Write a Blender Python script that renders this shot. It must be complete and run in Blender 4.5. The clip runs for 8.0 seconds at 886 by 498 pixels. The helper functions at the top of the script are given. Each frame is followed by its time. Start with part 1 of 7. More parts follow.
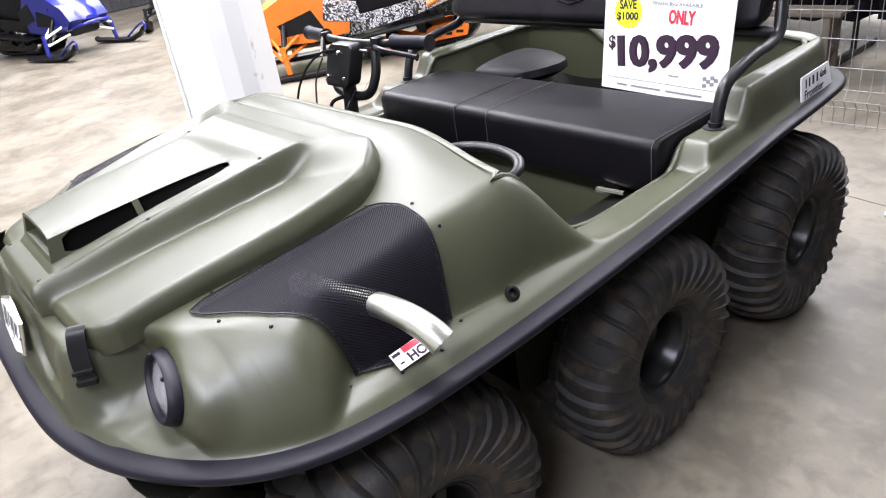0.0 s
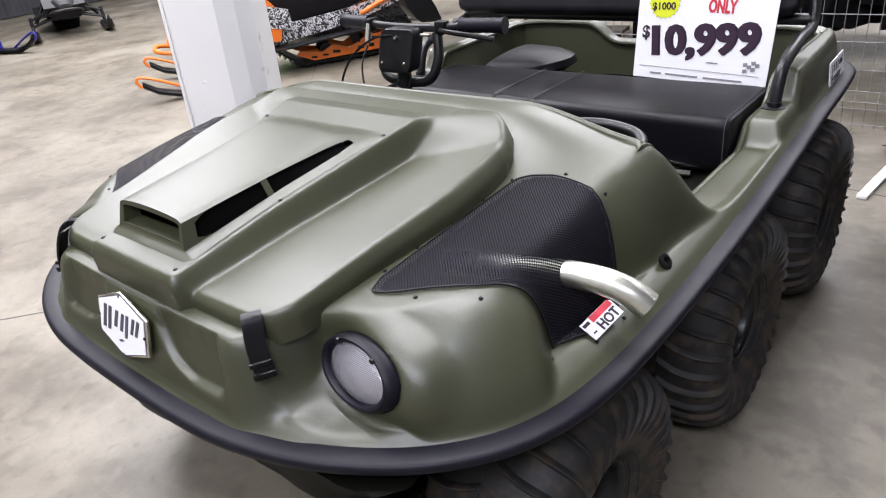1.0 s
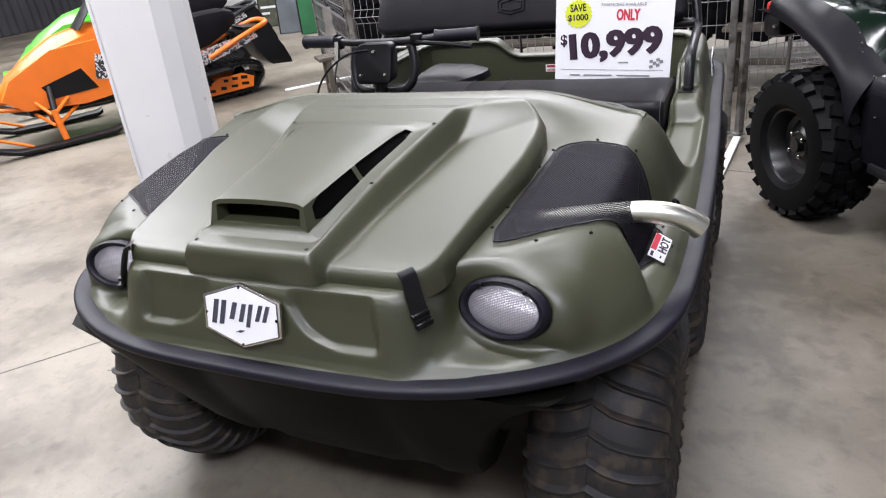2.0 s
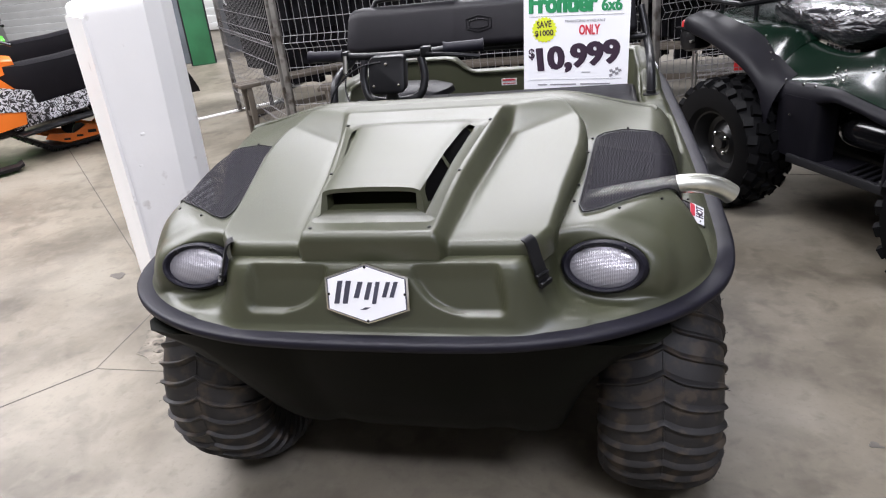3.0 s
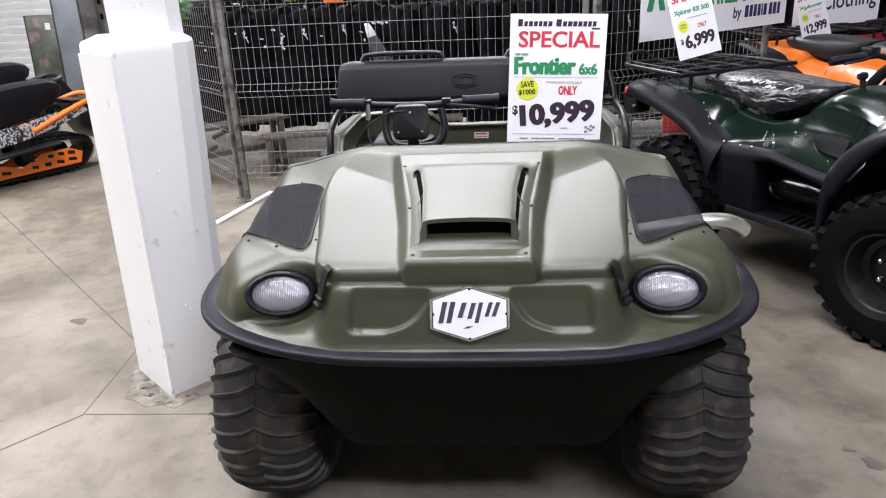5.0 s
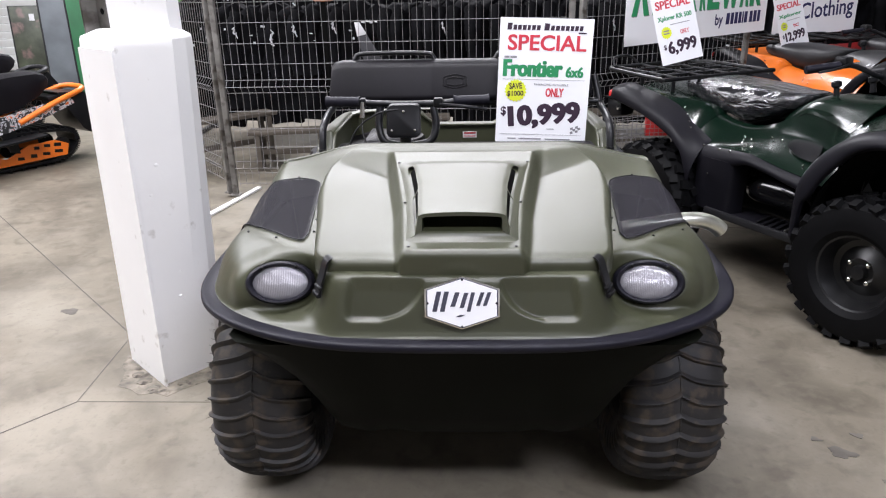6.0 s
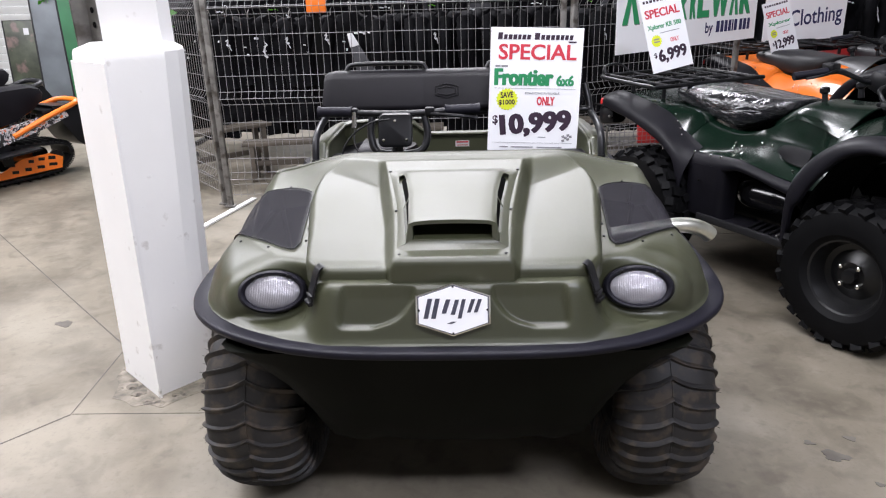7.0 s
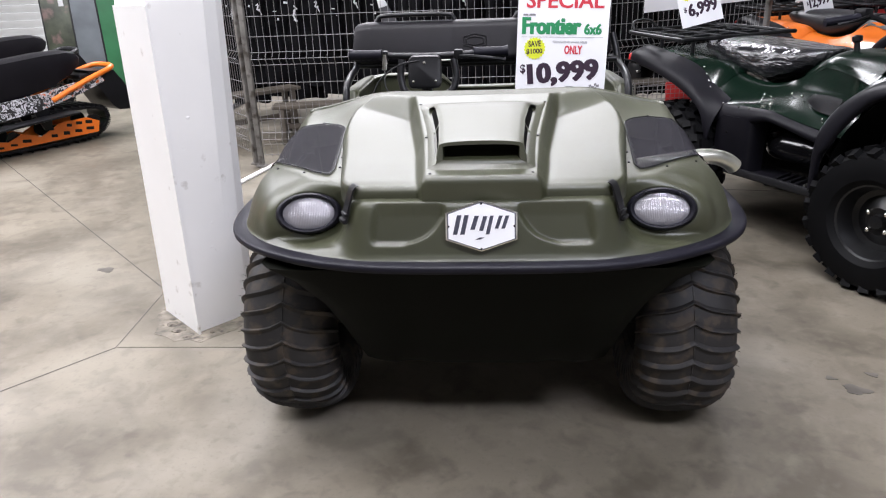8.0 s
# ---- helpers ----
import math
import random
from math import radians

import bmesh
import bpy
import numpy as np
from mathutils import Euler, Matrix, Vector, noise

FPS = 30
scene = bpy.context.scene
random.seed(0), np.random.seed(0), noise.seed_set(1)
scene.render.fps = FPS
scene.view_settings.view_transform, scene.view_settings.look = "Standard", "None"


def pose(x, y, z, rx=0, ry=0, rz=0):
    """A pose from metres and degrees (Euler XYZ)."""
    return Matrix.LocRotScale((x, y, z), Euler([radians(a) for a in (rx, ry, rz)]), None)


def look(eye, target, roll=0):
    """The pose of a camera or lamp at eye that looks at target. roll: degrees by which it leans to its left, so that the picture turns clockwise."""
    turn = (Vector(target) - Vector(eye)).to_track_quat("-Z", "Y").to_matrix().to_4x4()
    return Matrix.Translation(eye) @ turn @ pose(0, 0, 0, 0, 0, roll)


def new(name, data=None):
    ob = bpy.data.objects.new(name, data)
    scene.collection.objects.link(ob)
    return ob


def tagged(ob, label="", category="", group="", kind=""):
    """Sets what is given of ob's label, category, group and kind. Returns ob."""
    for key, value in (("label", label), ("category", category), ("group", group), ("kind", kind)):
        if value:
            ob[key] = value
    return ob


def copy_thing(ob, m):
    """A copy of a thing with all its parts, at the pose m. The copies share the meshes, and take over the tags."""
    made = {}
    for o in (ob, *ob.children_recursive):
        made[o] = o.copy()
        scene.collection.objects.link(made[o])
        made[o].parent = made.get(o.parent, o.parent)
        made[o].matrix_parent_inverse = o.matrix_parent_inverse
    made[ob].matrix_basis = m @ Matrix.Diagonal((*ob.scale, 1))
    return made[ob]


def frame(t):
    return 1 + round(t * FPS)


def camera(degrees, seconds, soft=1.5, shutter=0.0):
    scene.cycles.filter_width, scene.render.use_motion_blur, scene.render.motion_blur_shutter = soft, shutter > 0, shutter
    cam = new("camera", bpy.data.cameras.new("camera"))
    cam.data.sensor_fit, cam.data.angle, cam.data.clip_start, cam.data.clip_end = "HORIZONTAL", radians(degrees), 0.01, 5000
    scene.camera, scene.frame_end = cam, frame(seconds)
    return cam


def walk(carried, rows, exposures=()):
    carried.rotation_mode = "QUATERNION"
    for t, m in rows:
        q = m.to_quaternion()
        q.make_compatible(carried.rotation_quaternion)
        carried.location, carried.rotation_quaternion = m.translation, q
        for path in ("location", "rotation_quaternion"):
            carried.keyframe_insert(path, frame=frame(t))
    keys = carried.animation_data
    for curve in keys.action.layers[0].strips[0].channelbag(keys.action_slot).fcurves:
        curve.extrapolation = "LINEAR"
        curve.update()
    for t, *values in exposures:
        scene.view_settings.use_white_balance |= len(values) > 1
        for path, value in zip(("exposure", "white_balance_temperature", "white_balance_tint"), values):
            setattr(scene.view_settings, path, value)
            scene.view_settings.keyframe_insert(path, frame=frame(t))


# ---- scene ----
cam = camera(66.0, 8.0, soft=1.15)
PATH = [
    (0, (1.517, -0.038, 1.447), (0.108, 1.028, 0.511), -9.5),
    (0.5, (1.349, -0.215, 1.432), (0.056, 0.986, 0.49), -6.8),
    (1, (1.152, -0.389, 1.419), (-0.045, 0.913, 0.487), -7.2),
    (1.5, (1.01, -0.629, 1.416), (0.018, 0.856, 0.516), -7.6),
    (2.8, (0.534, -1.086, 1.429), (0.004, 0.643, 0.574), -6.7),
    (3, (0.468, -1.148, 1.435), (0.008, 0.606, 0.593), -6.6),
    (3.5, (0.313, -1.343, 1.452), (0.038, 0.471, 0.656), -4.8),
    (4, (0.188, -1.422, 1.467), (-0.017, 0.422, 0.72), -2.7),
    (4.5, (0.095, -1.343, 1.464), (-0.066, 0.518, 0.75), -2.9),
    (6, (0.019, -1.457, 1.483), (-0.06, 0.407, 0.764), -1.1),
    (6.5, (0.026, -1.456, 1.486), (-0.044, 0.413, 0.78), -1.1),
    (7, (0.034, -1.469, 1.482), (-0.035, 0.405, 0.789), -1.6),
    (7.5, (0.031, -1.532, 1.413), (-0.13, 0.325, 0.689), -3.4),
    (8, (0.027, -1.587, 1.368), (-0.118, 0.262, 0.619), -2.2),
]
walk(cam, [(t, look(eye, target, roll)) for t, eye, target, roll in PATH], [(0.0, 1.25), (0.5, 0.88), (1.0, 0.64), (1.6, 0.56), (8.0, 0.54)])


# ---- light ----
hall = bpy.data.worlds.new("hall_air")
hall.use_nodes = True
hall.node_tree.nodes["Background"].inputs["Color"].default_value = (0.9, 0.95, 1.0, 1)
hall.node_tree.nodes["Background"].inputs["Strength"].default_value = 0.12
scene.world = hall


def ceiling_lamp(x, y, z, sx, sy, watts, tint=(0.98, 0.97, 1.04)):
    data = bpy.data.lights.new("ceiling_lamp", "AREA")
    data.shape, data.size, data.size_y, data.energy, data.color = "RECTANGLE", sx, sy, watts, tint
    ob = new("ceiling_lamp", data)
    ob.matrix_world = pose(x, y, z)
    return ob


# unseen area lights, placed by brightness; the two at negative y are added fill
for lx, ly, lz, sx, sy, w in ((-4.8, 1.5, 5.2, 6.0, 4.0, 490), (-1.5, 10.8, 7.8, 8.0, 3.5, 1350), (-0.25, 0.9, 5.2, 2.4, 0.6, 170), (4.4, 4.8, 5.2, 2.4, 0.5, 25), (2.5, -3.0, 5.2, 2.4, 0.6, 190), (-0.5, -2.5, 5.2, 3.2, 1.0, 105), (-8.8, 4.2, 5.2, 6.0, 3.6, 520)):
    ceiling_lamp(lx, ly, lz, sx, sy, w, (0.93, 0.95, 1.12) if lx > 2 else (0.98, 0.97, 1.04))


# ---- materials ----
def material(name, color, rough=0.5, metal=0.0, vary=0.12, scale=8.0, fine=180.0, bump=0.05, coat=0.0, wear=None, spec=0.5):
    """A procedural surface: base colour with broad and fine variation, uneven gloss and fine relief."""
    m = bpy.data.materials.new(name)
    m.use_nodes = True
    nt = m.node_tree
    b = nt.nodes["Principled BSDF"]
    co = nt.nodes.new("ShaderNodeTexCoord")
    n1 = nt.nodes.new("ShaderNodeTexNoise")
    n1.inputs["Scale"].default_value, n1.inputs["Detail"].default_value = scale, 6
    n2 = nt.nodes.new("ShaderNodeTexNoise")
    n2.inputs["Scale"].default_value, n2.inputs["Detail"].default_value = fine, 3
    for n in (n1, n2):
        nt.links.new(co.outputs["Object"], n.inputs["Vector"])
    ramp = nt.nodes.new("ShaderNodeValToRGB")
    lo = [max(0.0, c * (1 - vary)) for c in color]
    hi = [min(1.0, c * (1 + vary)) for c in color]
    ramp.color_ramp.elements[0].position, ramp.color_ramp.elements[1].position = 0.3, 0.7
    ramp.color_ramp.elements[0].color = (*lo, 1)
    ramp.color_ramp.elements[1].color = (*hi, 1)
    nt.links.new(n1.outputs["Fac"], ramp.inputs["Fac"])
    out = ramp.outputs["Color"]
    if wear:
        n3 = nt.nodes.new("ShaderNodeTexNoise")
        n3.inputs["Scale"].default_value, n3.inputs["Detail"].default_value = wear[1], 8
        nt.links.new(co.outputs["Object"], n3.inputs["Vector"])
        r3 = nt.nodes.new("ShaderNodeValToRGB")
        r3.color_ramp.elements[0].position, r3.color_ramp.elements[1].position = wear[2], wear[2] + 0.12
        nt.links.new(n3.outputs["Fac"], r3.inputs["Fac"])
        mw = nt.nodes.new("ShaderNodeMix")
        mw.data_type = "RGBA"
        mw.inputs["B"].default_value = (*wear[0], 1)
        nt.links.new(r3.outputs["Color"], mw.inputs["Factor"])
        nt.links.new(out, mw.inputs["A"])
        out = mw.outputs["Result"]
    nt.links.new(out, b.inputs["Base Color"])
    rr = nt.nodes.new("ShaderNodeMapRange")
    rr.inputs["To Min"].default_value, rr.inputs["To Max"].default_value = max(0.02, rough - 0.07), min(1.0, rough + 0.07)
    nt.links.new(n1.outputs["Fac"], rr.inputs["Value"])
    nt.links.new(rr.outputs["Result"], b.inputs["Roughness"])
    b.inputs["Metallic"].default_value = metal
    b.inputs["Coat Weight"].default_value = coat
    b.inputs["Coat Roughness"].default_value = 0.08
    b.inputs["Specular IOR Level"].default_value = spec
    if bump:
        bp = nt.nodes.new("ShaderNodeBump")
        bp.inputs["Strength"].default_value, bp.inputs["Distance"].default_value = bump, 0.002
        nt.links.new(n2.outputs["Fac"], bp.inputs["Height"])
        nt.links.new(bp.outputs["Normal"], b.inputs["Normal"])
    return m


OLIVE = material("olive_moulded_plastic", (0.041, 0.0435, 0.0225), 0.40, 0, 0.10, 5, 640, 0.20, spec=0.70)
OLIVE_IN = material("olive_tub_plastic", (0.058, 0.062, 0.035), 0.5, 0, 0.08, 5, 300, 0.2)
HULL = material("dark_hull_plastic", (0.0030, 0.0034, 0.0021), 0.55, 0, 0.2, 5, 300, 0.15, spec=0.08)
RUB = material("black_bumper_rubber", (0.0060, 0.0056, 0.0105), 0.5, 0, 0.2, 20, 300, 0.1, spec=0.22)
PIPE = material("dull_steel_pipe", (0.70, 0.70, 0.62), 0.34, 1.0, 0.12, 25, 200, 0.05)
TYRE = material("tyre_rubber", (0.0175, 0.0162, 0.0160), 0.6, 0, 0.3, 14, 220, 0.25, wear=((0.046, 0.035, 0.026), 24, 0.50), spec=0.36)
RIM = material("black_rim_steel", (0.005, 0.005, 0.0055), 0.35, 0.0, 0.15, 20, 200, 0.05)
BLACK = material("black_plastic", (0.0055, 0.0055, 0.0065), 0.36, 0, 0.15, 20, 300, 0.12, spec=0.24)
# near-black: painted shade in hollows, and plain black for post and arch liners
DARK = material("shade_and_matte_black", (0.003, 0.003, 0.003), 0.9, 0, 0.1, 10, 100, 0.0, spec=0.05)
VINYL = material("black_vinyl", (0.0050, 0.0043, 0.0062), 0.42, 0, 0.2, 8, 420, 0.35, spec=0.18)
THREAD = material("grey_thread", (0.06, 0.056, 0.056), 0.7, 0, 0.1, 50, 300, 0.0)
STEELB = material("black_painted_steel", (0.006, 0.006, 0.0075), 0.38, 0, 0.15, 20, 300, 0.06, spec=0.4)
CHROME = material("polished_steel", (0.75, 0.73, 0.68), 0.16, 1.0, 0.08, 20, 200, 0.03)
STEEL = material("bare_steel", (0.45, 0.44, 0.42), 0.35, 1.0, 0.12, 20, 200, 0.05)
ZINC = material("galvanised_wire", (0.20, 0.195, 0.198), 0.55, 0.4, 0.2, 30, 200, 0.05)
POSTM = material("galvanised_post", (0.155, 0.148, 0.138), 0.6, 0.3, 0.35, 12, 120, 0.10, wear=((0.055, 0.047, 0.039), 11, 0.50))
CARD = material("white_card", (0.88, 0.88, 0.90), 0.5, 0, 0.02, 4, 200, 0.02)
INK = material("dark_ink", (0.03, 0.012, 0.03), 0.6, 0, 0.05, 20, 100, 0.0)
REDINK = material("red_ink", (0.60, 0.035, 0.06), 0.6, 0, 0.1, 30, 100, 0.0)
GREENINK = material("green_ink", (0.02, 0.27, 0.10), 0.6, 0, 0.05, 20, 100, 0.0)
YELLOW = material("yellow_ink", (0.72, 0.78, 0.03), 0.6, 0, 0.03, 20, 100, 0.0)
GREYINK = material("grey_ink", (0.25, 0.24, 0.26), 0.6, 0, 0.05, 20, 100, 0.0)
PAINT = material("white_gloss_paint", (0.88, 0.87, 0.86), 0.42, 0, 0.03, 3, 60, 0.2, wear=((0.50, 0.47, 0.43), 12, 0.66))
GREENP = material("dark_green_metallic_plastic", (0.0021, 0.0085, 0.0048), 0.2, 0, 0.12, 6, 300, 0.02, coat=0.15, spec=0.34)
ORANGEP = material("orange_plastic", (0.72, 0.16, 0.012), 0.38, 0, 0.06, 6, 300, 0.03, coat=0.1)
LIMEP = material("lime_green_plastic", (0.10, 0.50, 0.05), 0.3, 0, 0.06, 6, 300, 0.03, coat=0.3)
BLUEP = material("blue_plastic", (0.014, 0.018, 0.22), 0.3, 0, 0.06, 6, 300, 0.03, coat=0.3)
REDP = material("red_plastic", (0.42, 0.02, 0.02), 0.35, 0, 0.1, 6, 300, 0.03)
FLAREM = material("dark_arch_plastic", (0.0058, 0.0055, 0.0078), 0.46, 0, 0.25, 5, 400, 0.10, spec=0.15)
GREYP = material("grey_black_plastic", (0.014, 0.014, 0.0155), 0.44, 0, 0.14, 6, 400, 0.12, spec=0.36)
WALLM = material("hall_wall_paint", (0.42, 0.42, 0.41), 0.7, 0, 0.08, 1.5, 30, 0.1)
DARKWALL = material("dark_drape", (0.03, 0.03, 0.034), 0.85, 0, 0.2, 2, 60, 0.1)
CEIL = material("hall_ceiling_paint", (0.14, 0.14, 0.145), 0.8, 0, 0.1, 1.5, 30, 0.1)
CLOTH = material("black_cloth", (0.0026, 0.0026, 0.0034), 0.75, 0, 0.5, 7, 120, 0.7, spec=0.08)
CLOTHG = material("grey_cloth", (0.05, 0.05, 0.055), 0.8, 0, 0.3, 9, 200, 0.4, spec=0.2)
CLOTHW = material("white_cloth", (0.6, 0.6, 0.62), 0.8, 0, 0.1, 9, 200, 0.3)
CLOTHL = material("lime_cloth", (0.16, 0.55, 0.04), 0.8, 0, 0.1, 9, 200, 0.3)


def wrap_material():
    """Crumpled clear plastic film over dark vinyl."""
    m = material("film_wrapped_vinyl", (0.012, 0.012, 0.014), 0.12, 0, 0.3, 12, 60, 0.0, coat=1.0)
    nt = m.node_tree
    b = nt.nodes["Principled BSDF"]
    co = nt.nodes.new("ShaderNodeTexCoord")
    mp = nt.nodes.new("ShaderNodeMapping")
    mp.inputs["Scale"].default_value = (1.0, 0.45, 1.0)
    v = nt.nodes.new("ShaderNodeTexNoise")
    v.inputs["Scale"].default_value, v.inputs["Detail"].default_value, v.inputs["Distortion"].default_value = 20, 4, 1.2
    nt.links.new(co.outputs["Object"], mp.inputs["Vector"])
    nt.links.new(mp.outputs["Vector"], v.inputs["Vector"])
    bp = nt.nodes.new("ShaderNodeBump")
    bp.inputs["Strength"].default_value, bp.inputs["Distance"].default_value = 0.9, 0.016
    nt.links.new(v.outputs["Fac"], bp.inputs["Height"])
    for k in ("Normal", "Coat Normal"):
        nt.links.new(bp.outputs["Normal"], b.inputs[k])
    return m


WRAP = wrap_material()


def mesh_material():
    """Black perforated sheet: staggered round holes, open through the sheet."""
    m = material("black_perforated_sheet", (0.0088, 0.0078, 0.0118), 0.7, 0.0, 0.1, 20, 200, 0.0, spec=0.15)
    nt = m.node_tree
    b, out = nt.nodes["Principled BSDF"], nt.nodes["Material Output"]
    co = nt.nodes.new("ShaderNodeTexCoord")
    mp = nt.nodes.new("ShaderNodeMapping")
    mp.inputs["Scale"].default_value = (230, 230, 230)
    mp.inputs["Rotation"].default_value = (0, 0, radians(45))
    nt.links.new(co.outputs["UV"], mp.inputs["Vector"])
    v = nt.nodes.new("ShaderNodeTexVoronoi")
    v.inputs["Scale"].default_value, v.inputs["Randomness"].default_value = 1.0, 0.0
    v.voronoi_dimensions = "2D"
    nt.links.new(mp.outputs["Vector"], v.inputs["Vector"])
    lt = nt.nodes.new("ShaderNodeMath")
    lt.operation = "LESS_THAN"
    lt.inputs[1].default_value = 0.28
    nt.links.new(v.outputs["Distance"], lt.inputs[0])
    tr = nt.nodes.new("ShaderNodeBsdfTransparent")
    mx = nt.nodes.new("ShaderNodeMixShader")
    nt.links.new(lt.outputs[0], mx.inputs["Fac"])
    nt.links.new(b.outputs["BSDF"], mx.inputs[1])
    nt.links.new(tr.outputs["BSDF"], mx.inputs[2])
    nt.links.new(mx.outputs["Shader"], out.inputs["Surface"])
    return m


MESHM = mesh_material()


def lens_material():
    """Fluted clear lamp lens over a bright reflector."""
    m = material("fluted_lamp_lens", (0.36, 0.35, 0.38), 0.24, 0.45, 0.05, 10, 100, 0.0, coat=1.0)
    nt = m.node_tree
    b = nt.nodes["Principled BSDF"]
    co = nt.nodes.new("ShaderNodeTexCoord")
    w1 = nt.nodes.new("ShaderNodeTexWave")
    w1.bands_direction = "X"
    w1.inputs["Scale"].default_value = 75
    w2 = nt.nodes.new("ShaderNodeTexWave")
    w2.bands_direction = "Z"
    w2.inputs["Scale"].default_value = 75
    ad = nt.nodes.new("ShaderNodeMath")
    ad.operation = "ADD"
    for i, w in enumerate((w1, w2)):
        nt.links.new(co.outputs["Object"], w.inputs["Vector"])
        nt.links.new(w.outputs["Fac"], ad.inputs[i])
    bp = nt.nodes.new("ShaderNodeBump")
    bp.inputs["Strength"].default_value, bp.inputs["Distance"].default_value = 0.42, 0.0010
    nt.links.new(ad.outputs[0], bp.inputs["Height"])
    nt.links.new(bp.outputs["Normal"], b.inputs["Normal"])
    return m


LENS = lens_material()


def concrete_material():
    """Worn sealed concrete: broad stains, scuffs, pale dust and fine pores."""
    m = material("worn_concrete", (0.168, 0.147, 0.113), 0.46, 0, 0.18, 0.8, 45, 0.12, spec=0.32)
    nt = m.node_tree
    b = nt.nodes["Principled BSDF"]
    base = b.inputs["Base Color"].links[0].from_socket
    co = nt.nodes.new("ShaderNodeTexCoord")
    prev = base
    for scale, lo, hi, tone, fac, dist in ((1.7, 0.47, 0.66, (0.075, 0.064, 0.047), 0.66, 0.25), (3.6, 0.50, 0.67, (0.064, 0.054, 0.040), 0.58, 0.6), (8.5, 0.52, 0.67, (0.068, 0.058, 0.043), 0.46, 0.6), (1.1, 0.50, 0.68, (0.27, 0.245, 0.20), 0.62, 0.3),
                                           (14, 0.52, 0.72, (0.24, 0.215, 0.175), 0.25, 0.2), (19, 0.58, 0.74, (0.075, 0.064, 0.050), 0.35, 0.3), (70, 0.56, 0.70, (0.09, 0.08, 0.068), 0.22, 0.0)):
        n = nt.nodes.new("ShaderNodeTexNoise")
        n.inputs["Scale"].default_value, n.inputs["Detail"].default_value, n.inputs["Distortion"].default_value = scale, 7, dist
        nt.links.new(co.outputs["Object"], n.inputs["Vector"])
        r = nt.nodes.new("ShaderNodeMapRange")
        r.inputs["From Min"].default_value, r.inputs["From Max"].default_value, r.inputs["To Max"].default_value = lo, hi, fac
        nt.links.new(n.outputs["Fac"], r.inputs["Value"])
        mx = nt.nodes.new("ShaderNodeMix")
        mx.data_type = "RGBA"
        mx.inputs["B"].default_value = (*tone, 1)
        nt.links.new(r.outputs["Result"], mx.inputs["Factor"])
        nt.links.new(prev, mx.inputs["A"])
        prev = mx.outputs["Result"]
    nt.links.new(prev, b.inputs["Base Color"])
    return m


CONCRETE = concrete_material()
FILLER = material("joint_filler", (0.09, 0.08, 0.07), 0.8, 0, 0.2, 20, 100, 0.1)
STAIN = material("oil_stain", (0.10, 0.09, 0.078), 0.35, 0, 0.2, 20, 100, 0.05)


def camo_material(name, a, b_, c):
    """Printed graphic of angular light and dark splashes."""
    m = material(name, a, 0.35, 0, 0.05, 10, 200, 0.0)
    nt = m.node_tree
    b = nt.nodes["Principled BSDF"]
    co = nt.nodes.new("ShaderNodeTexCoord")
    n = nt.nodes.new("ShaderNodeTexNoise")
    n.inputs["Scale"].default_value, n.inputs["Detail"].default_value, n.inputs["Distortion"].default_value = 17, 3, 2.0
    nt.links.new(co.outputs["Object"], n.inputs["Vector"])
    r = nt.nodes.new("ShaderNodeValToRGB")
    r.color_ramp.interpolation = "CONSTANT"
    r.color_ramp.elements[0].color, r.color_ramp.elements[1].color = (*a, 1), (*b_, 1)
    r.color_ramp.elements[1].position = 0.5
    e = r.color_ramp.elements.new(0.62)
    e.color = (*c, 1)
    nt.links.new(n.outputs["Fac"], r.inputs["Fac"])
    nt.links.new(r.outputs["Color"], b.inputs["Base Color"])
    return m


CAMO = camo_material("splash_print", (0.02, 0.02, 0.022), (0.62, 0.62, 0.66), (0.03, 0.03, 0.03))
CAMO_O = camo_material("orange_splash_print", (0.02, 0.02, 0.022), (0.52, 0.52, 0.55), (0.62, 0.12, 0.015))
FOLIAGE_PRINT = material("woodland_print", (0.045, 0.052, 0.034), 0.4, 0, 0.6, 5, 40, 0.0, wear=((0.15, 0.10, 0.09), 6, 0.55))


# ---- mesh tools ----
PLACE = {}


def smooth(a, b, v):
    t = np.clip((np.asarray(v, float) - a) / (b - a), 0, 1)
    return t * t * (3 - 2 * t)


def mesh_from(name, verts, faces, mat, angle=40, flat=False):
    me = bpy.data.meshes.new(name)
    me.from_pydata([tuple(map(float, v)) for v in verts], [], faces)
    me.materials.append(mat)
    if not flat:
        me.polygons.foreach_set("use_smooth", [True] * len(me.polygons))
        me.set_sharp_from_angle(angle=radians(angle))
    return me


def mesh_of(name, bm, mat, angle=40):
    bmesh.ops.recalc_face_normals(bm, faces=bm.faces)
    me = bpy.data.meshes.new(name)
    bm.to_mesh(me)
    bm.free()
    me.materials.append(mat)
    me.polygons.foreach_set("use_smooth", [True] * len(me.polygons))
    me.set_sharp_from_angle(angle=radians(angle))
    return me


def thing(name, at, label, category, group="", kind="", turn=0):
    ob = new(name)
    ob.empty_display_size = 0.1
    ob.matrix_basis = pose(*at, 0, 0, turn)
    PLACE[ob] = ob.matrix_basis.copy()
    return tagged(ob, label, category, group, kind)


def solid(name, mesh, label, category, group="", kind="", m=None):
    """A top-level thing that is one mesh."""
    ob = new(name, mesh)
    ob.matrix_basis = m or Matrix()
    PLACE[ob] = ob.matrix_basis.copy()
    return tagged(ob, label, category, group, kind)


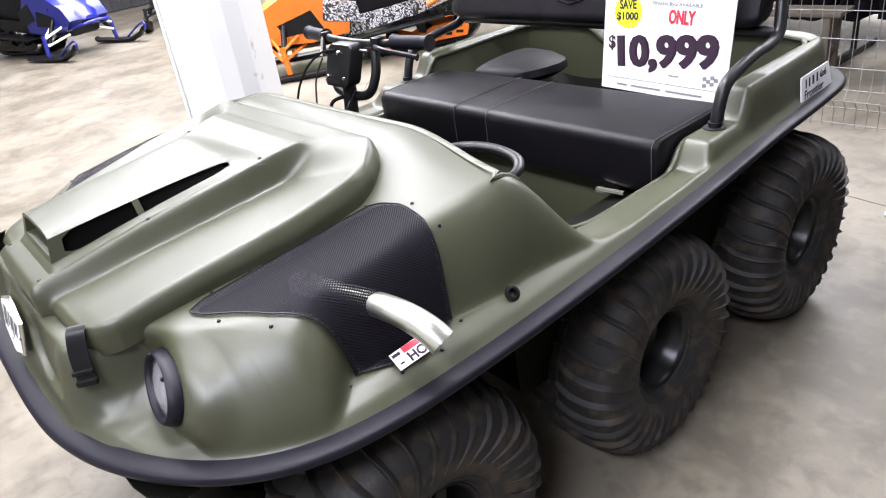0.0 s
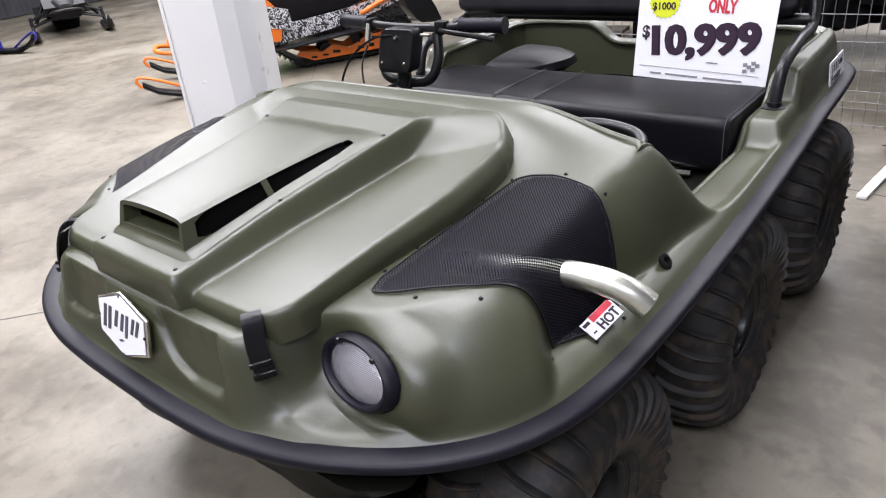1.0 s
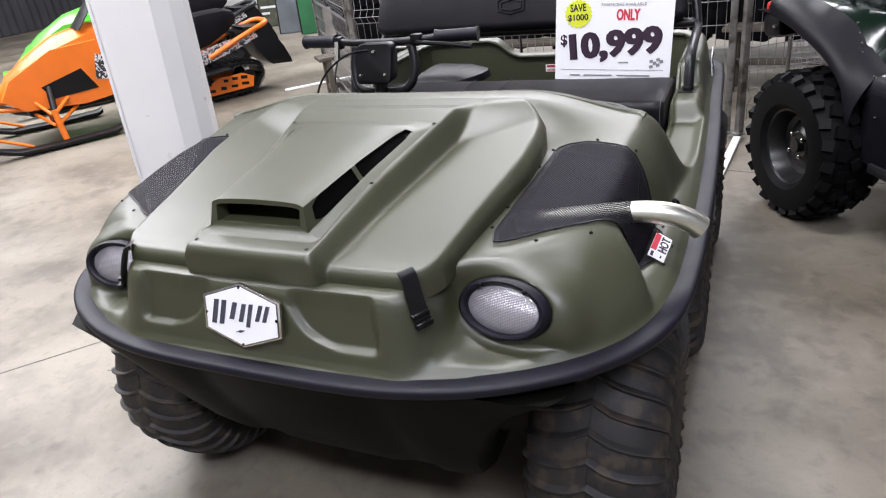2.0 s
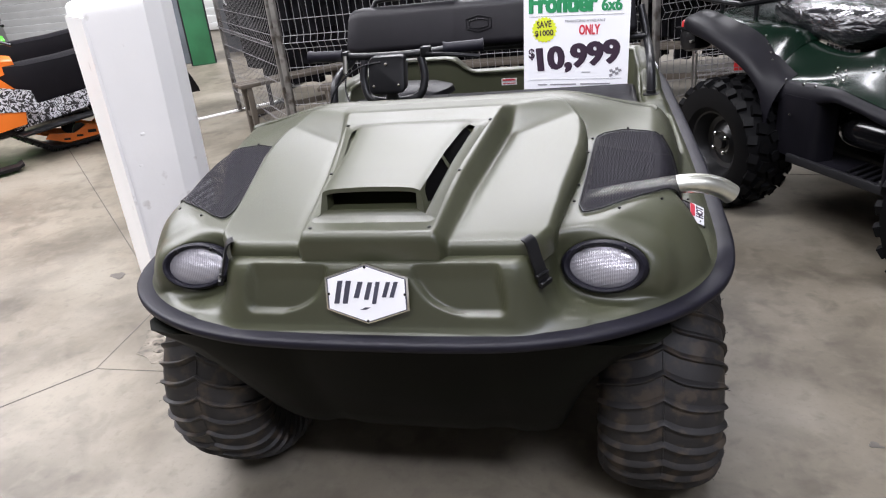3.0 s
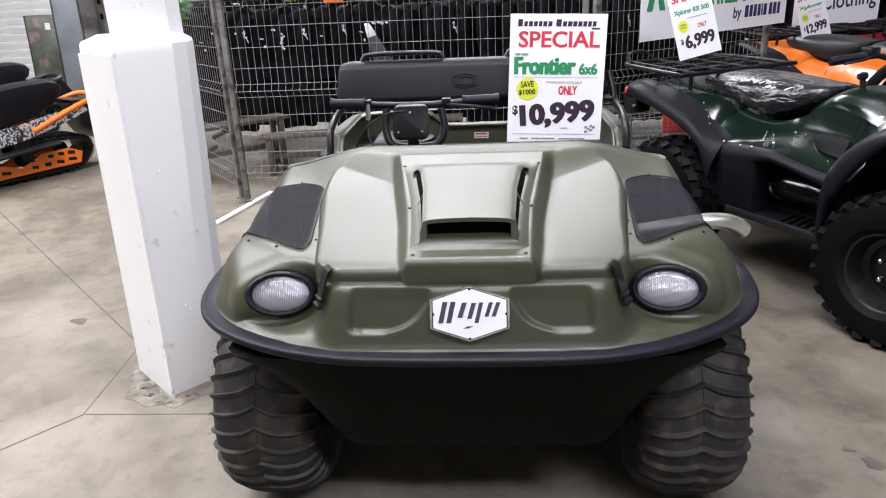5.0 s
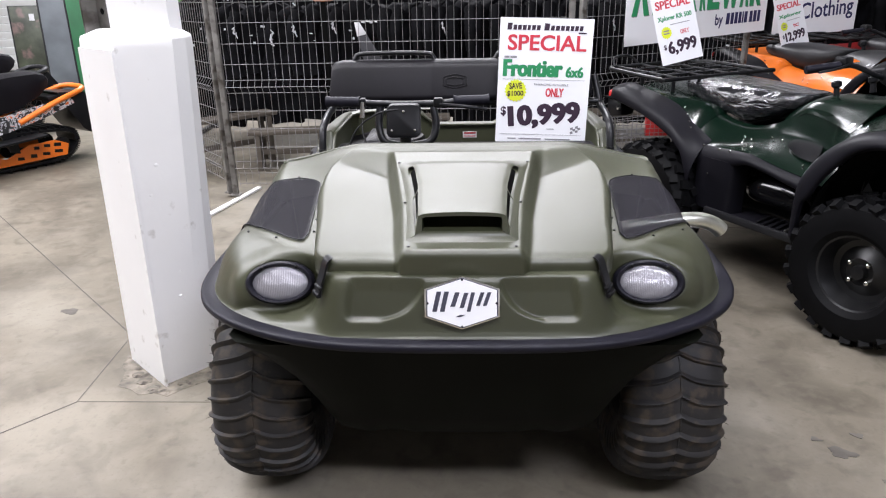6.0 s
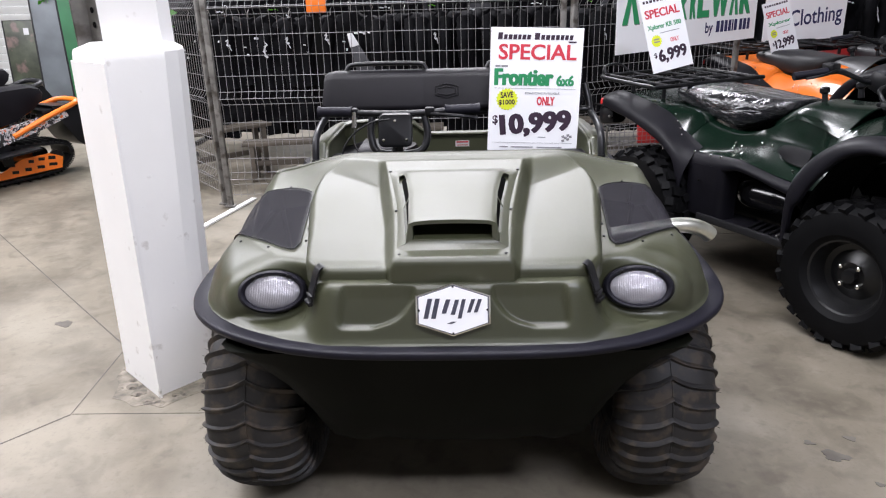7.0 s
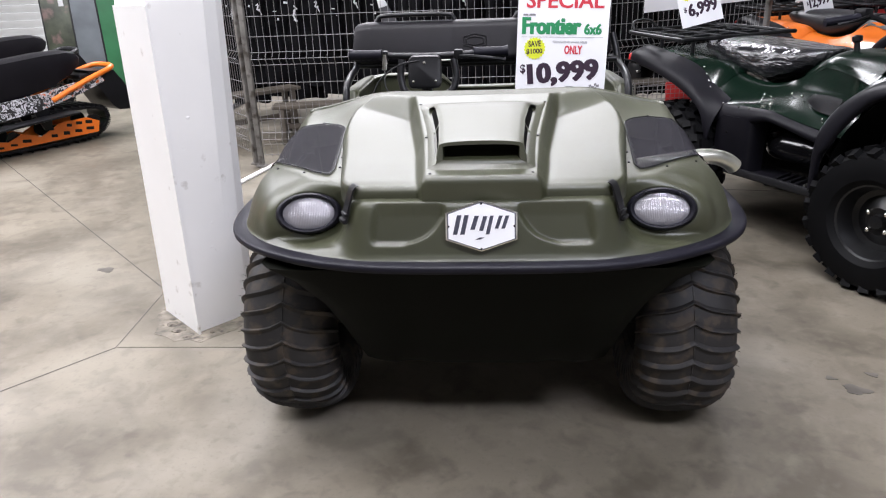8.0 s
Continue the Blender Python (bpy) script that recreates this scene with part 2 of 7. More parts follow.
def part(name, data, mat, parent, label="", m=None, local=False, angle=40):
    """Links a bmesh or mesh as one mesh object under a thing or a part. Its vertices stand in the world, or with local=True in the parent's frame."""
    me = data if isinstance(data, bpy.types.Mesh) else mesh_of(name, data, mat, angle)
    ob = new(name, me)
    ob.parent = parent
    own = m or Matrix()
    if not local:
        ob.matrix_parent_inverse = PLACE[parent].inverted()
        PLACE[ob] = own.copy()
    else:
        PLACE[ob] = PLACE[parent] @ own
    ob.matrix_basis = own
    return tagged(ob, label) if label else ob


def spline(points, n=8, closed=False):
    """Points along a smooth curve through the given ones."""
    p = [Vector(q) for q in points]
    out = []
    k = len(p)
    for i in range(k if closed else k - 1):
        a, b, c, d = (p[(i + j) % k] if closed else p[min(max(i + j, 0), k - 1)] for j in (-1, 0, 1, 2))
        for s in range(n):
            t = s / n
            out.append(0.5 * (2 * b + (c - a) * t + (2 * a - 5 * b + 4 * c - d) * t * t + (3 * b - a - 3 * c + d) * t ** 3))
    return out if closed else out + [p[-1]]


def add_tube(bm, pts, r, seg=10, closed=False, caps=True, section=None):
    """Sweeps a round tube, or a section of (side, up) offsets, along points."""
    pts = [Vector(q) for q in pts]
    n = len(pts)
    rings, up = [], None
    for i, q in enumerate(pts):
        a = pts[(i - 1) % n] if closed or i else q
        b = pts[(i + 1) % n] if closed or i < n - 1 else q
        d = (b - a).normalized()
        if up is None:
            up = Vector((0, 0, 1)) if abs(d.z) < 0.9 else Vector((0, 1, 0))
        if section:
            up = Vector((0, 0, 1))
        side = d.cross(up).normalized()
        up2 = side.cross(d).normalized()
        if not section:
            up = up2
        rr = r[i] if isinstance(r, (list, tuple)) else r
        if section:
            ring = [q + side * s + up2 * u for s, u in section]
        else:
            ring = [q + side * (rr * math.cos(2 * math.pi * k / seg)) + up2 * (rr * math.sin(2 * math.pi * k / seg)) for k in range(seg)]
        rings.append([bm.verts.new(v) for v in ring])
    m = len(rings[0])
    for i in range(n if closed else n - 1):
        a, b = rings[i], rings[(i + 1) % n]
        for k in range(m):
            bm.faces.new((a[k], a[(k + 1) % m], b[(k + 1) % m], b[k]))
    if caps and not closed:
        bm.faces.new(rings[0][::-1])
        bm.faces.new(rings[-1])
    return bm


def tube(pts, r, seg=10, closed=False, caps=True, section=None):
    return add_tube(bmesh.new(), pts, r, seg, closed, caps, section)


def add_box(bm, m, sx, sy, sz, bevel=0.0, seg=2):
    r = bmesh.ops.create_cube(bm, size=1.0, matrix=m @ Matrix.Diagonal((sx, sy, sz, 1)))
    if bevel:
        es = list({e for v in r["verts"] for e in v.link_edges})
        bmesh.ops.bevel(bm, geom=es, offset=bevel, segments=seg, profile=0.5, affect="EDGES")
    return bm


def box(m, sx, sy, sz, bevel=0.0, seg=2):
    return add_box(bmesh.new(), m, sx, sy, sz, bevel, seg)


def add_loft(bm, rings, closed_ring=True, cap0=True, cap1=True):
    vs = [[bm.verts.new(v) for v in ring] for ring in rings]
    m = len(vs[0])
    for a, b in zip(vs, vs[1:]):
        for k in range(m if closed_ring else m - 1):
            bm.faces.new((a[k], a[(k + 1) % m], b[(k + 1) % m], b[k]))
    if closed_ring and cap0:
        bm.faces.new(vs[0][::-1])
    if closed_ring and cap1:
        bm.faces.new(vs[-1])
    return bm


def loft(rings, closed_ring=True, cap0=True, cap1=True):
    return add_loft(bmesh.new(), rings, closed_ring, cap0, cap1)


def lathe(profile, seg=32, axis="X", cap=False):
    """Turns (along, radius) pairs about an axis through the origin."""
    rings = []
    for k in range(seg):
        c, s = math.cos(2 * math.pi * k / seg), math.sin(2 * math.pi * k / seg)
        rings.append([(h, r * c, r * s) if axis == "X" else (r * c, r * s, h) if axis == "Z" else (r * c, h, r * s) for h, r in profile])
    bm = bmesh.new()
    vs = [[bm.verts.new(v) for v in ring] for ring in rings]
    for k in range(seg):
        a, b = vs[k], vs[(k + 1) % seg]
        for i in range(len(profile) - 1):
            bm.faces.new((a[i], a[i + 1], b[i + 1], b[i]))
    if cap:
        bm.faces.new([v[0] for v in vs][::-1])
        bm.faces.new([v[-1] for v in vs])
    return bm


def prism(outline, m, depth, bevel=0.0):
    """A plate with the given (x, y) outline, depth thick along local z, at pose m."""
    bm = bmesh.new()
    lo = [bm.verts.new(m @ Vector((x, y, 0))) for x, y in outline]
    hi = [bm.verts.new(m @ Vector((x, y, depth))) for x, y in outline]
    n = len(outline)
    bm.faces.new(lo[::-1])
    top = bm.faces.new(hi)
    for k in range(n):
        bm.faces.new((lo[k], lo[(k + 1) % n], hi[(k + 1) % n], hi[k]))
    if bevel:
        bmesh.ops.bevel(bm, geom=list(top.edges), offset=bevel, segments=2, profile=0.5, affect="EDGES")
    return bm


def merged(*bms):
    """Joins bmeshes into one."""
    out = bmesh.new()
    for b in bms:
        me = bpy.data.meshes.new("joined")
        b.to_mesh(me)
        b.free()
        out.from_mesh(me)
        bpy.data.meshes.remove(me)
    return out


def words(text, size, mat, m, bold=0.0, squeeze=1.0, align="LEFT", deep=0.0006, fat=0.0):
    """Lettering as a mesh, standing at pose m in its local x, y."""
    cu = bpy.data.curves.new("lettering", "FONT")
    cu.body, cu.size, cu.offset, cu.extrude, cu.align_x, cu.resolution_u = text, size, bold * size, deep, align, 3
    ob = new("lettering", cu)
    bpy.context.view_layer.update()
    me = bpy.data.meshes.new_from_object(ob.evaluated_get(bpy.context.evaluated_depsgraph_get()))
    bpy.data.objects.remove(ob)
    bpy.data.curves.remove(cu)
    if fat:
        bm = bmesh.new()
        for dx in (-fat / 2, 0, fat / 2):
            me.transform(Matrix.Translation((dx, 0, 0)))
            bm.from_mesh(me)
            me.transform(Matrix.Translation((-dx, 0, dx * 0.004)))
        bm.to_mesh(me)
        bm.free()
    me.transform(m @ Matrix.Diagonal((squeeze, 1, 1, 1)))
    me.materials.clear()
    me.materials.append(mat)
    return me


def lettered(text, x, y, w, h, mat, m, turn=0.0, bold=0.03, fat=0.0):
    """Lettering fitted into a box w wide and h high whose lower left corner is at (x, y) of the sheet m."""
    me = words(text, 0.1, mat, Matrix(), bold, 1.0, fat=fat)
    xs, ys = [v.co.x for v in me.vertices], [v.co.y for v in me.vertices]
    me.transform(m @ pose(x, y, 0, 0, 0, turn) @ Matrix.Diagonal((w / (max(xs) - min(xs)), h / (max(ys) - min(ys)), 1, 1)) @ Matrix.Translation((-min(xs), -min(ys), 0)))
    return me


def bars(rows, mat, m, deep=0.0006):
    """Plain bars for writing too small to read: rows of (x0, x1, y, height, count of words)."""
    bm = bmesh.new()
    rnd = random.Random(4)
    for x0, x1, y, h, count in rows:
        cuts = [x0] + sorted(x0 + (x1 - x0) * (k + rnd.uniform(-0.2, 0.2)) / count for k in range(1, count)) + [x1]
        for a, b in zip(cuts, cuts[1:]):
            add_box(bm, m @ pose((a + b) / 2, y, deep / 2), max(0.001, (b - a) - h * 0.5), h, deep)
    return bm


# ---- the hall ----
def hall_shell():
    x0, x1, y0, y1, h = -17.0, 9.0, -7.0, 14.0, 8.4
    solid("floor", mesh_of("floor", box(pose((x0 + x1) / 2, (y0 + y1) / 2, -0.1), x1 - x0, y1 - y0, 0.2), CONCRETE), "worn beige-grey concrete hall floor with scuffs and stains", "floor", kind="structure")
    solid("ceiling", mesh_of("ceiling", box(pose((x0 + x1) / 2, (y0 + y1) / 2, h + 0.1), x1 - x0, y1 - y0, 0.2), CEIL), "plain grey ceiling of the exhibition hall", "ceiling", kind="structure")
    for n, cx, cy, sx, sy, mt in (("wall_north", (x0 + x1) / 2, y1 + 0.1, x1 - x0, 0.2, WALLM), ("wall_south", (x0 + x1) / 2, y0 - 0.1, x1 - x0, 0.2, WALLM),
                                  ("wall_west", x0 - 0.1, (y0 + y1) / 2, 0.2, y1 - y0, WALLM), ("wall_east", x1 + 0.1, (y0 + y1) / 2, 0.2, y1 - y0, WALLM)):
        solid(n, mesh_of(n, box(pose(cx, cy, h / 2), sx, sy, h), mt), "plain painted wall of the exhibition hall", "wall", kind="structure")

    def joint(a, b, w=0.006):
        d = Vector((b[0] - a[0], b[1] - a[1], 0))
        me = mesh_of("floor_joint", box(pose((a[0] + b[0]) / 2, (a[1] + b[1]) / 2, -0.0015, 0, 0, math.degrees(math.atan2(d.y, d.x))), d.length, w, 0.006), FILLER)
        solid("floor_joint", me, "narrow dark joint cut into the concrete floor", "floor joint", "floor joints", "structure")

    joint((-1.545, 1.29), (-7.0, 6.70))
    joint((-1.51, 0.75), (-4.2, -2.37))
    joint((-1.545, 1.29), (-1.51, 0.75), 0.004)
    joint((-1.505, 0.752), (-0.75, 0.755), 0.003)
    joint((0.5, 2.95), (3.2, 2.5), 0.004)

    def stain(x, y, r, seed):
        rnd = random.Random(seed)
        n = 22
        pts = []
        for k in range(n):
            q = r * (0.7 + 0.35 * math.sin(3 * k * 6.28 / n + seed) * 0.5 + 0.25 * rnd.random())
            pts.append((1.5 * q * math.cos(6.28 * k / n), q * math.sin(6.28 * k / n)))
        solid("floor_stain", mesh_of("floor_stain", prism(pts, pose(x, y, -0.003, 0, 0, -25), 0.0045), STAIN), "small dark oily stain on the concrete", "stain", "floor stains", "structure")

    for x, y, r, s in ((1.262, 0.475, 0.034, 1), (1.209, 0.548, 0.014, 2), (1.36, 0.57, 0.016, 5), (-1.978, 1.543, 0.037, 3), (1.33, 0.33, 0.012, 7)):
        stain(x, y, r, s)


hall_shell()


def pillar():
    """A white boxed column with a folded plate on one face, a cut corner, a sloped shoulder and a narrower shaft above."""
    t = thing("pillar", (-1.23, 1.09, 0), "white gloss-painted boxed steel column with worn edges", "pillar", kind="structure")
    foot = ((-1.437, 1.082), (-1.205, 0.871), (-1.200, 0.884), (-1.100, 0.995), (-1.058, 1.052), (-1.050, 1.12), (-1.16, 1.27), (-1.30, 1.265))
    head = ((-1.398, 1.08), (-1.190, 0.897), (-1.166, 0.902), (-1.012, 0.982), (-0.992, 1.05), (-0.995, 1.12), (-1.10, 1.26), (-1.26, 1.26))
    mid = (sum(x for x, y in head) / 8, sum(y for x, y in head) / 8)

    def ring(z, shrink=0.0):
        k = min(1.0, z / 1.33)
        out = []
        for (x0, y0), (x1, y1) in zip(foot, head):
            x, y = x0 + (x1 - x0) * k, y0 + (y1 - y0) * k
            out.append((x + (mid[0] - x) * shrink, y + (mid[1] - y) * shrink, z))
        return out

    part("base_casing", loft([ring(z, i) for z, i in ((0.002, 0), (0.4, 0.004), (0.9, -0.004), (1.30, 0), (1.328, 0.01), (1.338, 0.035), (1.362, 0.30))]), PAINT, t, "white painted casing with a sloped shoulder", angle=18)
    fin = [((-1.437, 1.082), (-1.398, 1.08)), ((-1.194, 0.862), (-1.178, 0.888))]
    part("face_plate", loft([[(x0 + (x1 - x0) * k - 0.006 * o, y0 + (y1 - y0) * k - 0.007 * o, z) for o in (1, 0) for (x0, y0), (x1, y1) in (fin if o else fin[::-1])] for z, k in ((0.002, 0), (0.65, 0.5), (1.30, 1))]), PAINT, t, "white painted plate standing proud of the corner", angle=18)
    sh = ((-1.232, 1.0), (-1.039, 1.04), (-1.02, 1.10), (-1.06, 1.20), (-1.22, 1.18))
    part("shaft", loft([[(x, y, z) for x, y in sh] for z in (1.345, 8.4)]), PAINT, t, angle=18)
    st = bmesh.new()
    add_box(st, pose(-1.335, 1.135, 2.24, 0, 0, -38), 0.012, 0.12, 1.8, 0.002)
    add_box(st, pose(-1.29, 1.10, 2.24, 0, 0, -38), 0.11, 0.012, 1.8, 0.002)
    part("steel_section", st, POSTM, t, "grey steel section beside the shaft")
    # no holes cut: near-black discs paint the shade of two bolt holes
    for z in (1.42, 1.47):
        part("bolt_hole", lathe([(0, 0.0105), (0.003, 0.0105), (0.004, 0.0002)], 12, "Y", True), DARK, t, m=pose(-1.30, 1.092, z, 0, 0, -38))
    rough = ((-1.47, 1.10), (-1.46, 1.02), (-1.42, 0.96), (-1.40, 0.86), (-1.34, 0.84), (-1.29, 0.80), (-1.23, 0.815), (-1.17, 0.79), (-1.13, 0.84), (-1.06, 0.90), (-1.02, 1.0), (-1.0, 1.12), (-1.12, 1.31), (-1.33, 1.30))
    part("footing", prism(rough, pose(0, 0, -0.006), 0.0075), material("grout", (0.17, 0.15, 0.12), 0.8, 0, 0.6, 14, 90, 0.6, wear=((0.055, 0.046, 0.036), 20, 0.53)), t, "rough pale grout round the foot")
    rnd = random.Random(6)
    for k in range(14):
        f, z = rnd.uniform(0.15, 0.85), rnd.uniform(0.12, 0.95)
        g = z / 1.33
        x = (-1.200 + 0.100 * f) * (1 - g) + (-1.166 + 0.154 * f) * g
        y = (0.884 + 0.111 * f) * (1 - g) + (0.902 + 0.080 * f) * g
        q = bmesh.new()
        bmesh.ops.create_icosphere(q, subdivisions=1, radius=0.004 + 0.004 * rnd.random())
        part("paint_lump", q, PAINT, t, "lump under the paint", m=pose(x, y, z, 0, 0, 48 - 20 * g) @ Matrix.Diagonal((1.4, 0.35, 1, 1)))
    for x, y, r, k in ((-1.31, 0.90, 0.035, 1), (-1.36, 0.95, 0.026, 2), (-1.25, 0.845, 0.022, 3), (-1.15, 0.885, 0.018, 4)):
        q = bmesh.new()
        bmesh.ops.create_icosphere(q, subdivisions=2, radius=r)
        rnd = random.Random(k)
        for v in q.verts:
            v.co *= rnd.uniform(0.75, 1.15)
            v.co.z = v.co.z * 0.28
        part("grout_lump", q, bpy.data.materials["grout"], t, "lump of broken grout", m=pose(x, y, 0.0))


pillar()


# ---- the six-wheeled amphibious vehicle ----
RIG = thing("amphibious_vehicle", (0, 1.03, 0), "olive green six-wheeled amphibious vehicle with black bumper and seats", "vehicle")

EDGE = [(0, -0.034), (0.16, -0.032), (0.30, -0.020), (0.44, 0.018), (0.565, 0.084), (0.655, 0.165), (0.714, 0.262), (0.742, 0.38), (0.751, 0.55), (0.751, 0.85), (0.742, 1.15), (0.727, 1.5), (0.715, 1.8),
        (0.692, 1.94), (0.62, 2.03), (0.48, 2.065), (0.2, 2.07), (0, 2.07)]


def edge_z(y):
    return 0.682 + 0.045 * float(smooth(0.5, 1.9, y))


def edge_loop(n=10):
    half = spline([(x, y, 0) for x, y in EDGE], n)
    loop = half + [Vector((-q.x, q.y, 0)) for q in half[-2:0:-1]]
    return [Vector((q.x, q.y, edge_z(q.y))) for q in loop]


LOOP = edge_loop()
HALF_XY = np.array([(q.x, q.y) for q in spline([(x, y, 0) for x, y in EDGE], 10)])


def inset_of(a, y):
    """How far a plan point lies inside the bumper line (negative outside)."""
    a, y = np.broadcast_arrays(np.abs(np.asarray(a, float)), np.asarray(y, float))
    best = np.full(a.shape, 9.0)
    for (x0, y0), (x1, y1) in zip(HALF_XY, HALF_XY[1:]):
        dx, dy = x1 - x0, y1 - y0
        t = np.clip(((a - x0) * dx + (y - y0) * dy) / (dx * dx + dy * dy), 0, 1)
        best = np.minimum(best, np.hypot(a - x0 - t * dx, y - y0 - t * dy))
    inside = (y > np.interp(a, HALF_XY[:70, 0], HALF_XY[:70, 1])) & (y < 2.07) & (a < np.interp(y, HALF_XY[60:150, 1], HALF_XY[60:150, 0], left=1.0))
    return np.where(inside, best, -best)


NOSE_Z = np.linspace(0.69, 0.842, 153)


def nose_face(a):
    """How far back the nose stands at each height, with a sunk panel on each side of the badge."""
    y = np.interp(NOSE_Z, (0.69, 0.70, 0.712, 0.80, 0.818, 0.830, 0.837, 0.8405, 0.842), (-0.024, -0.017, -0.012, 0.008, 0.0125, 0.0175, 0.023, 0.030, 0.040))
    t = np.clip((0.822 - NOSE_Z) / 0.084, 0, 1)
    a_in = 0.088 + 0.055 * t + 0.05 * t ** 6
    a_out = 0.266 + 0.020 * t - 0.012 * t ** 8
    mask = smooth(-0.010, 0.008, a - a_in) * smooth(-0.006, 0.012, a_out - a) * smooth(0.732, 0.744, NOSE_Z) * smooth(0.826, 0.808, NOSE_Z)
    y = y + 0.015 * mask + 0.06 * a * a + 13.0 * max(0.0, a - 0.298) ** 2
    return np.maximum.accumulate(y + np.arange(len(y)) * 1e-6)


def nose_z(a, y, low):
    """Height of the nose over the plan."""
    a, y = np.broadcast_arrays(a, y)
    z = np.array(np.broadcast_to(low, a.shape), float)
    flat_a, flat_y, flat_z = a.ravel(), y.ravel(), z.ravel()
    near = np.nonzero((flat_a < 0.46) & (flat_y < 0.7))[0]
    keys = np.round(flat_a[near], 4)
    for k in np.unique(keys):
        sel = near[keys == k]
        flat_z[sel] = np.interp(flat_y[sel], nose_face(float(k)), NOSE_Z, left=0.69)
    return flat_z.reshape(a.shape)


def body_z(x, y):
    """Height of the moulded upper body over the plan."""
    a, y = np.broadcast_arrays(np.abs(np.asarray(x, float)), np.asarray(y, float))
    d = inset_of(a, y)
    zb = 0.682 + 0.045 * smooth(0.5, 1.9, y)
    front = 1 - smooth(0.72, 1.0, y)
    side = smooth(0.25, 0.4, y)
    flare = zb + 0.008 + 0.020 * smooth(0.0, 0.035, d) + 0.022 * side * smooth(0.01, 0.07, d) + 0.010 * (1 - side) * smooth(0.03, 0.09, d)
    # top line along the sides
    top = 0.857 + 0.135 * (y - 0.2)
    top = top - 0.006 * smooth(0.2, 0.12, y)
    cowl = smooth(0.56, 0.74, y) * (1 - smooth(0.32, 0.62, a))
    top = top + (0.990 - top) * cowl
    top = top + (0.722 - top) * smooth(0.757, 0.925, y)
    top = top + 0.066 * smooth(1.235, 1.30, y) + 0.078 * smooth(1.435, 1.50, y)
    top = top - 0.075 * smooth(1.75, 1.9, y) * (1 - smooth(0.16, 0.27, a))
    # how the walls climb from the flare
    lamp = (1 - smooth(0.56, 0.64, a)) * (1 - smooth(0.22, 0.34, y))
    d0 = 0.070 + 0.012 * lamp + 0.022 * smooth(0.28, 0.38, y) * (1 - smooth(0.55, 0.7, y))
    d0 = d0 * front + 0.033 * (1 - front)
    wid = (0.085 - 0.01 * lamp - 0.022 * smooth(0.28, 0.38, y) + 0.03 * smooth(0.5, 0.66, y)) * front + 0.030 * (1 - front)
    c = smooth(0.50, 0.60, a) * (1 - smooth(0.28, 0.38, y))
    d0, wid = d0 + (0.022 - d0) * c, wid + (0.143 - wid) * c
    r = np.clip((d - d0) / wid, 0, 1)
    wall = np.power(np.clip(1 - np.power(1 - r, 2.3), 0, 1), 0.8)
    z = flare + (top - flare) * wall
    # the nose between the lamps, its corners turning back beside them
    zn = nose_z(a, y, flare)
    zn = np.maximum(np.minimum(zn, 0.842 + (np.maximum(top, 0.842) - 0.842) * smooth(0.1, 0.5, y)), flare)
    h = np.clip(0.5 + 0.5 * (zn - z) / 0.02, 0, 1)
    both = z + (zn - z) * h + 0.02 * h * (1 - h)
    z = np.where((a < 0.44) & (y < 0.25), np.minimum(both, np.maximum(z, zn) + 0.004), z)
    # rolled inner lip of the cockpit
    inner = smooth(0.90, 1.0, y) * smooth(2.0, 1.9, y)
    z = z - 0.02 * inner * smooth(0.625, 0.60, a)
    return z


def cockpit_edge(a):
    return 0.782 - 0.04 * np.square(a)


def in_cockpit(x, y):
    a = np.abs(x)
    return (y > cockpit_edge(a)) & (y < 1.955 - 0.2 * np.clip(a - 0.5, 0, 1)) & (a < 0.605)


def blur(z, k=2):
    for _ in range(k):
        p = np.pad(z, 1, mode="edge")
        z = (p[:-2, 1:-1] + p[2:, 1:-1] + p[1:-1, :-2] + p[1:-1, 2:] + 4 * p[1:-1, 1:-1]) / 8
    return z


# grille plan: inner and outer edge along y
def grille_in(y):
    return np.interp(y, (0.22, 0.25, 0.56, 0.578, 0.592, 0.602, 0.606), (0.425, 0.415, 0.446, 0.452, 0.470, 0.500, 0.514))


def grille_out(y):
    return np.interp(y, (0.22, 0.235, 0.262, 0.30, 0.335, 0.365, 0.39, 0.43, 0.47, 0.50, 0.525, 0.548, 0.568, 0.585, 0.598, 0.606), (0.43, 0.465, 0.505, 0.575, 0.616, 0.645, 0.665, 0.685, 0.694, 0.695, 0.690, 0.681, 0.664, 0.634, 0.588, 0.535))


def lamp_pose(sx, oval=True):
    m = pose(sx * 0.467, 0.127, 0.781, -21, 0, sx * -7)
    return m @ Matrix.Diagonal((1.05, 1.0, 0.66, 1.0)) if oval else m


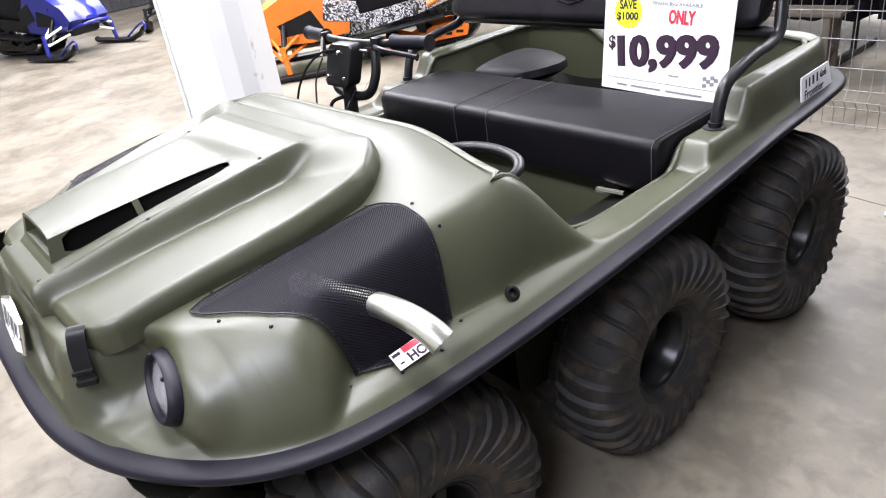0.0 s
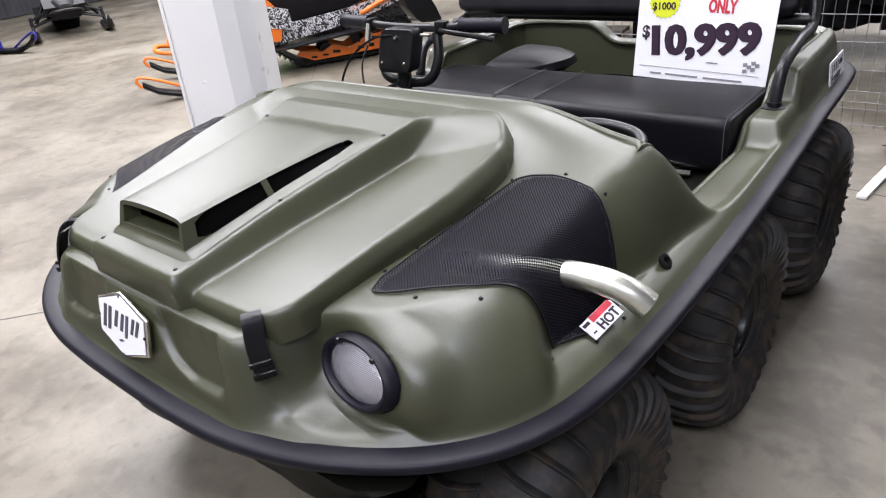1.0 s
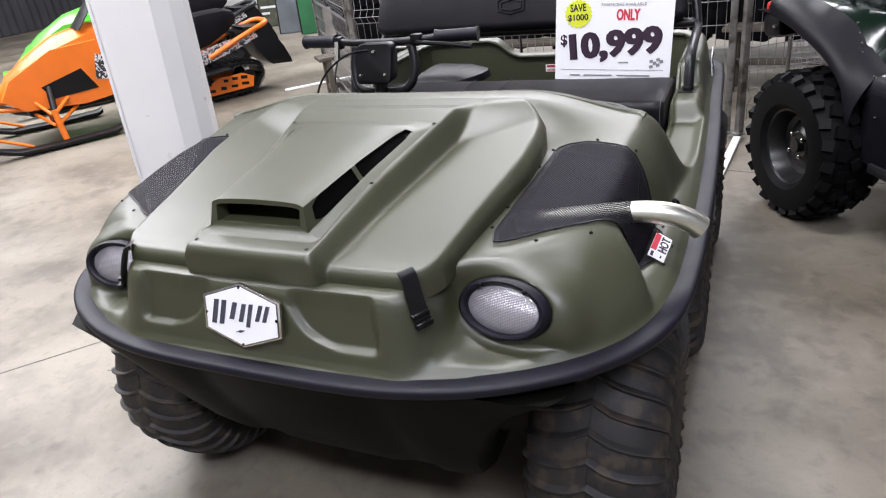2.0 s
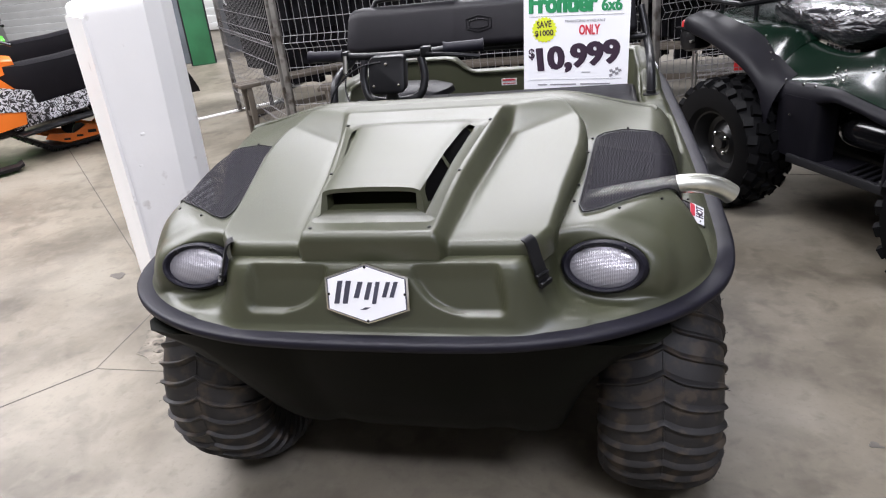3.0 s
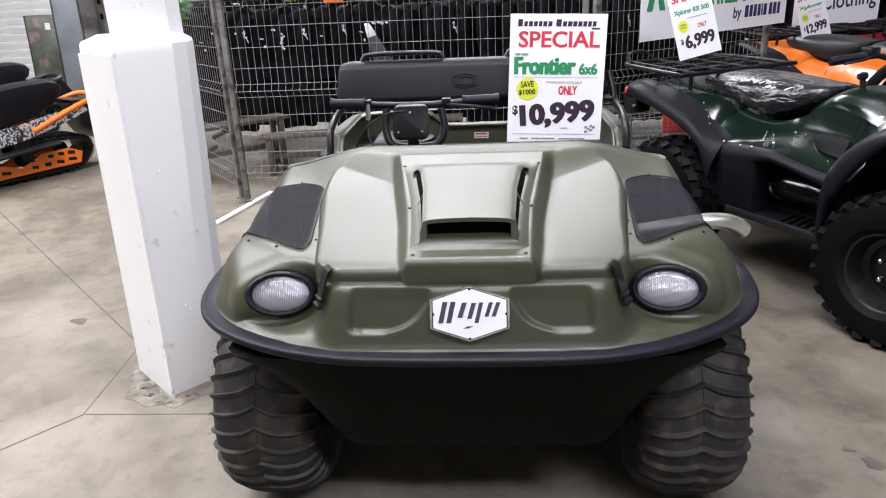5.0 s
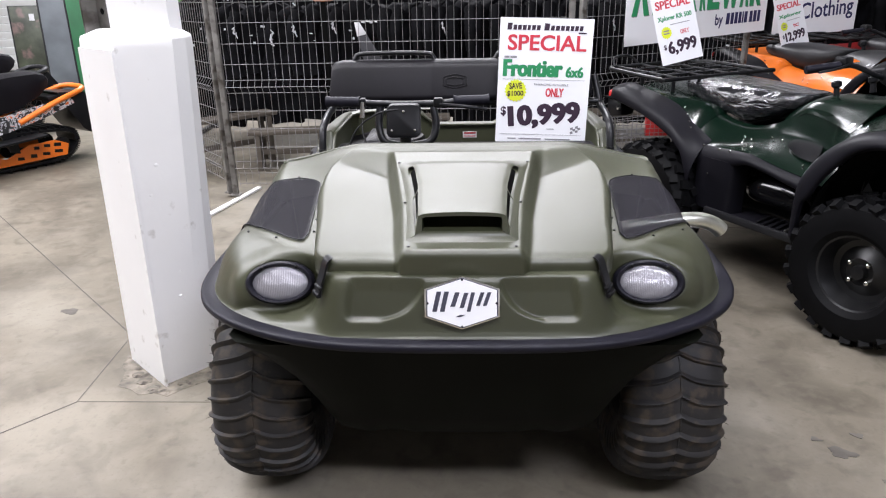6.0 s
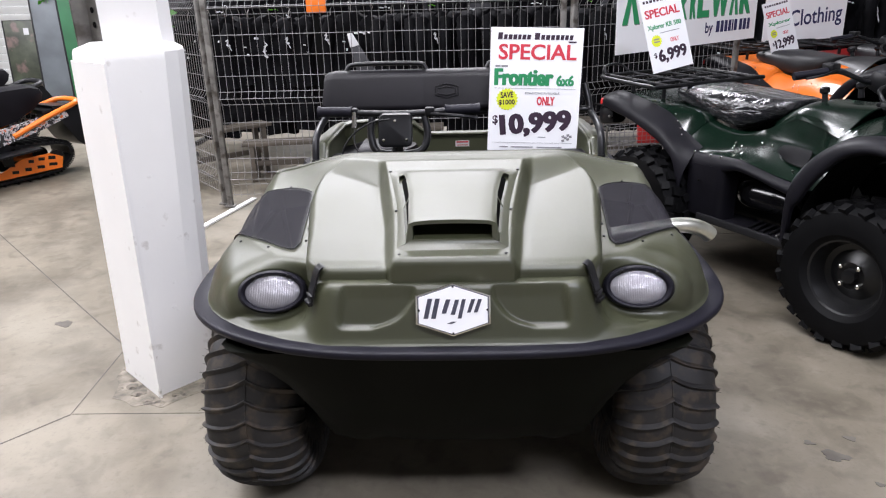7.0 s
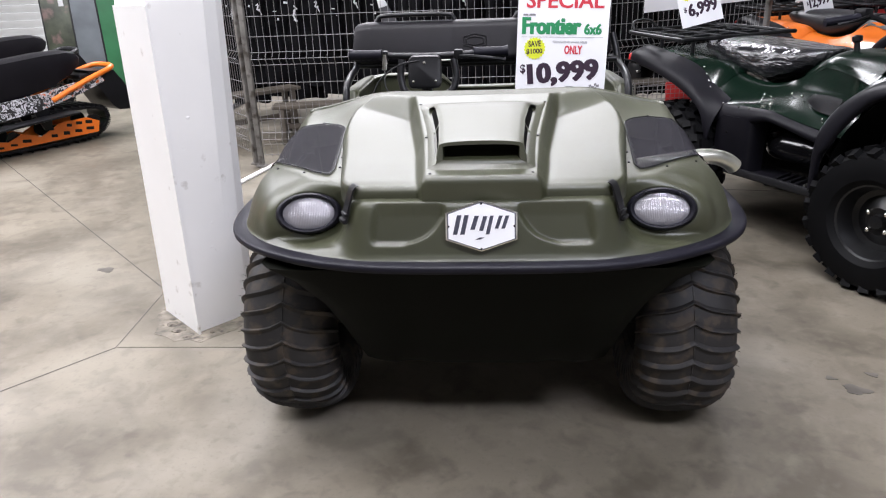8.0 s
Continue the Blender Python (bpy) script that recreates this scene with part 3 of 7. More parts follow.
def upper_body():
    xs = np.arange(-0.752, 0.7521, 0.004)
    ys = np.concatenate([np.arange(-0.03, 0.06, 0.001), np.arange(0.06, 0.24, 0.0025), np.arange(0.24, 2.075, 0.005)])
    X, Y = np.meshgrid(xs, ys)
    Z = blur(body_z(X, Y), 2)
    turn = smooth(0.285, 0.315, np.abs(X)) * smooth(0.47, 0.42, np.abs(X)) * smooth(0.20, 0.13, Y)
    Z = Z + (blur(Z, 60) - Z) * turn
    A = np.abs(X)
    gap = (Y > 0.235) & (Y < 0.605) & (A > grille_in(Y) + 0.012) & (A < grille_out(Y) - 0.014)
    ok = (inset_of(X, Y) > 0.004) & ~in_cockpit(X, Y) & ~gap
    # hidden under the hood
    ok &= ~((A < 0.27) & (Y > 0.08) & (Y < 0.6))
    idx = -np.ones(X.shape, int)
    cell = ok[:-1, :-1] & ok[1:, :-1] & ok[:-1, 1:] & ok[1:, 1:]
    used = np.zeros(X.shape, bool)
    for di in (0, 1):
        for dj in (0, 1):
            used[di:di + cell.shape[0], dj:dj + cell.shape[1]] |= cell
    idx[used] = np.arange(used.sum())
    # the dish round each lamp
    to = np.array(lamp_pose(1, False))
    L = np.stack([A, Y, Z, np.ones_like(Z)], -1) @ np.linalg.inv(to).T
    rho = np.hypot(L[..., 0] / 0.085, L[..., 2] / 0.0535)
    draw = (1 - smooth(1.0, 1.9, rho)) * (1 - smooth(0.055, 0.10, np.abs(L[..., 1])))
    push = (0.012 + 0.022 * (1 - smooth(0.9, 1.06, rho)) - L[..., 1]) * draw
    L[..., 1] += push
    moved = L @ to.T
    X2, Y2, Z2 = np.sign(X) * moved[..., 0], moved[..., 1], moved[..., 2]
    near = (draw > 0.001) & (A > 0.3) & (Y < 0.3)
    X, Y, Z = np.where(near, X2, X), np.where(near, Y2, Y), np.where(near, Z2, Z)
    verts = np.stack([X[used], Y[used], Z[used]], 1)
    i, j = np.nonzero(cell)
    faces = np.stack([idx[i, j], idx[i, j + 1], idx[i + 1, j + 1], idx[i + 1, j]], 1).tolist()
    part("upper_body", mesh_from("upper_body", verts, faces, OLIVE, 60), OLIVE, RIG, "olive green moulded plastic upper body")


upper_body()


def tub():
    """Inner walls and floor of the cockpit and cargo box."""
    loop = []
    for a in np.linspace(-0.6, 0.6, 41):
        loop.append((a, float(cockpit_edge(abs(a))) - 0.004))
    for y in np.linspace(0.75, 1.9, 70):
        loop.append((0.607, y))
    for a in np.linspace(0.58, -0.58, 41):
        loop.append((a, 1.955 - 0.2 * max(0, abs(a) - 0.5) + 0.004))
    for y in np.linspace(1.9, 0.75, 70):
        loop.append((-0.607, y))
    tops = [float(body_z(x, y)) - 0.004 for x, y in loop]
    tops = [(tops[k - 1] + tops[k] + tops[(k + 1) % len(tops)]) / 3 for k in range(len(tops))]
    rings = []
    for f, inn, zz in ((0, 0.0, None), (0.15, 0.004, None), (0.5, 0.014, None), (1, 0.03, None)):
        ring = []
        for (x, y), zt in zip(loop, tops):
            ring.append(((x * (1 - inn / 0.6)), 1.35 + (y - 1.35) * (1 - inn / 0.6), zt + (0.34 - zt) * f))
        rings.append(ring)
    part("tub", loft(rings, True, False, True), OLIVE_IN, RIG, "olive green plastic tub lining")
    low = []
    for f, inn in ((0.22, -0.005), (0.5, 0.006), (1.0, 0.022), (1.03, 0.05)):
        low.append([(x * (1 - inn / 0.6), 1.35 + (y - 1.35) * (1 - inn / 0.6), zt + (0.34 - zt) * f) for (x, y), zt in zip(loop, tops)])
    part("lower_hull_side", loft(low, True, False, True), HULL, RIG, "black lower hull between the wheels")
    part("tub_rim", tube([(x, y, z + 0.003) for (x, y), z in zip(loop, tops)], 0.0085, 8, True), OLIVE, RIG, "rounded olive lip round the cockpit")
    part("floor_mat", box(pose(0, 1.02, 0.352), 1.1, 0.44, 0.02, 0.006), BLACK, RIG, "black ribbed floor mat")
    part("rear_cushion", loft([[(-0.50 + 0.02 * k, 1.60 + 0.03 * k, z) for k in range(1)] + [(-0.50 + ww * math.cos(t), 1.74 + 0.15 * math.sin(t), z + 0.035 * math.cos(t)) for t in np.linspace(-1.5, 4.2, 20)] for ww, z in ((0.02, 0.70), (0.26, 0.70), (0.30, 0.725), (0.29, 0.75), (0.22, 0.765), (0.02, 0.77))]), VINYL, RIG, "black vinyl rear cushion")


tub()


def hull():
    rings = []
    for z, inset, hw, y0, y1 in ((0.686, 0.012, 1.0, -1, 3), (0.655, 0.02, 1.0, -1, 3), (0.635, 0.06, 0.66, 0.03, 2.0), (0.62, 0.06, 0.455, 0.10, 1.97), (0.45, 0.08, 0.43, 0.14, 1.93), (0.30, 0.09, 0.37, 0.22, 1.88), (0.265, 0.1, 0.34, 0.26, 1.84)):
        ring = []
        for k, q in enumerate(LOOP):
            a, b = LOOP[k - 1], LOOP[(k + 1) % len(LOOP)]
            n = Vector((-(b - a).y, (b - a).x, 0)).normalized()
            p = q + n * inset
            x = p.x if hw >= 0.99 else p.x * hw / 0.70
            y = p.y if hw >= 0.99 else y0 + p.y / 2.05 * (y1 - y0)
            ring.append((x, y, z + (edge_z(p.y) - 0.682) * (1 if z > 0.63 else 0)))
        rings.append(ring)
    part("lower_hull", loft(rings, True, False, True), HULL, RIG, "very dark plastic lower hull")
    # bow between the front wheels
    bow = []
    for z, fw, y0, back in ((0.66, 0.60, 0.015, 0.16), (0.62, 0.53, 0.022, 0.16), (0.54, 0.455, 0.045, 0.16), (0.45, 0.415, 0.085, 0.18), (0.36, 0.39, 0.135, 0.26), (0.29, 0.375, 0.185, 0.34), (0.262, 0.355, 0.215, 0.36)):
        half = [(0, y0), (0.15, y0 + 0.001), (0.19, y0 + 0.012), (0.24, y0 + 0.012), (0.27, y0 + 0.002), (fw * 0.84, y0 + 0.006), (fw * 0.95, y0 + 0.020), (fw, y0 + 0.06), (fw * 0.99, back)]
        bow.append([(x, y, z) for x, y in half] + [(-x, y, z) for x, y in half[:0:-1]])
    part("bow", loft(bow), HULL, RIG, "very dark moulded bow of the hull")


hull()

sec = []
for k in range(16):
    t = 2 * math.pi * k / 16
    sec.append((0.024 * math.copysign(abs(math.cos(t)) ** 0.55, math.cos(t)), 0.0115 * math.copysign(abs(math.sin(t)) ** 0.6, math.sin(t)) + 0.006))
part("bumper", tube(LOOP, 0, closed=True, section=sec), RUB, RIG, "black rubber bumper strip round the body")


# hood: plan half width along y, at the seam with the body
def hood_half(y):
    return np.interp(y, (0.043, 0.07, 0.11, 0.24, 0.355, 0.44, 0.52, 0.58, 0.62, 0.655, 0.68, 0.695, 0.70), (0.325, 0.350, 0.370, 0.390, 0.412, 0.427, 0.430, 0.424, 0.411, 0.388, 0.355, 0.315, 0.29))


def hood_seam(y):
    return np.interp(y, (0.04, 0.24, 0.44, 0.59, 0.70), (0.853, 0.880, 0.913, 0.937, 0.970))


def centre_half(y):
    return np.interp(y, (0.04, 0.06, 0.26, 0.45, 0.55, 0.62), (0.150, 0.153, 0.172, 0.205, 0.222, 0.232))


def hood_z(a, y):
    out = np.clip((a - 0.233) / 0.147, -0.3, 1.2)
    wing = 0.872 + (0.150 + 0.034 * out) * (y - 0.064)
    crease = 0.520 + 0.068 * out
    wing = wing + (1.002 - wing) * smooth(crease - 0.004, crease + 0.105, y)
    mid = 0.9035 + 0.205 * (y - 0.06)
    mid = np.minimum(mid, 1.010 - 0.02 * smooth(0.55, 0.7, y))
    cw = centre_half(y)
    t = smooth(cw + 0.014, cw - 0.016, a)
    valley = -0.0015 * np.exp(-np.square((a - cw - 0.018) / 0.012)) * smooth(0.06, 0.15, y)
    z = wing + (np.maximum(mid, wing) - wing) * t + valley
    z = np.minimum(z, 1.010 - 0.006 * smooth(0.54, 0.62, y))
    # sides roll down to the seam
    w = 0.014 + 0.012 * smooth(0.06, 0.4, y) + 0.012 * smooth(0.56, 0.68, y)
    k = np.clip(1 - (hood_half(y) - a) / w, 0, 1)
    return z + (np.minimum(hood_seam(y), z) - z) * np.power(k, 2.6)


def hood():
    us = np.concatenate([[-1, -1], np.linspace(-1, 1, 221), [1, 1]])
    ys = np.concatenate([[0.043, 0.043, 0.043], 0.043 + 0.657 * np.linspace(0, 1, 171), [0.70, 0.70]])
    drop_u = np.concatenate([[0.04, 0.008], np.zeros(221), [0.008, 0.04]])
    drop_v = np.concatenate([[0.030, 0.020, 0.008], np.zeros(171), [0.016, 0.06]])
    U, Y0 = np.meshgrid(us, ys)
    hw = hood_half(Y0)
    X = U * hw
    A = np.abs(X)
    # front edge: the middle stands a little proud
    fw = smooth(0.165, 0.145, A)
    Y = Y0 + (0.012 * (1 - fw) - 0.009 * fw) * (1 - smooth(0.05, 0.1, Y0)) + 0.05 * np.square(A) * (1 - smooth(0.05, 0.2, Y0))
    e = np.minimum((Y0 - 0.043) * 1.0, (0.70 - Y0) * 0.8)
    rnd = 0.010 * np.square(np.clip(1 - e / 0.014, 0, 1))
    skirt = np.maximum(drop_u[None, :], drop_v[:, None])
    Z = hood_z(A, Y0) - rnd - skirt - 0.022 * smooth(0.03, 0.0, 0.70 - Y0)
    # the front lip ends in one straight seam
    low = np.minimum(Z[0], 0.838)
    Z[0], Z[1] = low, low + 0.35 * (Z[2] - low)
    n, m = X.shape
    verts = np.stack([X.ravel(), Y.ravel(), Z.ravel()], 1)
    faces = [(i * m + j, i * m + j + 1, (i + 1) * m + j + 1, (i + 1) * m + j) for i in range(n - 1) for j in range(m - 1)]
    return part("hood", mesh_from("hood", verts, faces, OLIVE, 70), OLIVE, RIG, "olive green moulded hood with raised centre")


hood()


def scoop_rows(y):
    """Half section of the air scoop at y, from foot to crown: (x, z)."""
    s = (y - 0.10) / 0.42
    foot = float(hood_z(np.array(0.10), np.array(y))) + 0.001
    crown = min(0.971 + 0.098 * (y - 0.10), 1.012)
    top_w = float(np.interp(y, (0.10, 0.30, 0.45, 0.53), (0.102, 0.116, 0.138, 0.165)))
    base_w = top_w + 0.024 + 0.016 * s
    lo = foot + 0.007
    hi = crown - 0.005
    lo = min(lo, hi - 0.002)
    fade = float(smooth(0.12, 0.15, y) * smooth(0.475, 0.40, y))
    k = 0.5 + 0.5 * fade
    vlo = lo + (hi - lo) * (0.5 - 0.52 * k)
    vhi = lo + (hi - lo) * (0.5 + 0.50 * k)

    def xat(z):
        return base_w - 0.012 - (base_w - 0.012 - top_w - 0.004) * (z - lo) / max(1e-4, hi - lo)

    rows = [(base_w + 0.012, foot - 0.004), (base_w, foot + 0.002), (base_w - 0.008, foot + 0.006), (xat(lo), lo), (xat(vlo), vlo), (xat(vhi), vhi), (xat(hi), hi), (top_w - 0.002, crown - 0.002), (top_w - 0.012, crown + 0.0008),
            (top_w * 0.6, crown + 0.003), (top_w * 0.3, crown + 0.004), (0.0, crown + 0.0045)]
    f = float(smooth(0.44, 0.522, y))
    return [(x, z + (float(hood_z(np.array(abs(x)), np.array(y))) - 0.001 - z) * f) for x, z in rows]


def scoop():
    ys = [0.100, 0.103, 0.112] + [0.125 + 0.0125 * k for k in range(33)]
    rows = [scoop_rows(y) for y in ys]
    full = [r + [(-x, z) for x, z in r[-2::-1]] for r in rows]
    bm = bmesh.new()
    def place(y, x, z):
        return (x, y + (0.016 * (z - 0.90) / 0.06 - 0.014) * max(0, 1 - (y - 0.1) / 0.1), z)

    vs = [[bm.verts.new(place(y, x, z)) for x, z in f] for y, f in zip(ys, full)]
    m = len(full[0])
    for i in range(len(ys) - 1):
        yc = (ys[i] + ys[i + 1]) / 2
        for j in range(m - 1):
            slot = j in (4, m - 6) and (0.122 < yc < 0.262 or 0.277 < yc < 0.445)
            if not slot:
                bm.faces.new((vs[i][j], vs[i][j + 1], vs[i + 1][j + 1], vs[i + 1][j]))
    # mouth frame
    f0 = vs[0]
    foot = full[0][2][1]
    inner = []
    for x, z in full[0][1:-1]:
        zz = foot + 0.013 + (z - foot) * 0.60
        xx = max(-0.097, min(0.097, x * 0.92))
        inner.append((xx, zz))
    r1 = [bm.verts.new((x, 0.0875 + 0.016 * (z - 0.90) / 0.06, z)) for x, z in inner]
    r2 = [bm.verts.new((x * 0.98, 0.130, z)) for x, z in inner]
    for j in range(len(inner) - 1):
        bm.faces.new((f0[j + 1], f0[j + 2], r1[j + 1], r1[j]))
        bm.faces.new((r1[j], r1[j + 1], r2[j + 1], r2[j]))
    bm.faces.new((r1[0], r1[-1], r2[-1], r2[0]))
    # lower lip
    lip = [bm.verts.new((x, 0.074, foot - 0.0135)) for x in (0.122, -0.122)]
    bm.faces.new((f0[1], r1[0], r1[-1], f0[m - 2]))
    bm.faces.new((f0[1], f0[m - 2], lip[1], lip[0]))
    bm.faces.new((f0[0], f0[1], lip[0]))
    bm.faces.new((f0[m - 1], lip[1], f0[m - 2]))
    sc = part("air_scoop", bm, OLIVE, RIG, "olive moulded air scoop with open mouth and side vents", angle=50)
    # duct lining coloured near-black so mouth and vents look shaded inside
    lining = []
    for y in [0.1165, 0.16] + [0.2 + 0.03 * k for k in range(9)]:
        r = scoop_rows(y)
        (xa, za), (xb, zb) = r[3], r[6]
        sec_ = [(xa - 0.006, za - 0.012), (xb - 0.005, zb - 0.003), (xb - 0.03, r[11][1] - 0.004)]
        lining.append([(x, y, z) for x, z in sec_] + [(-x, y, z) for x, z in sec_[::-1]])
    part("duct", loft(lining, True, False, True), DARK, sc, "near-black air duct lining giving the shade inside the scoop")
    screw = mesh_of("screw", lathe([(0.0, 0.0045), (0.0015, 0.0045), (0.003, 0.003), (0.0034, 0.0001)], 10, "Z", True), BLACK)
    for sx in (1, -1):
        for x, y in ((0.128, 0.060), (0.153, 0.271), (0.19, 0.5)):
            part("screw", screw, BLACK, sc, m=pose(sx * x, y, float(hood_z(np.array(x), np.array(y)))))
    return sc


scoop()


def grilles():
    ys = np.concatenate([np.linspace(0.222, 0.45, 60), np.linspace(0.456, 0.6055, 60)])
    us = np.linspace(0, 1, 50)
    bolt = mesh_of("bolt", lathe([(0.0, 0.0038), (0.0013, 0.0038), (0.003, 0.0026), (0.0034, 0.0001)], 10, "Z", True), BLACK)
    for sx in (1, -1):
        Y, U = np.meshgrid(ys, us, indexing="ij")
        A = grille_in(Y) + (grille_out(Y) - grille_in(Y)) * U
        Z = body_z(A, Y)
        e = 0.004
        gx = (body_z(A + e, Y) - body_z(A - e, Y)) / (2 * e)
        gy = (body_z(A, Y + e) - body_z(A, Y - e)) / (2 * e)
        ln = 0.0045 / np.sqrt(gx * gx + gy * gy + 1)
        n, m = A.shape
        verts = np.stack([(sx * (A - gx * ln)).ravel(), (Y - gy * ln).ravel(), (Z + ln).ravel()], 1)
        faces = [(i * m + j, i * m + j + 1, (i + 1) * m + j + 1, (i + 1) * m + j)[::sx] for i in range(n - 1) for j in range(m - 1)]
        me = mesh_from("grille", verts, faces, MESHM, 80)
        P = verts.reshape(n, m, 3)
        run = np.concatenate([np.zeros((n, 1)), np.cumsum(np.linalg.norm(np.diff(P, axis=1), axis=2), axis=1)], 1) + grille_in(Y)[:, :1]
        uv = np.stack([run.ravel(), Y.ravel()], 1)
        layer = me.uv_layers.new(name="sheet")
        corner_of = np.empty(len(me.loops), int)
        me.loops.foreach_get("vertex_index", corner_of)
        layer.data.foreach_set("uv", uv[corner_of].ravel())
        g = part("grille", me, MESHM, RIG, "black perforated mesh grille panel")
        ring_ = [(i, 0) for i in range(n)] + [(n - 1, j) for j in range(1, m)] + [(i, m - 1) for i in range(n - 2, -1, -1)] + [(0, j) for j in range(m - 2, 0, -1)]
        part("edging", tube([P[i, j] for i, j in ring_[::2]], 0.0018, 6, True), BLACK, g, "thin black edging strip")
        # flat near-black plate painted in for the shade below the mesh
        part("cavity", loft([[(sx * x, y, z) for x, y in ((0.42, 0.25), (0.62, 0.25), (0.62, 0.62), (0.42, 0.62))] for z in (0.66, 0.68)]), DARK, g, "near-black plate giving the shade under the grille")
        for a, y in ((0.404, 0.27), (0.412, 0.34), (0.421, 0.42), (0.430, 0.50), (0.440, 0.575), (0.53, 0.620), (0.615, 0.613), (0.682, 0.577), (0.708, 0.51), (0.500, 0.240), (0.590, 0.286), (0.666, 0.352), (0.702, 0.43)):
            z = float(body_z(a, y))
            nx = float(body_z(a + 0.004, y) - body_z(a - 0.004, y)) / 0.008
            ny = float(body_z(a, y + 0.004) - body_z(a, y - 0.004)) / 0.008
            q = Vector((0, 0, 1)).rotation_difference(Vector((-sx * nx, -ny, 1)).normalized()).to_matrix().to_4x4()
            part("bolt", bolt, BLACK, g, m=Matrix.Translation((sx * a, y, z)) @ q)


grilles()


def exhaust():
    path = spline([(0.40, 0.425, 0.80), (0.50, 0.432, 0.815), (0.60, 0.442, 0.826), (0.66, 0.450, 0.829), (0.705, 0.459, 0.823), (0.742, 0.468, 0.808), (0.767, 0.475, 0.788)], 6)
    bm = tube(path, [0.0205 + 0.004 * k / (len(path) - 1) for k in range(len(path))], 24, caps=False)
    add_tube(bm, [Vector(p) for p in path[::-1]], 0.0215, 24, caps=False)
    e = part("exhaust_pipe", bm, PIPE, RIG, "bent polished steel exhaust outlet")
    # near-black plug set back from the outlet
    part("soot", tube([path[-9], path[-8]], 0.0212, 16), DARK, e, "near-black plug inside the pipe")


exhaust()


def lamps():
    for sx in (1, -1):
        m = lamp_pose(sx)
        rim = lathe([(0.06, 0.074), (0.03, 0.082), (0.010, 0.085), (0.002, 0.0845), (-0.006, 0.081), (-0.010, 0.076), (-0.009, 0.071), (-0.004, 0.067), (0.006, 0.066)], 48, "Y")
        bmesh.ops.transform(rim, matrix=m, verts=rim.verts)
        hl = part("headlamp", rim, RUB, RIG, "oval headlamp in a black rubber bezel")
        lens = lathe([(0.006, 0.0705), (0.000, 0.063), (-0.004, 0.045), (-0.008, 0.025), (-0.009, 0.0005)], 48, "Y")
        part("lens", mesh_of("lens", lens, LENS), LENS, hl, "clear fluted lens", m=m)
        for a in (55, 125):
            c = m @ Vector((0.072 * math.cos(radians(a)), -0.01, 0.072 * math.sin(radians(a))))
            part("screw", lathe([(-0.004, 0.0001), (-0.003, 0.004), (0.001, 0.005)], 8, "Y"), BLACK, hl, m=Matrix.Translation(c))


lamps()


def straps():
    for sx in (1, -1):
        # over the hood's corner and down the turn of the nose
        wide, out = Vector((sx * 0.5, 0.866, 0)), Vector((sx * 0.866, -0.5, 0))
        path = spline([(sx * 0.318, 0.066, 0.878), (sx * 0.326, 0.060, 0.873), (sx * 0.332, 0.055, 0.860), (sx * 0.337, 0.050, 0.842), (sx * 0.344, 0.046, 0.820), (sx * 0.352, 0.044, 0.792)], 6)
        rings = [[p - wide * 0.016 - out * 0.002, p - wide * 0.016 + out * 0.003, p + wide * 0.016 + out * 0.003, p + wide * 0.016 - out * 0.002] for p in path]
        s = part("hood_strap", loft(rings), BLACK, RIG, "black rubber hood hold-down strap")
        turn = sx * 60
        part("buckle", box(pose(sx * 0.349, 0.042, 0.808, 0, 0, turn), 0.036, 0.010, 0.008, 0.002), BLACK, s)
        part("tab", box(pose(sx * 0.355, 0.041, 0.790, 0, 0, turn), 0.036, 0.012, 0.012, 0.003), BLACK, s)
    for x in (-0.261, 0.244):
        part("rear_latch", box(pose(x, 0.722, 0.974, -8, 0, -10 if x > 0 else 6), 0.056, 0.026, 0.016, 0.006), BLACK, RIG, "small black rubber latch at the back of the hood")


straps()


BLUEGREY = material("slate_ink", (0.075, 0.075, 0.105), 0.32, 0.35, 0.2, 60, 200, 0.0)


def badge():
    m = pose(0, -0.004, 0.787, 76, 0, 0)
    w, h, t = 0.089, 0.034, 0.064
    out = [(-w, -h), (0, -t), (w, -h), (w, h), (0, t), (-w, h)]
    inn = [(x * 0.915, y * 0.905) for x, y in out]
    b = part("badge", prism(out, m, 0.006, 0.002), CHROME, RIG, "white and chrome six-sided front badge")
    part("dark_border", prism([(x * 0.945, y * 0.94) for x, y in out], m @ pose(0, 0, 0.0045), 0.002), BLUEGREY, b, "dark line inside the rim")
    part("face", prism(inn, m @ pose(0, 0, 0.0050), 0.0025), CARD, b, "white badge face")
    # plain slanted shapes in place of the maker's name
    for x, y, ww, hh in ((-0.060, 0.004, 0.011, 0.048), (-0.042, 0.004, 0.011, 0.048), (-0.017, 0.009, 0.011, 0.034), (0.004, 0.007, 0.010, 0.036), (0.020, 0.003, 0.009, 0.046), (0.042, 0.010, 0.009, 0.032), (0.058, 0.010, 0.009, 0.032), (-0.004, -0.030, 0.012, 0.005)):
        q = [(x - ww / 2 - 0.005, y - hh / 2), (x + ww / 2 - 0.005, y - hh / 2), (x + ww / 2 + 0.006, y + hh / 2), (x - ww / 2 + 0.006, y + hh / 2)]
        part("emblem_shape", prism(q, m @ pose(0, 0, 0.0072), 0.0012), BLUEGREY, b, "slate grey slanted shape")
    for x, y in ((0, 0.056), (0, -0.056), (0.081, 0), (-0.081, 0)):
        part("rivet", lathe([(0, 0.003), (0.0015, 0.0028), (0.002, 0.0001)], 8, "Z", True), BLACK, b, m=m @ pose(x, y, 0.007))


badge()


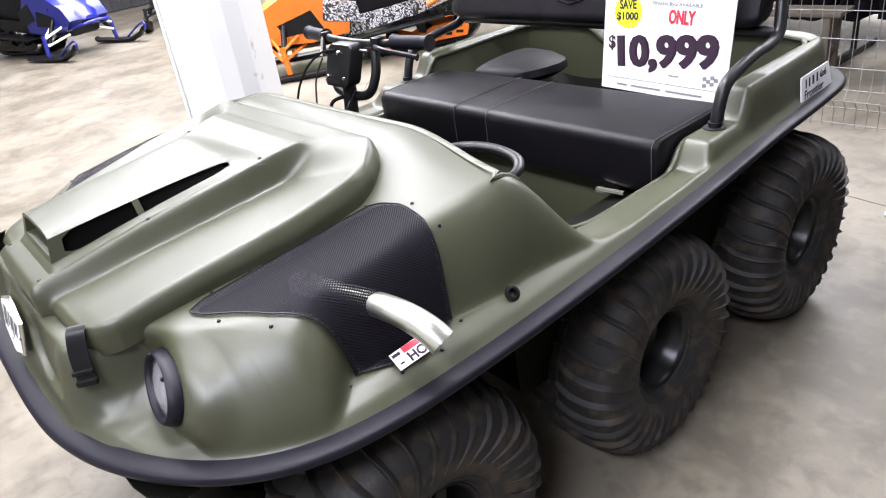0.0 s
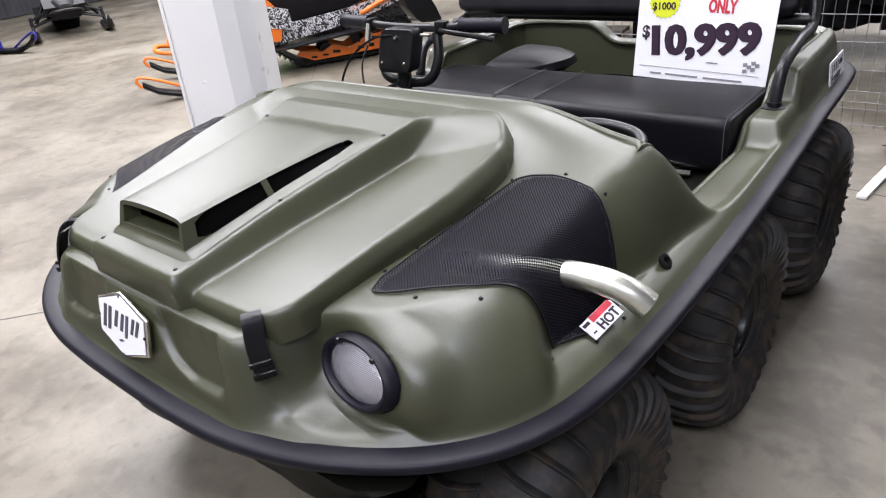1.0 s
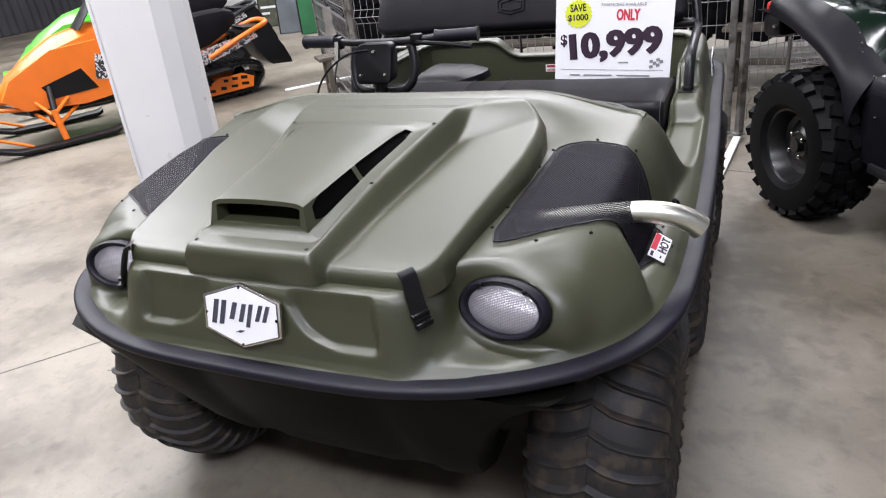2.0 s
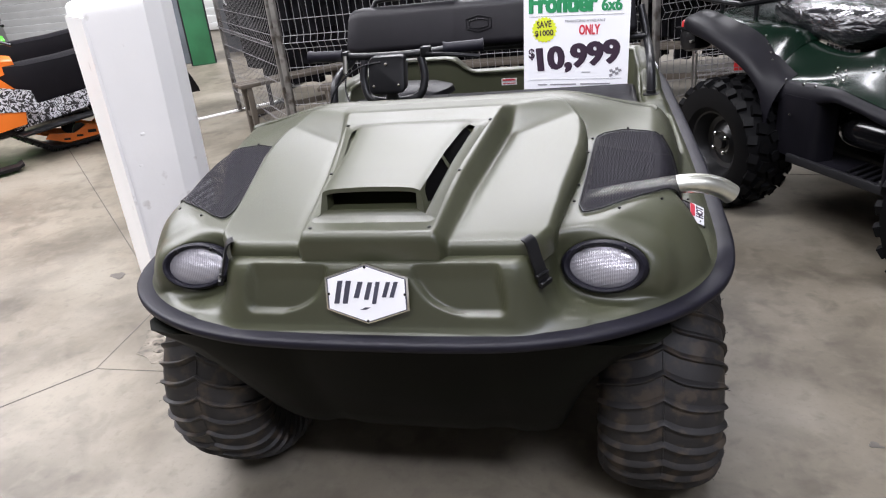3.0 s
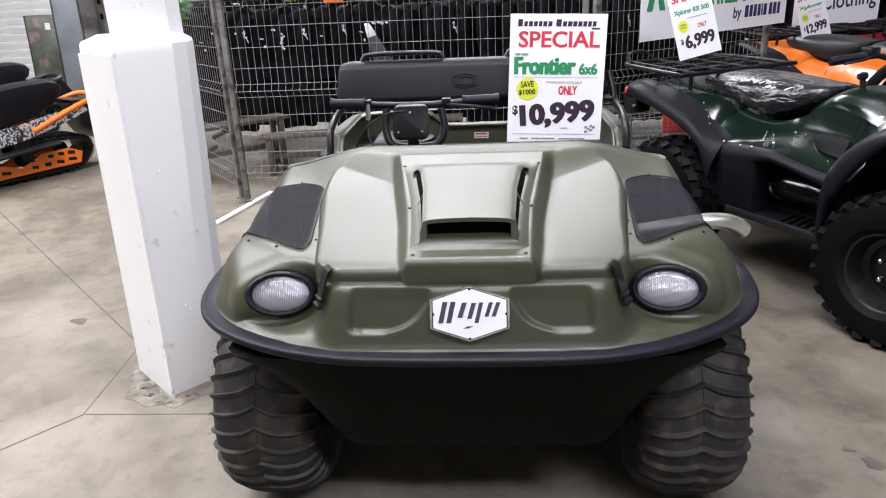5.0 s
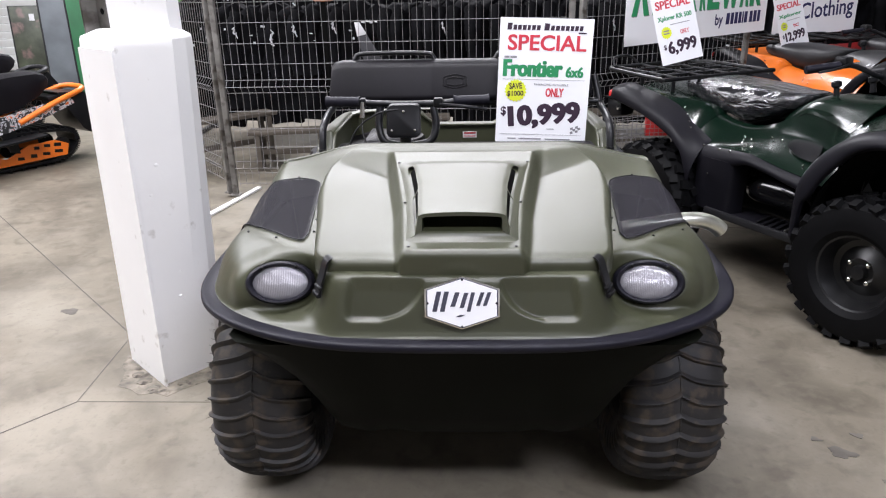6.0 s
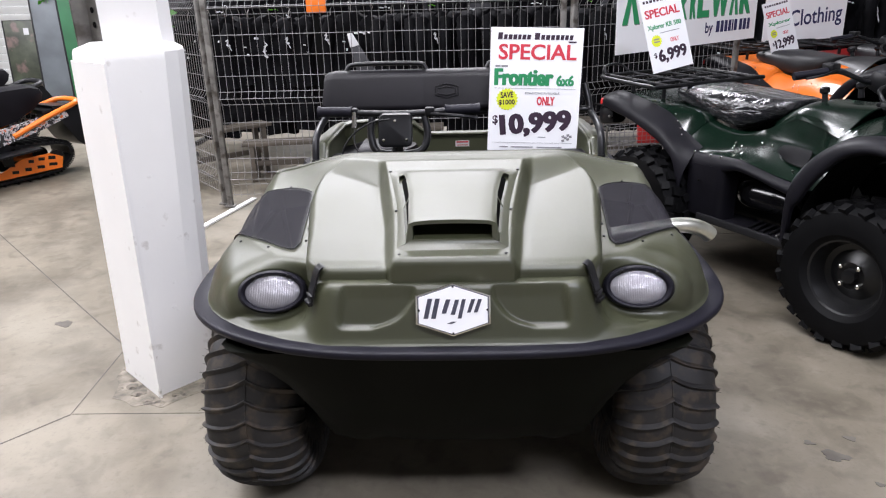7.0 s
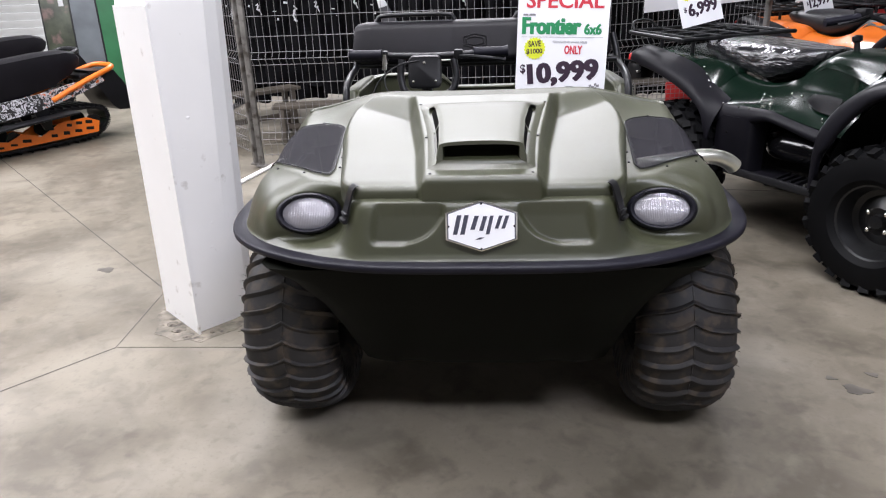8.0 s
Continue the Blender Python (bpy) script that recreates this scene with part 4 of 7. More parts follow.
def stickers():
    bl, ux = Vector((0.702, 0.428, float(body_z(0.702, 0.428)) + 0.004)), Vector((0.10, 0.98, 0.14)).normalized()
    up = Vector((-0.024, 0.004, float(body_z(0.678, 0.434) - body_z(0.702, 0.428)) + 0.004))
    up = (up - ux * up.dot(ux)).normalized()
    m = Matrix.Translation(bl) @ Matrix((ux, up, ux.cross(up))).transposed().to_4x4()
    s = part("warning_sticker", prism([(0, 0), (0.078, 0), (0.080, 0.030), (0.074, 0.036), (0, 0.036)], m, 0.0012), CARD, RIG, "white and red hot-exhaust warning sticker")
    part("red_band", bars([(0.020, 0.079, 0.0295, 0.012, 1)], REDINK, m @ pose(0, 0, 0.0013)), REDINK, s)
    part("lettering", words("HOT", 0.025, INK, m @ pose(0.024, 0.003, 0.0016), 0.03, 0.92), INK, s)
    part("symbol", bars([(0.001, 0.019, 0.029, 0.006, 1), (0.006, 0.015, 0.010, 0.003, 1)], INK, m @ pose(0, 0, 0.0013)), INK, s)
    # plate on the rear flank
    bl, br, tl = Vector((0.6985, 1.722, 0.736)), Vector((0.6915, 1.905, 0.736)), Vector((0.6915, 1.722, 0.816))
    ux = (br - bl).normalized()
    up = (tl - bl) - ux * (tl - bl).dot(ux)
    m = Matrix.Translation(bl) @ Matrix((ux, up.normalized(), ux.cross(up).normalized())).transposed().to_4x4()
    p = part("side_sticker", prism([(0, 0.003), (0.003, 0), (0.177, 0), (0.182, 0.004), (0.158, 0.078), (0.154, 0.081), (0.004, 0.081), (0, 0.078)], m, 0.003), CARD, RIG, "white model sticker on the flank")
    part("lettering", words("Frontier", 0.036, INK, m @ pose(0.016, 0.012, 0.0034), 0.012, 0.92), INK, p)
    part("lettering", words("6x6", 0.030, INK, m @ pose(0.105, 0.048, 0.0034), 0.02, 0.85), INK, p)
    part("maker_shapes", bars([(0.016, 0.10, 0.056, 0.026, 4)], INK, m @ pose(0, 0, 0.0033)), INK, p)
    pl = lathe([(-0.004, 0.0001), (-0.003, 0.007), (0.004, 0.008), (0.004, 0.015), (0.010, 0.017), (0.012, 0.012), (0.012, 0.009), (0.003, 0.008)], 20, "Z")
    part("drain_plug", pl, BLACK, RIG, "round black plug on the flank", m=pose(0.693, 0.69, float(body_z(0.693, 0.69)), 0, 55, 0))
    for x, w in ((0.02, 0.075), (0.22, 0.07)):
        ms = pose(x, 1.936, 0.735, 90, 0, 0)
        q = part("notice_sticker", prism([(-w / 2, -0.016), (w / 2, -0.016), (w / 2, 0.016), (-w / 2, 0.016)], ms, 0.002), CARD, RIG, "small red and white notice on the tub wall")
        part("red_band", bars([(-w / 2 + 0.004, w / 2 - 0.004, 0.009, 0.008, 1), (-w / 2 + 0.006, w / 2 - 0.006, -0.008, 0.004, 3)], REDINK, ms @ pose(0, 0, 0.002)), REDINK, q)


stickers()


# wheels
def tyre_section(s):
    """Half-round tyre profile: s from -1 to 1 gives (across, radius)."""
    pts = [(0.080, 0.105), (0.108, 0.118), (0.132, 0.155), (0.143, 0.20), (0.140, 0.240), (0.123, 0.270), (0.090, 0.290), (0.046, 0.300), (0.0, 0.303)]
    u = (1 - abs(s)) * (len(pts) - 1)
    k = min(int(u), len(pts) - 2)
    f = u - k
    p = [pts[min(max(k + j, 0), len(pts) - 1)] for j in (-1, 0, 1, 2)]
    if k + 2 > len(pts) - 1:
        p[3] = (-pts[-2][0], pts[-2][1])
    c = [0.5 * (2 * p[1][i] + (p[2][i] - p[0][i]) * f + (2 * p[0][i] - 5 * p[1][i] + 4 * p[2][i] - p[3][i]) * f * f + (3 * p[1][i] - p[0][i] - 3 * p[2][i] + p[3][i]) * f ** 3) for i in (0, 1)]
    return (math.copysign(c[0], s) if s else 0.0), c[1]


def paddle_tyre(way):
    """A soft balloon tyre with swept bars across the tread that fade out on the shoulder, a step round the sidewall and rubber hairs."""
    bm = lathe([tyre_section(s) for s in np.linspace(-1, 1, 61)], 72, "X")
    count = 33
    ss_ = np.linspace(-0.70, 0.70, 29)
    rnd = random.Random(2)

    def sweep(s):
        return way * (0.17 * abs(s) + 0.30 * abs(s) ** 3 + 0.024 * math.sin(9 * abs(s)) - 0.025 * math.exp(-(s / 0.06) ** 2))

    for k in range(count):
        base = 2 * math.pi * k / count
        rows = []
        for s in ss_:
            x, r = tyre_section(s)
            x1, r1 = tyre_section(s + 0.01)
            x0, r0 = tyre_section(s - 0.01)
            nx, nr = (r1 - r0), -(x1 - x0)
            ln = math.hypot(nx, nr)
            nx, nr = -nx / ln, -nr / ln
            if nr < 0 and abs(s) < 0.5:
                nx, nr = -nx, -nr
            h = 0.0105 * min(1.0, (0.74 - abs(s)) / 0.28)
            half = 0.0235 + 0.004 * abs(s)
            row = []
            for da, hh in ((-half * 1.9, -0.002), (-half * 1.1, h * 0.30), (-half * 0.40, h * 0.85), (0.0, h), (half * 0.25, h * 0.95), (half * 0.55, h * 0.15), (half * 0.85, -0.002)):
                a = base + sweep(s) + da
                rr, xx = r + nr * hh, x + nx * hh
                row.append((xx, rr * math.cos(a), rr * math.sin(a)))
            rows.append(row)
        add_loft(bm, rows, False)
        for s in (-0.66, -0.55, -0.42, 0.42, 0.55, 0.66):
            x, r = tyre_section(s)
            a = base + sweep(s) + rnd.uniform(-0.02, 0.02)
            d = Vector((math.copysign(0.8, s), math.cos(a), math.sin(a))).normalized()
            p = Vector((x, (r + 0.008) * math.cos(a), (r + 0.008) * math.sin(a)))
            add_tube(bm, [p, p + d * rnd.uniform(0.008, 0.018)], [0.0010, 0.0005], 4)
    add_tube(bm, [(0.0, 0.3035 * math.cos(q), 0.3035 * math.sin(q)) for q in np.linspace(0, 2 * math.pi, 72, endpoint=False)], 0.0022, 6, True)
    for side in (1, -1):
        for u in (0.80, 0.86, 0.95):
            x, r = tyre_section(side * u)
            add_tube(bm, [(x, r * math.cos(q), r * math.sin(q)) for q in np.linspace(0, 2 * math.pi, 72, endpoint=False)], 0.0022, 6, True)
    return mesh_of("tyre", bm, TYRE, 35)


def dish_rim():
    bm = lathe([(0.012, 0.02), (0.014, 0.045), (0.004, 0.055), (-0.004, 0.066), (0.000, 0.078), (0.006, 0.086), (0.030, 0.092), (0.050, 0.094), (0.056, 0.099), (0.070, 0.101), (0.080, 0.106), (0.084, 0.113), (0.078, 0.116), (-0.08, 0.112), (-0.08, 0.02)], 40, "X")
    bmesh.ops.translate(bm, vec=(0.022, 0, 0), verts=bm.verts)
    return mesh_of("rim", bm, RIM, 35)


def hub_mesh():
    bm = lathe([(-0.20, 0.03), (0.0, 0.03), (0.016, 0.030), (0.024, 0.024), (0.026, 0.010), (0.026, 0.0005)], 20, "X")
    for k in range(5):
        a = 2 * math.pi * k / 5
        add_tube(bm, [(0.0, 0.046 * math.cos(a), 0.046 * math.sin(a)), (0.022, 0.046 * math.cos(a), 0.046 * math.sin(a))], 0.007, 6)
    return mesh_of("wheel", bm, RIM, 35)


def wheels():
    ty, ty_l, ri, hu = paddle_tyre(1), paddle_tyre(-1), dish_rim(), hub_mesh()
    spin = 7
    for sx in (1, -1):
        for y in (0.432, 1.085, 1.765):
            out = 0.598 if y < 0.6 else 0.612
            m = pose(sx * out, y, 0.308, spin, 0, 0)
            if sx < 0:
                m = pose(sx * out, y, 0.308) @ Matrix.Rotation(radians(spin), 4, "X") @ Matrix.Rotation(math.pi, 4, "Z")
            w = part("wheel", hu, RIM, RIG, "black steel wheel with a balloon tyre", m=m)
            part("tyre", ty if sx > 0 else ty_l, TYRE, w, "black ribbed balloon tyre, dusty", local=True)
            part("rim", ri, RIM, w, local=True)
            spin += 5


wheels()


def rounded(w, h, r, n=5):
    """Rounded rectangle outline, centred."""
    out = []
    for cx, cy, a0 in ((w / 2 - r, h / 2 - r, 0), (-w / 2 + r, h / 2 - r, 90), (-w / 2 + r, -h / 2 + r, 180), (w / 2 - r, -h / 2 + r, 270)):
        for k in range(n + 1):
            a = radians(a0 + 90 * k / n)
            out.append((cx + r * math.cos(a), cy + r * math.sin(a)))
    return out


def bench():
    rings = []
    for x, k in ((-0.592, 0.80), (-0.588, 0.93), (-0.575, 0.985), (-0.55, 1.0), (-0.2, 1.0), (-0.172, 1.0), (-0.170, 0.985), (-0.168, 1.0), (-0.03, 1.0), (-0.022, 0.985), (-0.018, 1.0), (0.2, 1.0), (0.55, 1.0), (0.575, 0.985), (0.588, 0.93), (0.592, 0.80)):
        rings.append([(x, 1.375 + u * k, 0.722 + w * k + (0.006 * (1 - (u / 0.17) ** 2) if w > 0 else 0)) for u, w in rounded(0.34, 0.155, 0.028, 6)])
    s = part("bench_seat", loft(rings), VINYL, RIG, "black vinyl bench seat with grey stitching")
    for x in (-0.17, -0.02):
        part("stitched_seam", tube([(x, 1.375 + u, 0.722 + w + (0.006 if w > 0 else 0)) for u, w in rounded(0.341, 0.156, 0.028, 6)], 0.0012, 5, closed=True), THREAD, s, "grey stitching")
    for x in (0.578, -0.578):
        part("stitched_seam", tube([(x, 1.375 + u * 0.985, 0.722 + w * 0.985 + 0.002) for u, w in rounded(0.341, 0.156, 0.028, 6)], 0.0014, 5, closed=True), THREAD, s, "grey stitching")
    part("seat_box", box(pose(0, 1.40, 0.50), 1.12, 0.26, 0.29, 0.02), OLIVE_IN, RIG, "olive seat box")
    part("latch_pin", tube([(0.42, 1.19, 0.645), (0.50, 1.20, 0.643)], 0.008, 8), CHROME, RIG)


bench()


def backrest():
    rings = []
    for x, k in ((-0.655, 0.55), (-0.653, 0.8), (-0.64, 0.92), (-0.60, 1.0), (-0.17, 1.0), (-0.163, 0.985), (-0.156, 1.0), (0.3, 1.0), (0.56, 1.0), (0.59, 0.92), (0.602, 0.8), (0.604, 0.55)):
        rings.append([(x * (1 - 0.10 * (w + 0.08)), 1.70 + u * k + 0.35 * (w * k), 1.060 + w * k) for u, w in rounded(0.085, 0.190, 0.036, 6)])
    b = part("backrest", loft(rings), VINYL, RIG, "black vinyl padded backrest roll")
    mm = pose(-0.05, 1.6565, 1.06, 71, 0, 0)
    em = bmesh.new()
    hexo = [(-0.055, -0.02), (0, -0.034), (0.055, -0.02), (0.055, 0.02), (0, 0.034), (-0.055, 0.02)]
    add_tube(em, [mm @ Vector((x, y, 0.001)) for x, y in hexo], 0.0028, 6, closed=True)
    add_tube(em, [mm @ Vector((x * 0.75, y * 0.6, 0.001)) for x, y in hexo], 0.0028, 6, closed=True)
    part("embossed_emblem", em, VINYL, b, "embossed six-sided emblem")
    for cx in (-0.345, 0.34):
        part("grab_hoop", tube(spline([(cx - 0.20, 1.73, 1.115), (cx - 0.19, 1.74, 1.163), (cx - 0.14, 1.745, 1.182), (cx + 0.14, 1.745, 1.182), (cx + 0.19, 1.74, 1.163), (cx + 0.20, 1.73, 1.115)], 6), 0.011, 10), STEELB, b, "black tubular hoop above the backrest")
    part("lower_bar", tube([(-0.64, 1.68, 0.955), (0.64, 1.68, 0.955)], 0.016, 10), STEELB, RIG)
    for sx in (1, -1):
        part("side_rail", tube(spline([(sx * 0.645, 1.385, 0.775), (sx * 0.645, 1.405, 0.85), (sx * 0.645, 1.44, 0.895), (sx * 0.645, 1.55, 0.925), (sx * 0.645, 1.64, 0.935), (sx * 0.642, 1.68, 0.955), (sx * 0.635, 1.70, 1.0), (sx * 0.62, 1.725, 1.07)], 6), 0.0165, 12), STEELB, RIG, "bent black steel tube rail")
        part("rail_foot", lathe([(0, 0.03), (0.006, 0.03), (0.008, 0.018), (0.02, 0.018)], 14, "Z", True), STEELB, RIG, m=pose(sx * 0.645, 1.385, float(body_z(0.645, 1.385)) - 0.004))
    part("grab_handle", tube(spline([(0.38, 0.78, 0.925), (0.40, 0.83, 0.925), (0.46, 0.862, 0.918), (0.53, 0.865, 0.905), (0.565, 0.835, 0.893), (0.56, 0.785, 0.885)], 6), 0.011, 10), STEELB, RIG, "bent black grab handle")


backrest()


def handlebar():
    path = spline([(-0.47, 1.085, 1.068), (-0.36, 1.066, 1.068), (-0.28, 1.055, 1.064), (-0.17, 1.05, 1.062), (-0.05, 1.055, 1.064), (0.02, 1.066, 1.068), (0.125, 1.085, 1.066)], 6)
    h = part("handlebar", tube(path, 0.0115, 12), STEELB, RIG, "black handlebar with rubber grips")
    for x0, x1 in ((-0.475, -0.345), (0.0, 0.13)):
        rr, pp = [], []
        for k in range(13):
            t = k / 12
            pp.append((x0 + (x1 - x0) * t, 1.085 - 0.019 * (t if x0 < -0.2 else 1 - t), 1.068))
            rr.append(0.0185 + 0.0012 * (k % 2) + (0.004 if k in (0, 12) else 0))
        part("grip", tube(pp, rr, 14), RUB, h, "black rubber grip")
    part("brake_lever", tube(spline([(-0.05, 1.035, 1.06), (0.01, 1.02, 1.058), (0.07, 1.03, 1.05), (0.12, 1.045, 1.04)], 6), [0.007] * 18 + [0.010], 8), BLACK, h)
    part("lever_clamp", box(pose(-0.055, 1.05, 1.066), 0.035, 0.03, 0.035, 0.006), BLACK, h)
    part("lever_clamp", box(pose(-0.335, 1.06, 1.064), 0.022, 0.034, 0.04, 0.006), BLACK, h)
    part("cable_stop", tube([(-0.335, 1.05, 1.07), (-0.338, 1.035, 1.015)], 0.009, 8), CHROME, h, "bright metal cable stop")
    part("chrome_bracket", tube([(-0.14, 1.03, 1.047), (-0.085, 1.03, 1.047)], 0.004, 8), STEEL, h)
    pod = part("instrument_pod", loft([[(-0.18 + u * k, 1.0 + v + 0.35 * w, 1.01 + w * k) for u, w in rounded(0.125, 0.115, 0.02, 4)] for v, k in ((0.035, 0.82), (0.028, 0.98), (-0.008, 1.0), (-0.016, 0.95), (-0.018, 0.8))]), BLACK, h, "black square instrument housing")
    for bx, bz in ((-0.18, 1.045), (-0.222, 0.98), (-0.138, 0.98)):
        part("bolt_head", lathe([(-0.006, 0.0002), (-0.005, 0.005), (0.004, 0.006)], 8, "Y"), CHROME, pod, m=pose(bx, 0.982 + 0.35 * (bz - 1.01), bz))
    part("column", tube([(-0.21, 0.95, 0.36), (-0.215, 1.03, 0.97)], 0.021, 12), STEELB, RIG, "black steering column")
    part("bar_hoop", tube(spline([(-0.27, 1.05, 1.05), (-0.275, 1.03, 0.98), (-0.24, 1.01, 0.925), (-0.10, 1.01, 0.925), (-0.065, 1.03, 0.98), (-0.075, 1.05, 1.05)], 6), 0.014, 10), STEELB, h)
    for pts, rad in (([(-0.20, 1.0, 1.05), (-0.27, 0.99, 1.04), (-0.345, 0.97, 0.99), (-0.375, 0.94, 0.92), (-0.36, 0.90, 0.82)], 0.0035), ([(-0.335, 1.03, 1.01), (-0.33, 0.99, 0.96), (-0.29, 0.95, 0.90), (-0.25, 0.92, 0.83)], 0.003),
                     ([(-0.18, 0.98, 0.92), (-0.22, 0.96, 0.90), (-0.205, 0.93, 0.84)], 0.006), ([(-0.15, 1.0, 0.93), (-0.13, 0.95, 0.89), (-0.14, 0.90, 0.80)], 0.004)):
        part("control_cable", tube(spline(pts, 6), rad, 6), BLACK, h, "thin black control cable")
    h.matrix_basis = pose(-0.040, 0.025, 0.018)


handlebar()


def lengthen(top, keep, still):
    """Draws the body out along y behind the nose; round parts keep their shape and only move."""
    def along(y):
        return float(np.interp(y, (-1.0, 0.2, 0.57, 0.72, 1.205, 1.583, 1.94, 2.07, 3.0), (-1.0, 0.2, 0.60, 0.76, 1.375, 1.77, 2.20, 2.34, 3.27)))

    for ob in top.children:
        kind = ob.name.split(".")[0]
        if kind in still:
            continue
        if kind in keep:
            ob.matrix_basis.translation.y = along(ob.matrix_basis.translation.y)
            continue
        for q in (ob, *ob.children):
            if q.matrix_basis.translation.length > 0:
                q.matrix_basis.translation.y = along(q.matrix_basis.translation.y)
            else:
                for v in q.data.vertices:
                    v.co.y = along(v.co.y)


lengthen(RIG, ("wheel",), ("handlebar", "column"))


# ---- price card on the bench ----
def price_card():
    bl, br, tl = Vector((0.140, 1.762, 0.790)), Vector((0.564, 1.762, 0.773)), Vector((0.158, 1.81, 1.350))
    ux = (br - bl).normalized()
    uy = (tl - bl)
    uy = (uy - ux * uy.dot(ux)).normalized()
    uz = ux.cross(uy)
    m = Matrix.Translation(bl) @ Matrix((ux, uy, uz)).transposed().to_4x4()
    w, h = 0.402, 0.532
    m = m @ Matrix.Scale(1.053, 4)
    t = thing("price_card", tuple(bl), "white printed price card standing on the bench seat", "sign")
    part("card", prism([(0, 0), (w, 0), (w, h), (0, h)], m, 0.004), CARD, t)
    f = m @ pose(0, 0, 0.0045)
    for k, (x0, x1) in enumerate(((0.030, 0.048), (0.051, 0.065), (0.067, 0.082), (0.084, 0.099), (0.101, 0.114), (0.116, 0.131), (0.133, 0.148), (0.160, 0.180), (0.183, 0.198), (0.200, 0.216), (0.218, 0.233), (0.235, 0.250), (0.252, 0.266), (0.268, 0.282), (0.284, 0.298))):
        tall = 0.028 if k in (0, 7) else 0.020
        part("dealer_shape", prism([(1.22 * x0 - 0.006, h - 0.050), (1.22 * x1 - 0.009, h - 0.050), (1.22 * x1 - 0.006, h - 0.050 + tall), (1.22 * x0 - 0.004, h - 0.050 + tall)], f, 0.0007), INK, t, "dark plain block of the dealer's name")
    part("dealer_shape", prism([(0.338, h - 0.062), (0.372, h - 0.062), (0.372, h - 0.056), (0.338, h - 0.056)], f, 0.0007), INK, t)
    part("lettering", lettered("SPECIAL", 0.036, h - 0.135, 0.340, 0.066, REDINK, f, 0, 0.014, 0.002), REDINK, t, "red heading")
    for row in ((0.022, 0.08, h - 0.163, 0.008, 2), (0.02, 0.38, h - 0.257, 0.0012, 20), (0.02, 0.38, 0.036, 0.0012, 24), (0.225, 0.26, 0.062, 0.003, 1)):
        part("small_print", bars([row], GREYINK, f), GREYINK, t)
    for x0, x1 in ((0.055, 0.092), (0.105, 0.205), (0.222, 0.335)):
        part("small_print", prism([(x0, 0.014), (x1, 0.014), (x1, 0.019), (x0, 0.019)], f, 0.0006), GREYINK, t, "grey plain bar of small print")
    part("lettering", lettered("Frontier", 0.020, h - 0.246, 0.262, 0.073, GREENINK, f, 0, 0.030, 0.008), GREENINK, t, "green heading")
    part("lettering", lettered("6x6", 0.294, h - 0.245, 0.078, 0.046, GREENINK, f, 0, 0.026, 0.006), GREENINK, t)
    part("lettering", lettered("FINANCING AVAILABLE", 0.160, h - 0.282, 0.150, 0.0095, GREYINK, f, 0, 0.01), GREYINK, t)
    star = []
    for k in range(40):
        r = 0.049 if k % 2 else 0.043
        star.append((0.080 + r * math.cos(math.pi * k / 20), h - 0.306 + r * math.sin(math.pi * k / 20)))
    part("starburst", prism(star, f, 0.0008), YELLOW, t, "yellow starburst")
    part("lettering", lettered("SAVE", 0.052, h - 0.301, 0.056, 0.026, INK, f @ pose(0, 0, 0.001), 4, 0.028), INK, t)
    part("lettering", lettered("$1000", 0.044, h - 0.334, 0.072, 0.025, INK, f @ pose(0, 0, 0.001), 3, 0.028), INK, t)
    part("lettering", lettered("ONLY", 0.212, h - 0.330, 0.080, 0.038, REDINK, f, 0, 0.030, 0.004), REDINK, t)
    part("lettering", lettered("$", 0.020, h - 0.420, 0.024, 0.044, INK, f, 3, 0.03), INK, t)
    part("lettering", lettered("10,999", 0.056, 0.052, 0.322, 0.106, INK, f, 5.2, 0.036, 0.005), INK, t, "large dark price")
    fl = bmesh.new()
    for i in range(4):
        for j in range(3):
            if (i + j) % 2 == 0:
                add_box(fl, f @ pose(0.338 + 0.011 * i, 0.048 + 0.009 * j + 0.003 * i, 0.0004, 0, 0, 15), 0.012, 0.010, 0.0008)
    part("flag_shapes", fl, GREYINK, t, "small grey chequered shapes")


price_card()


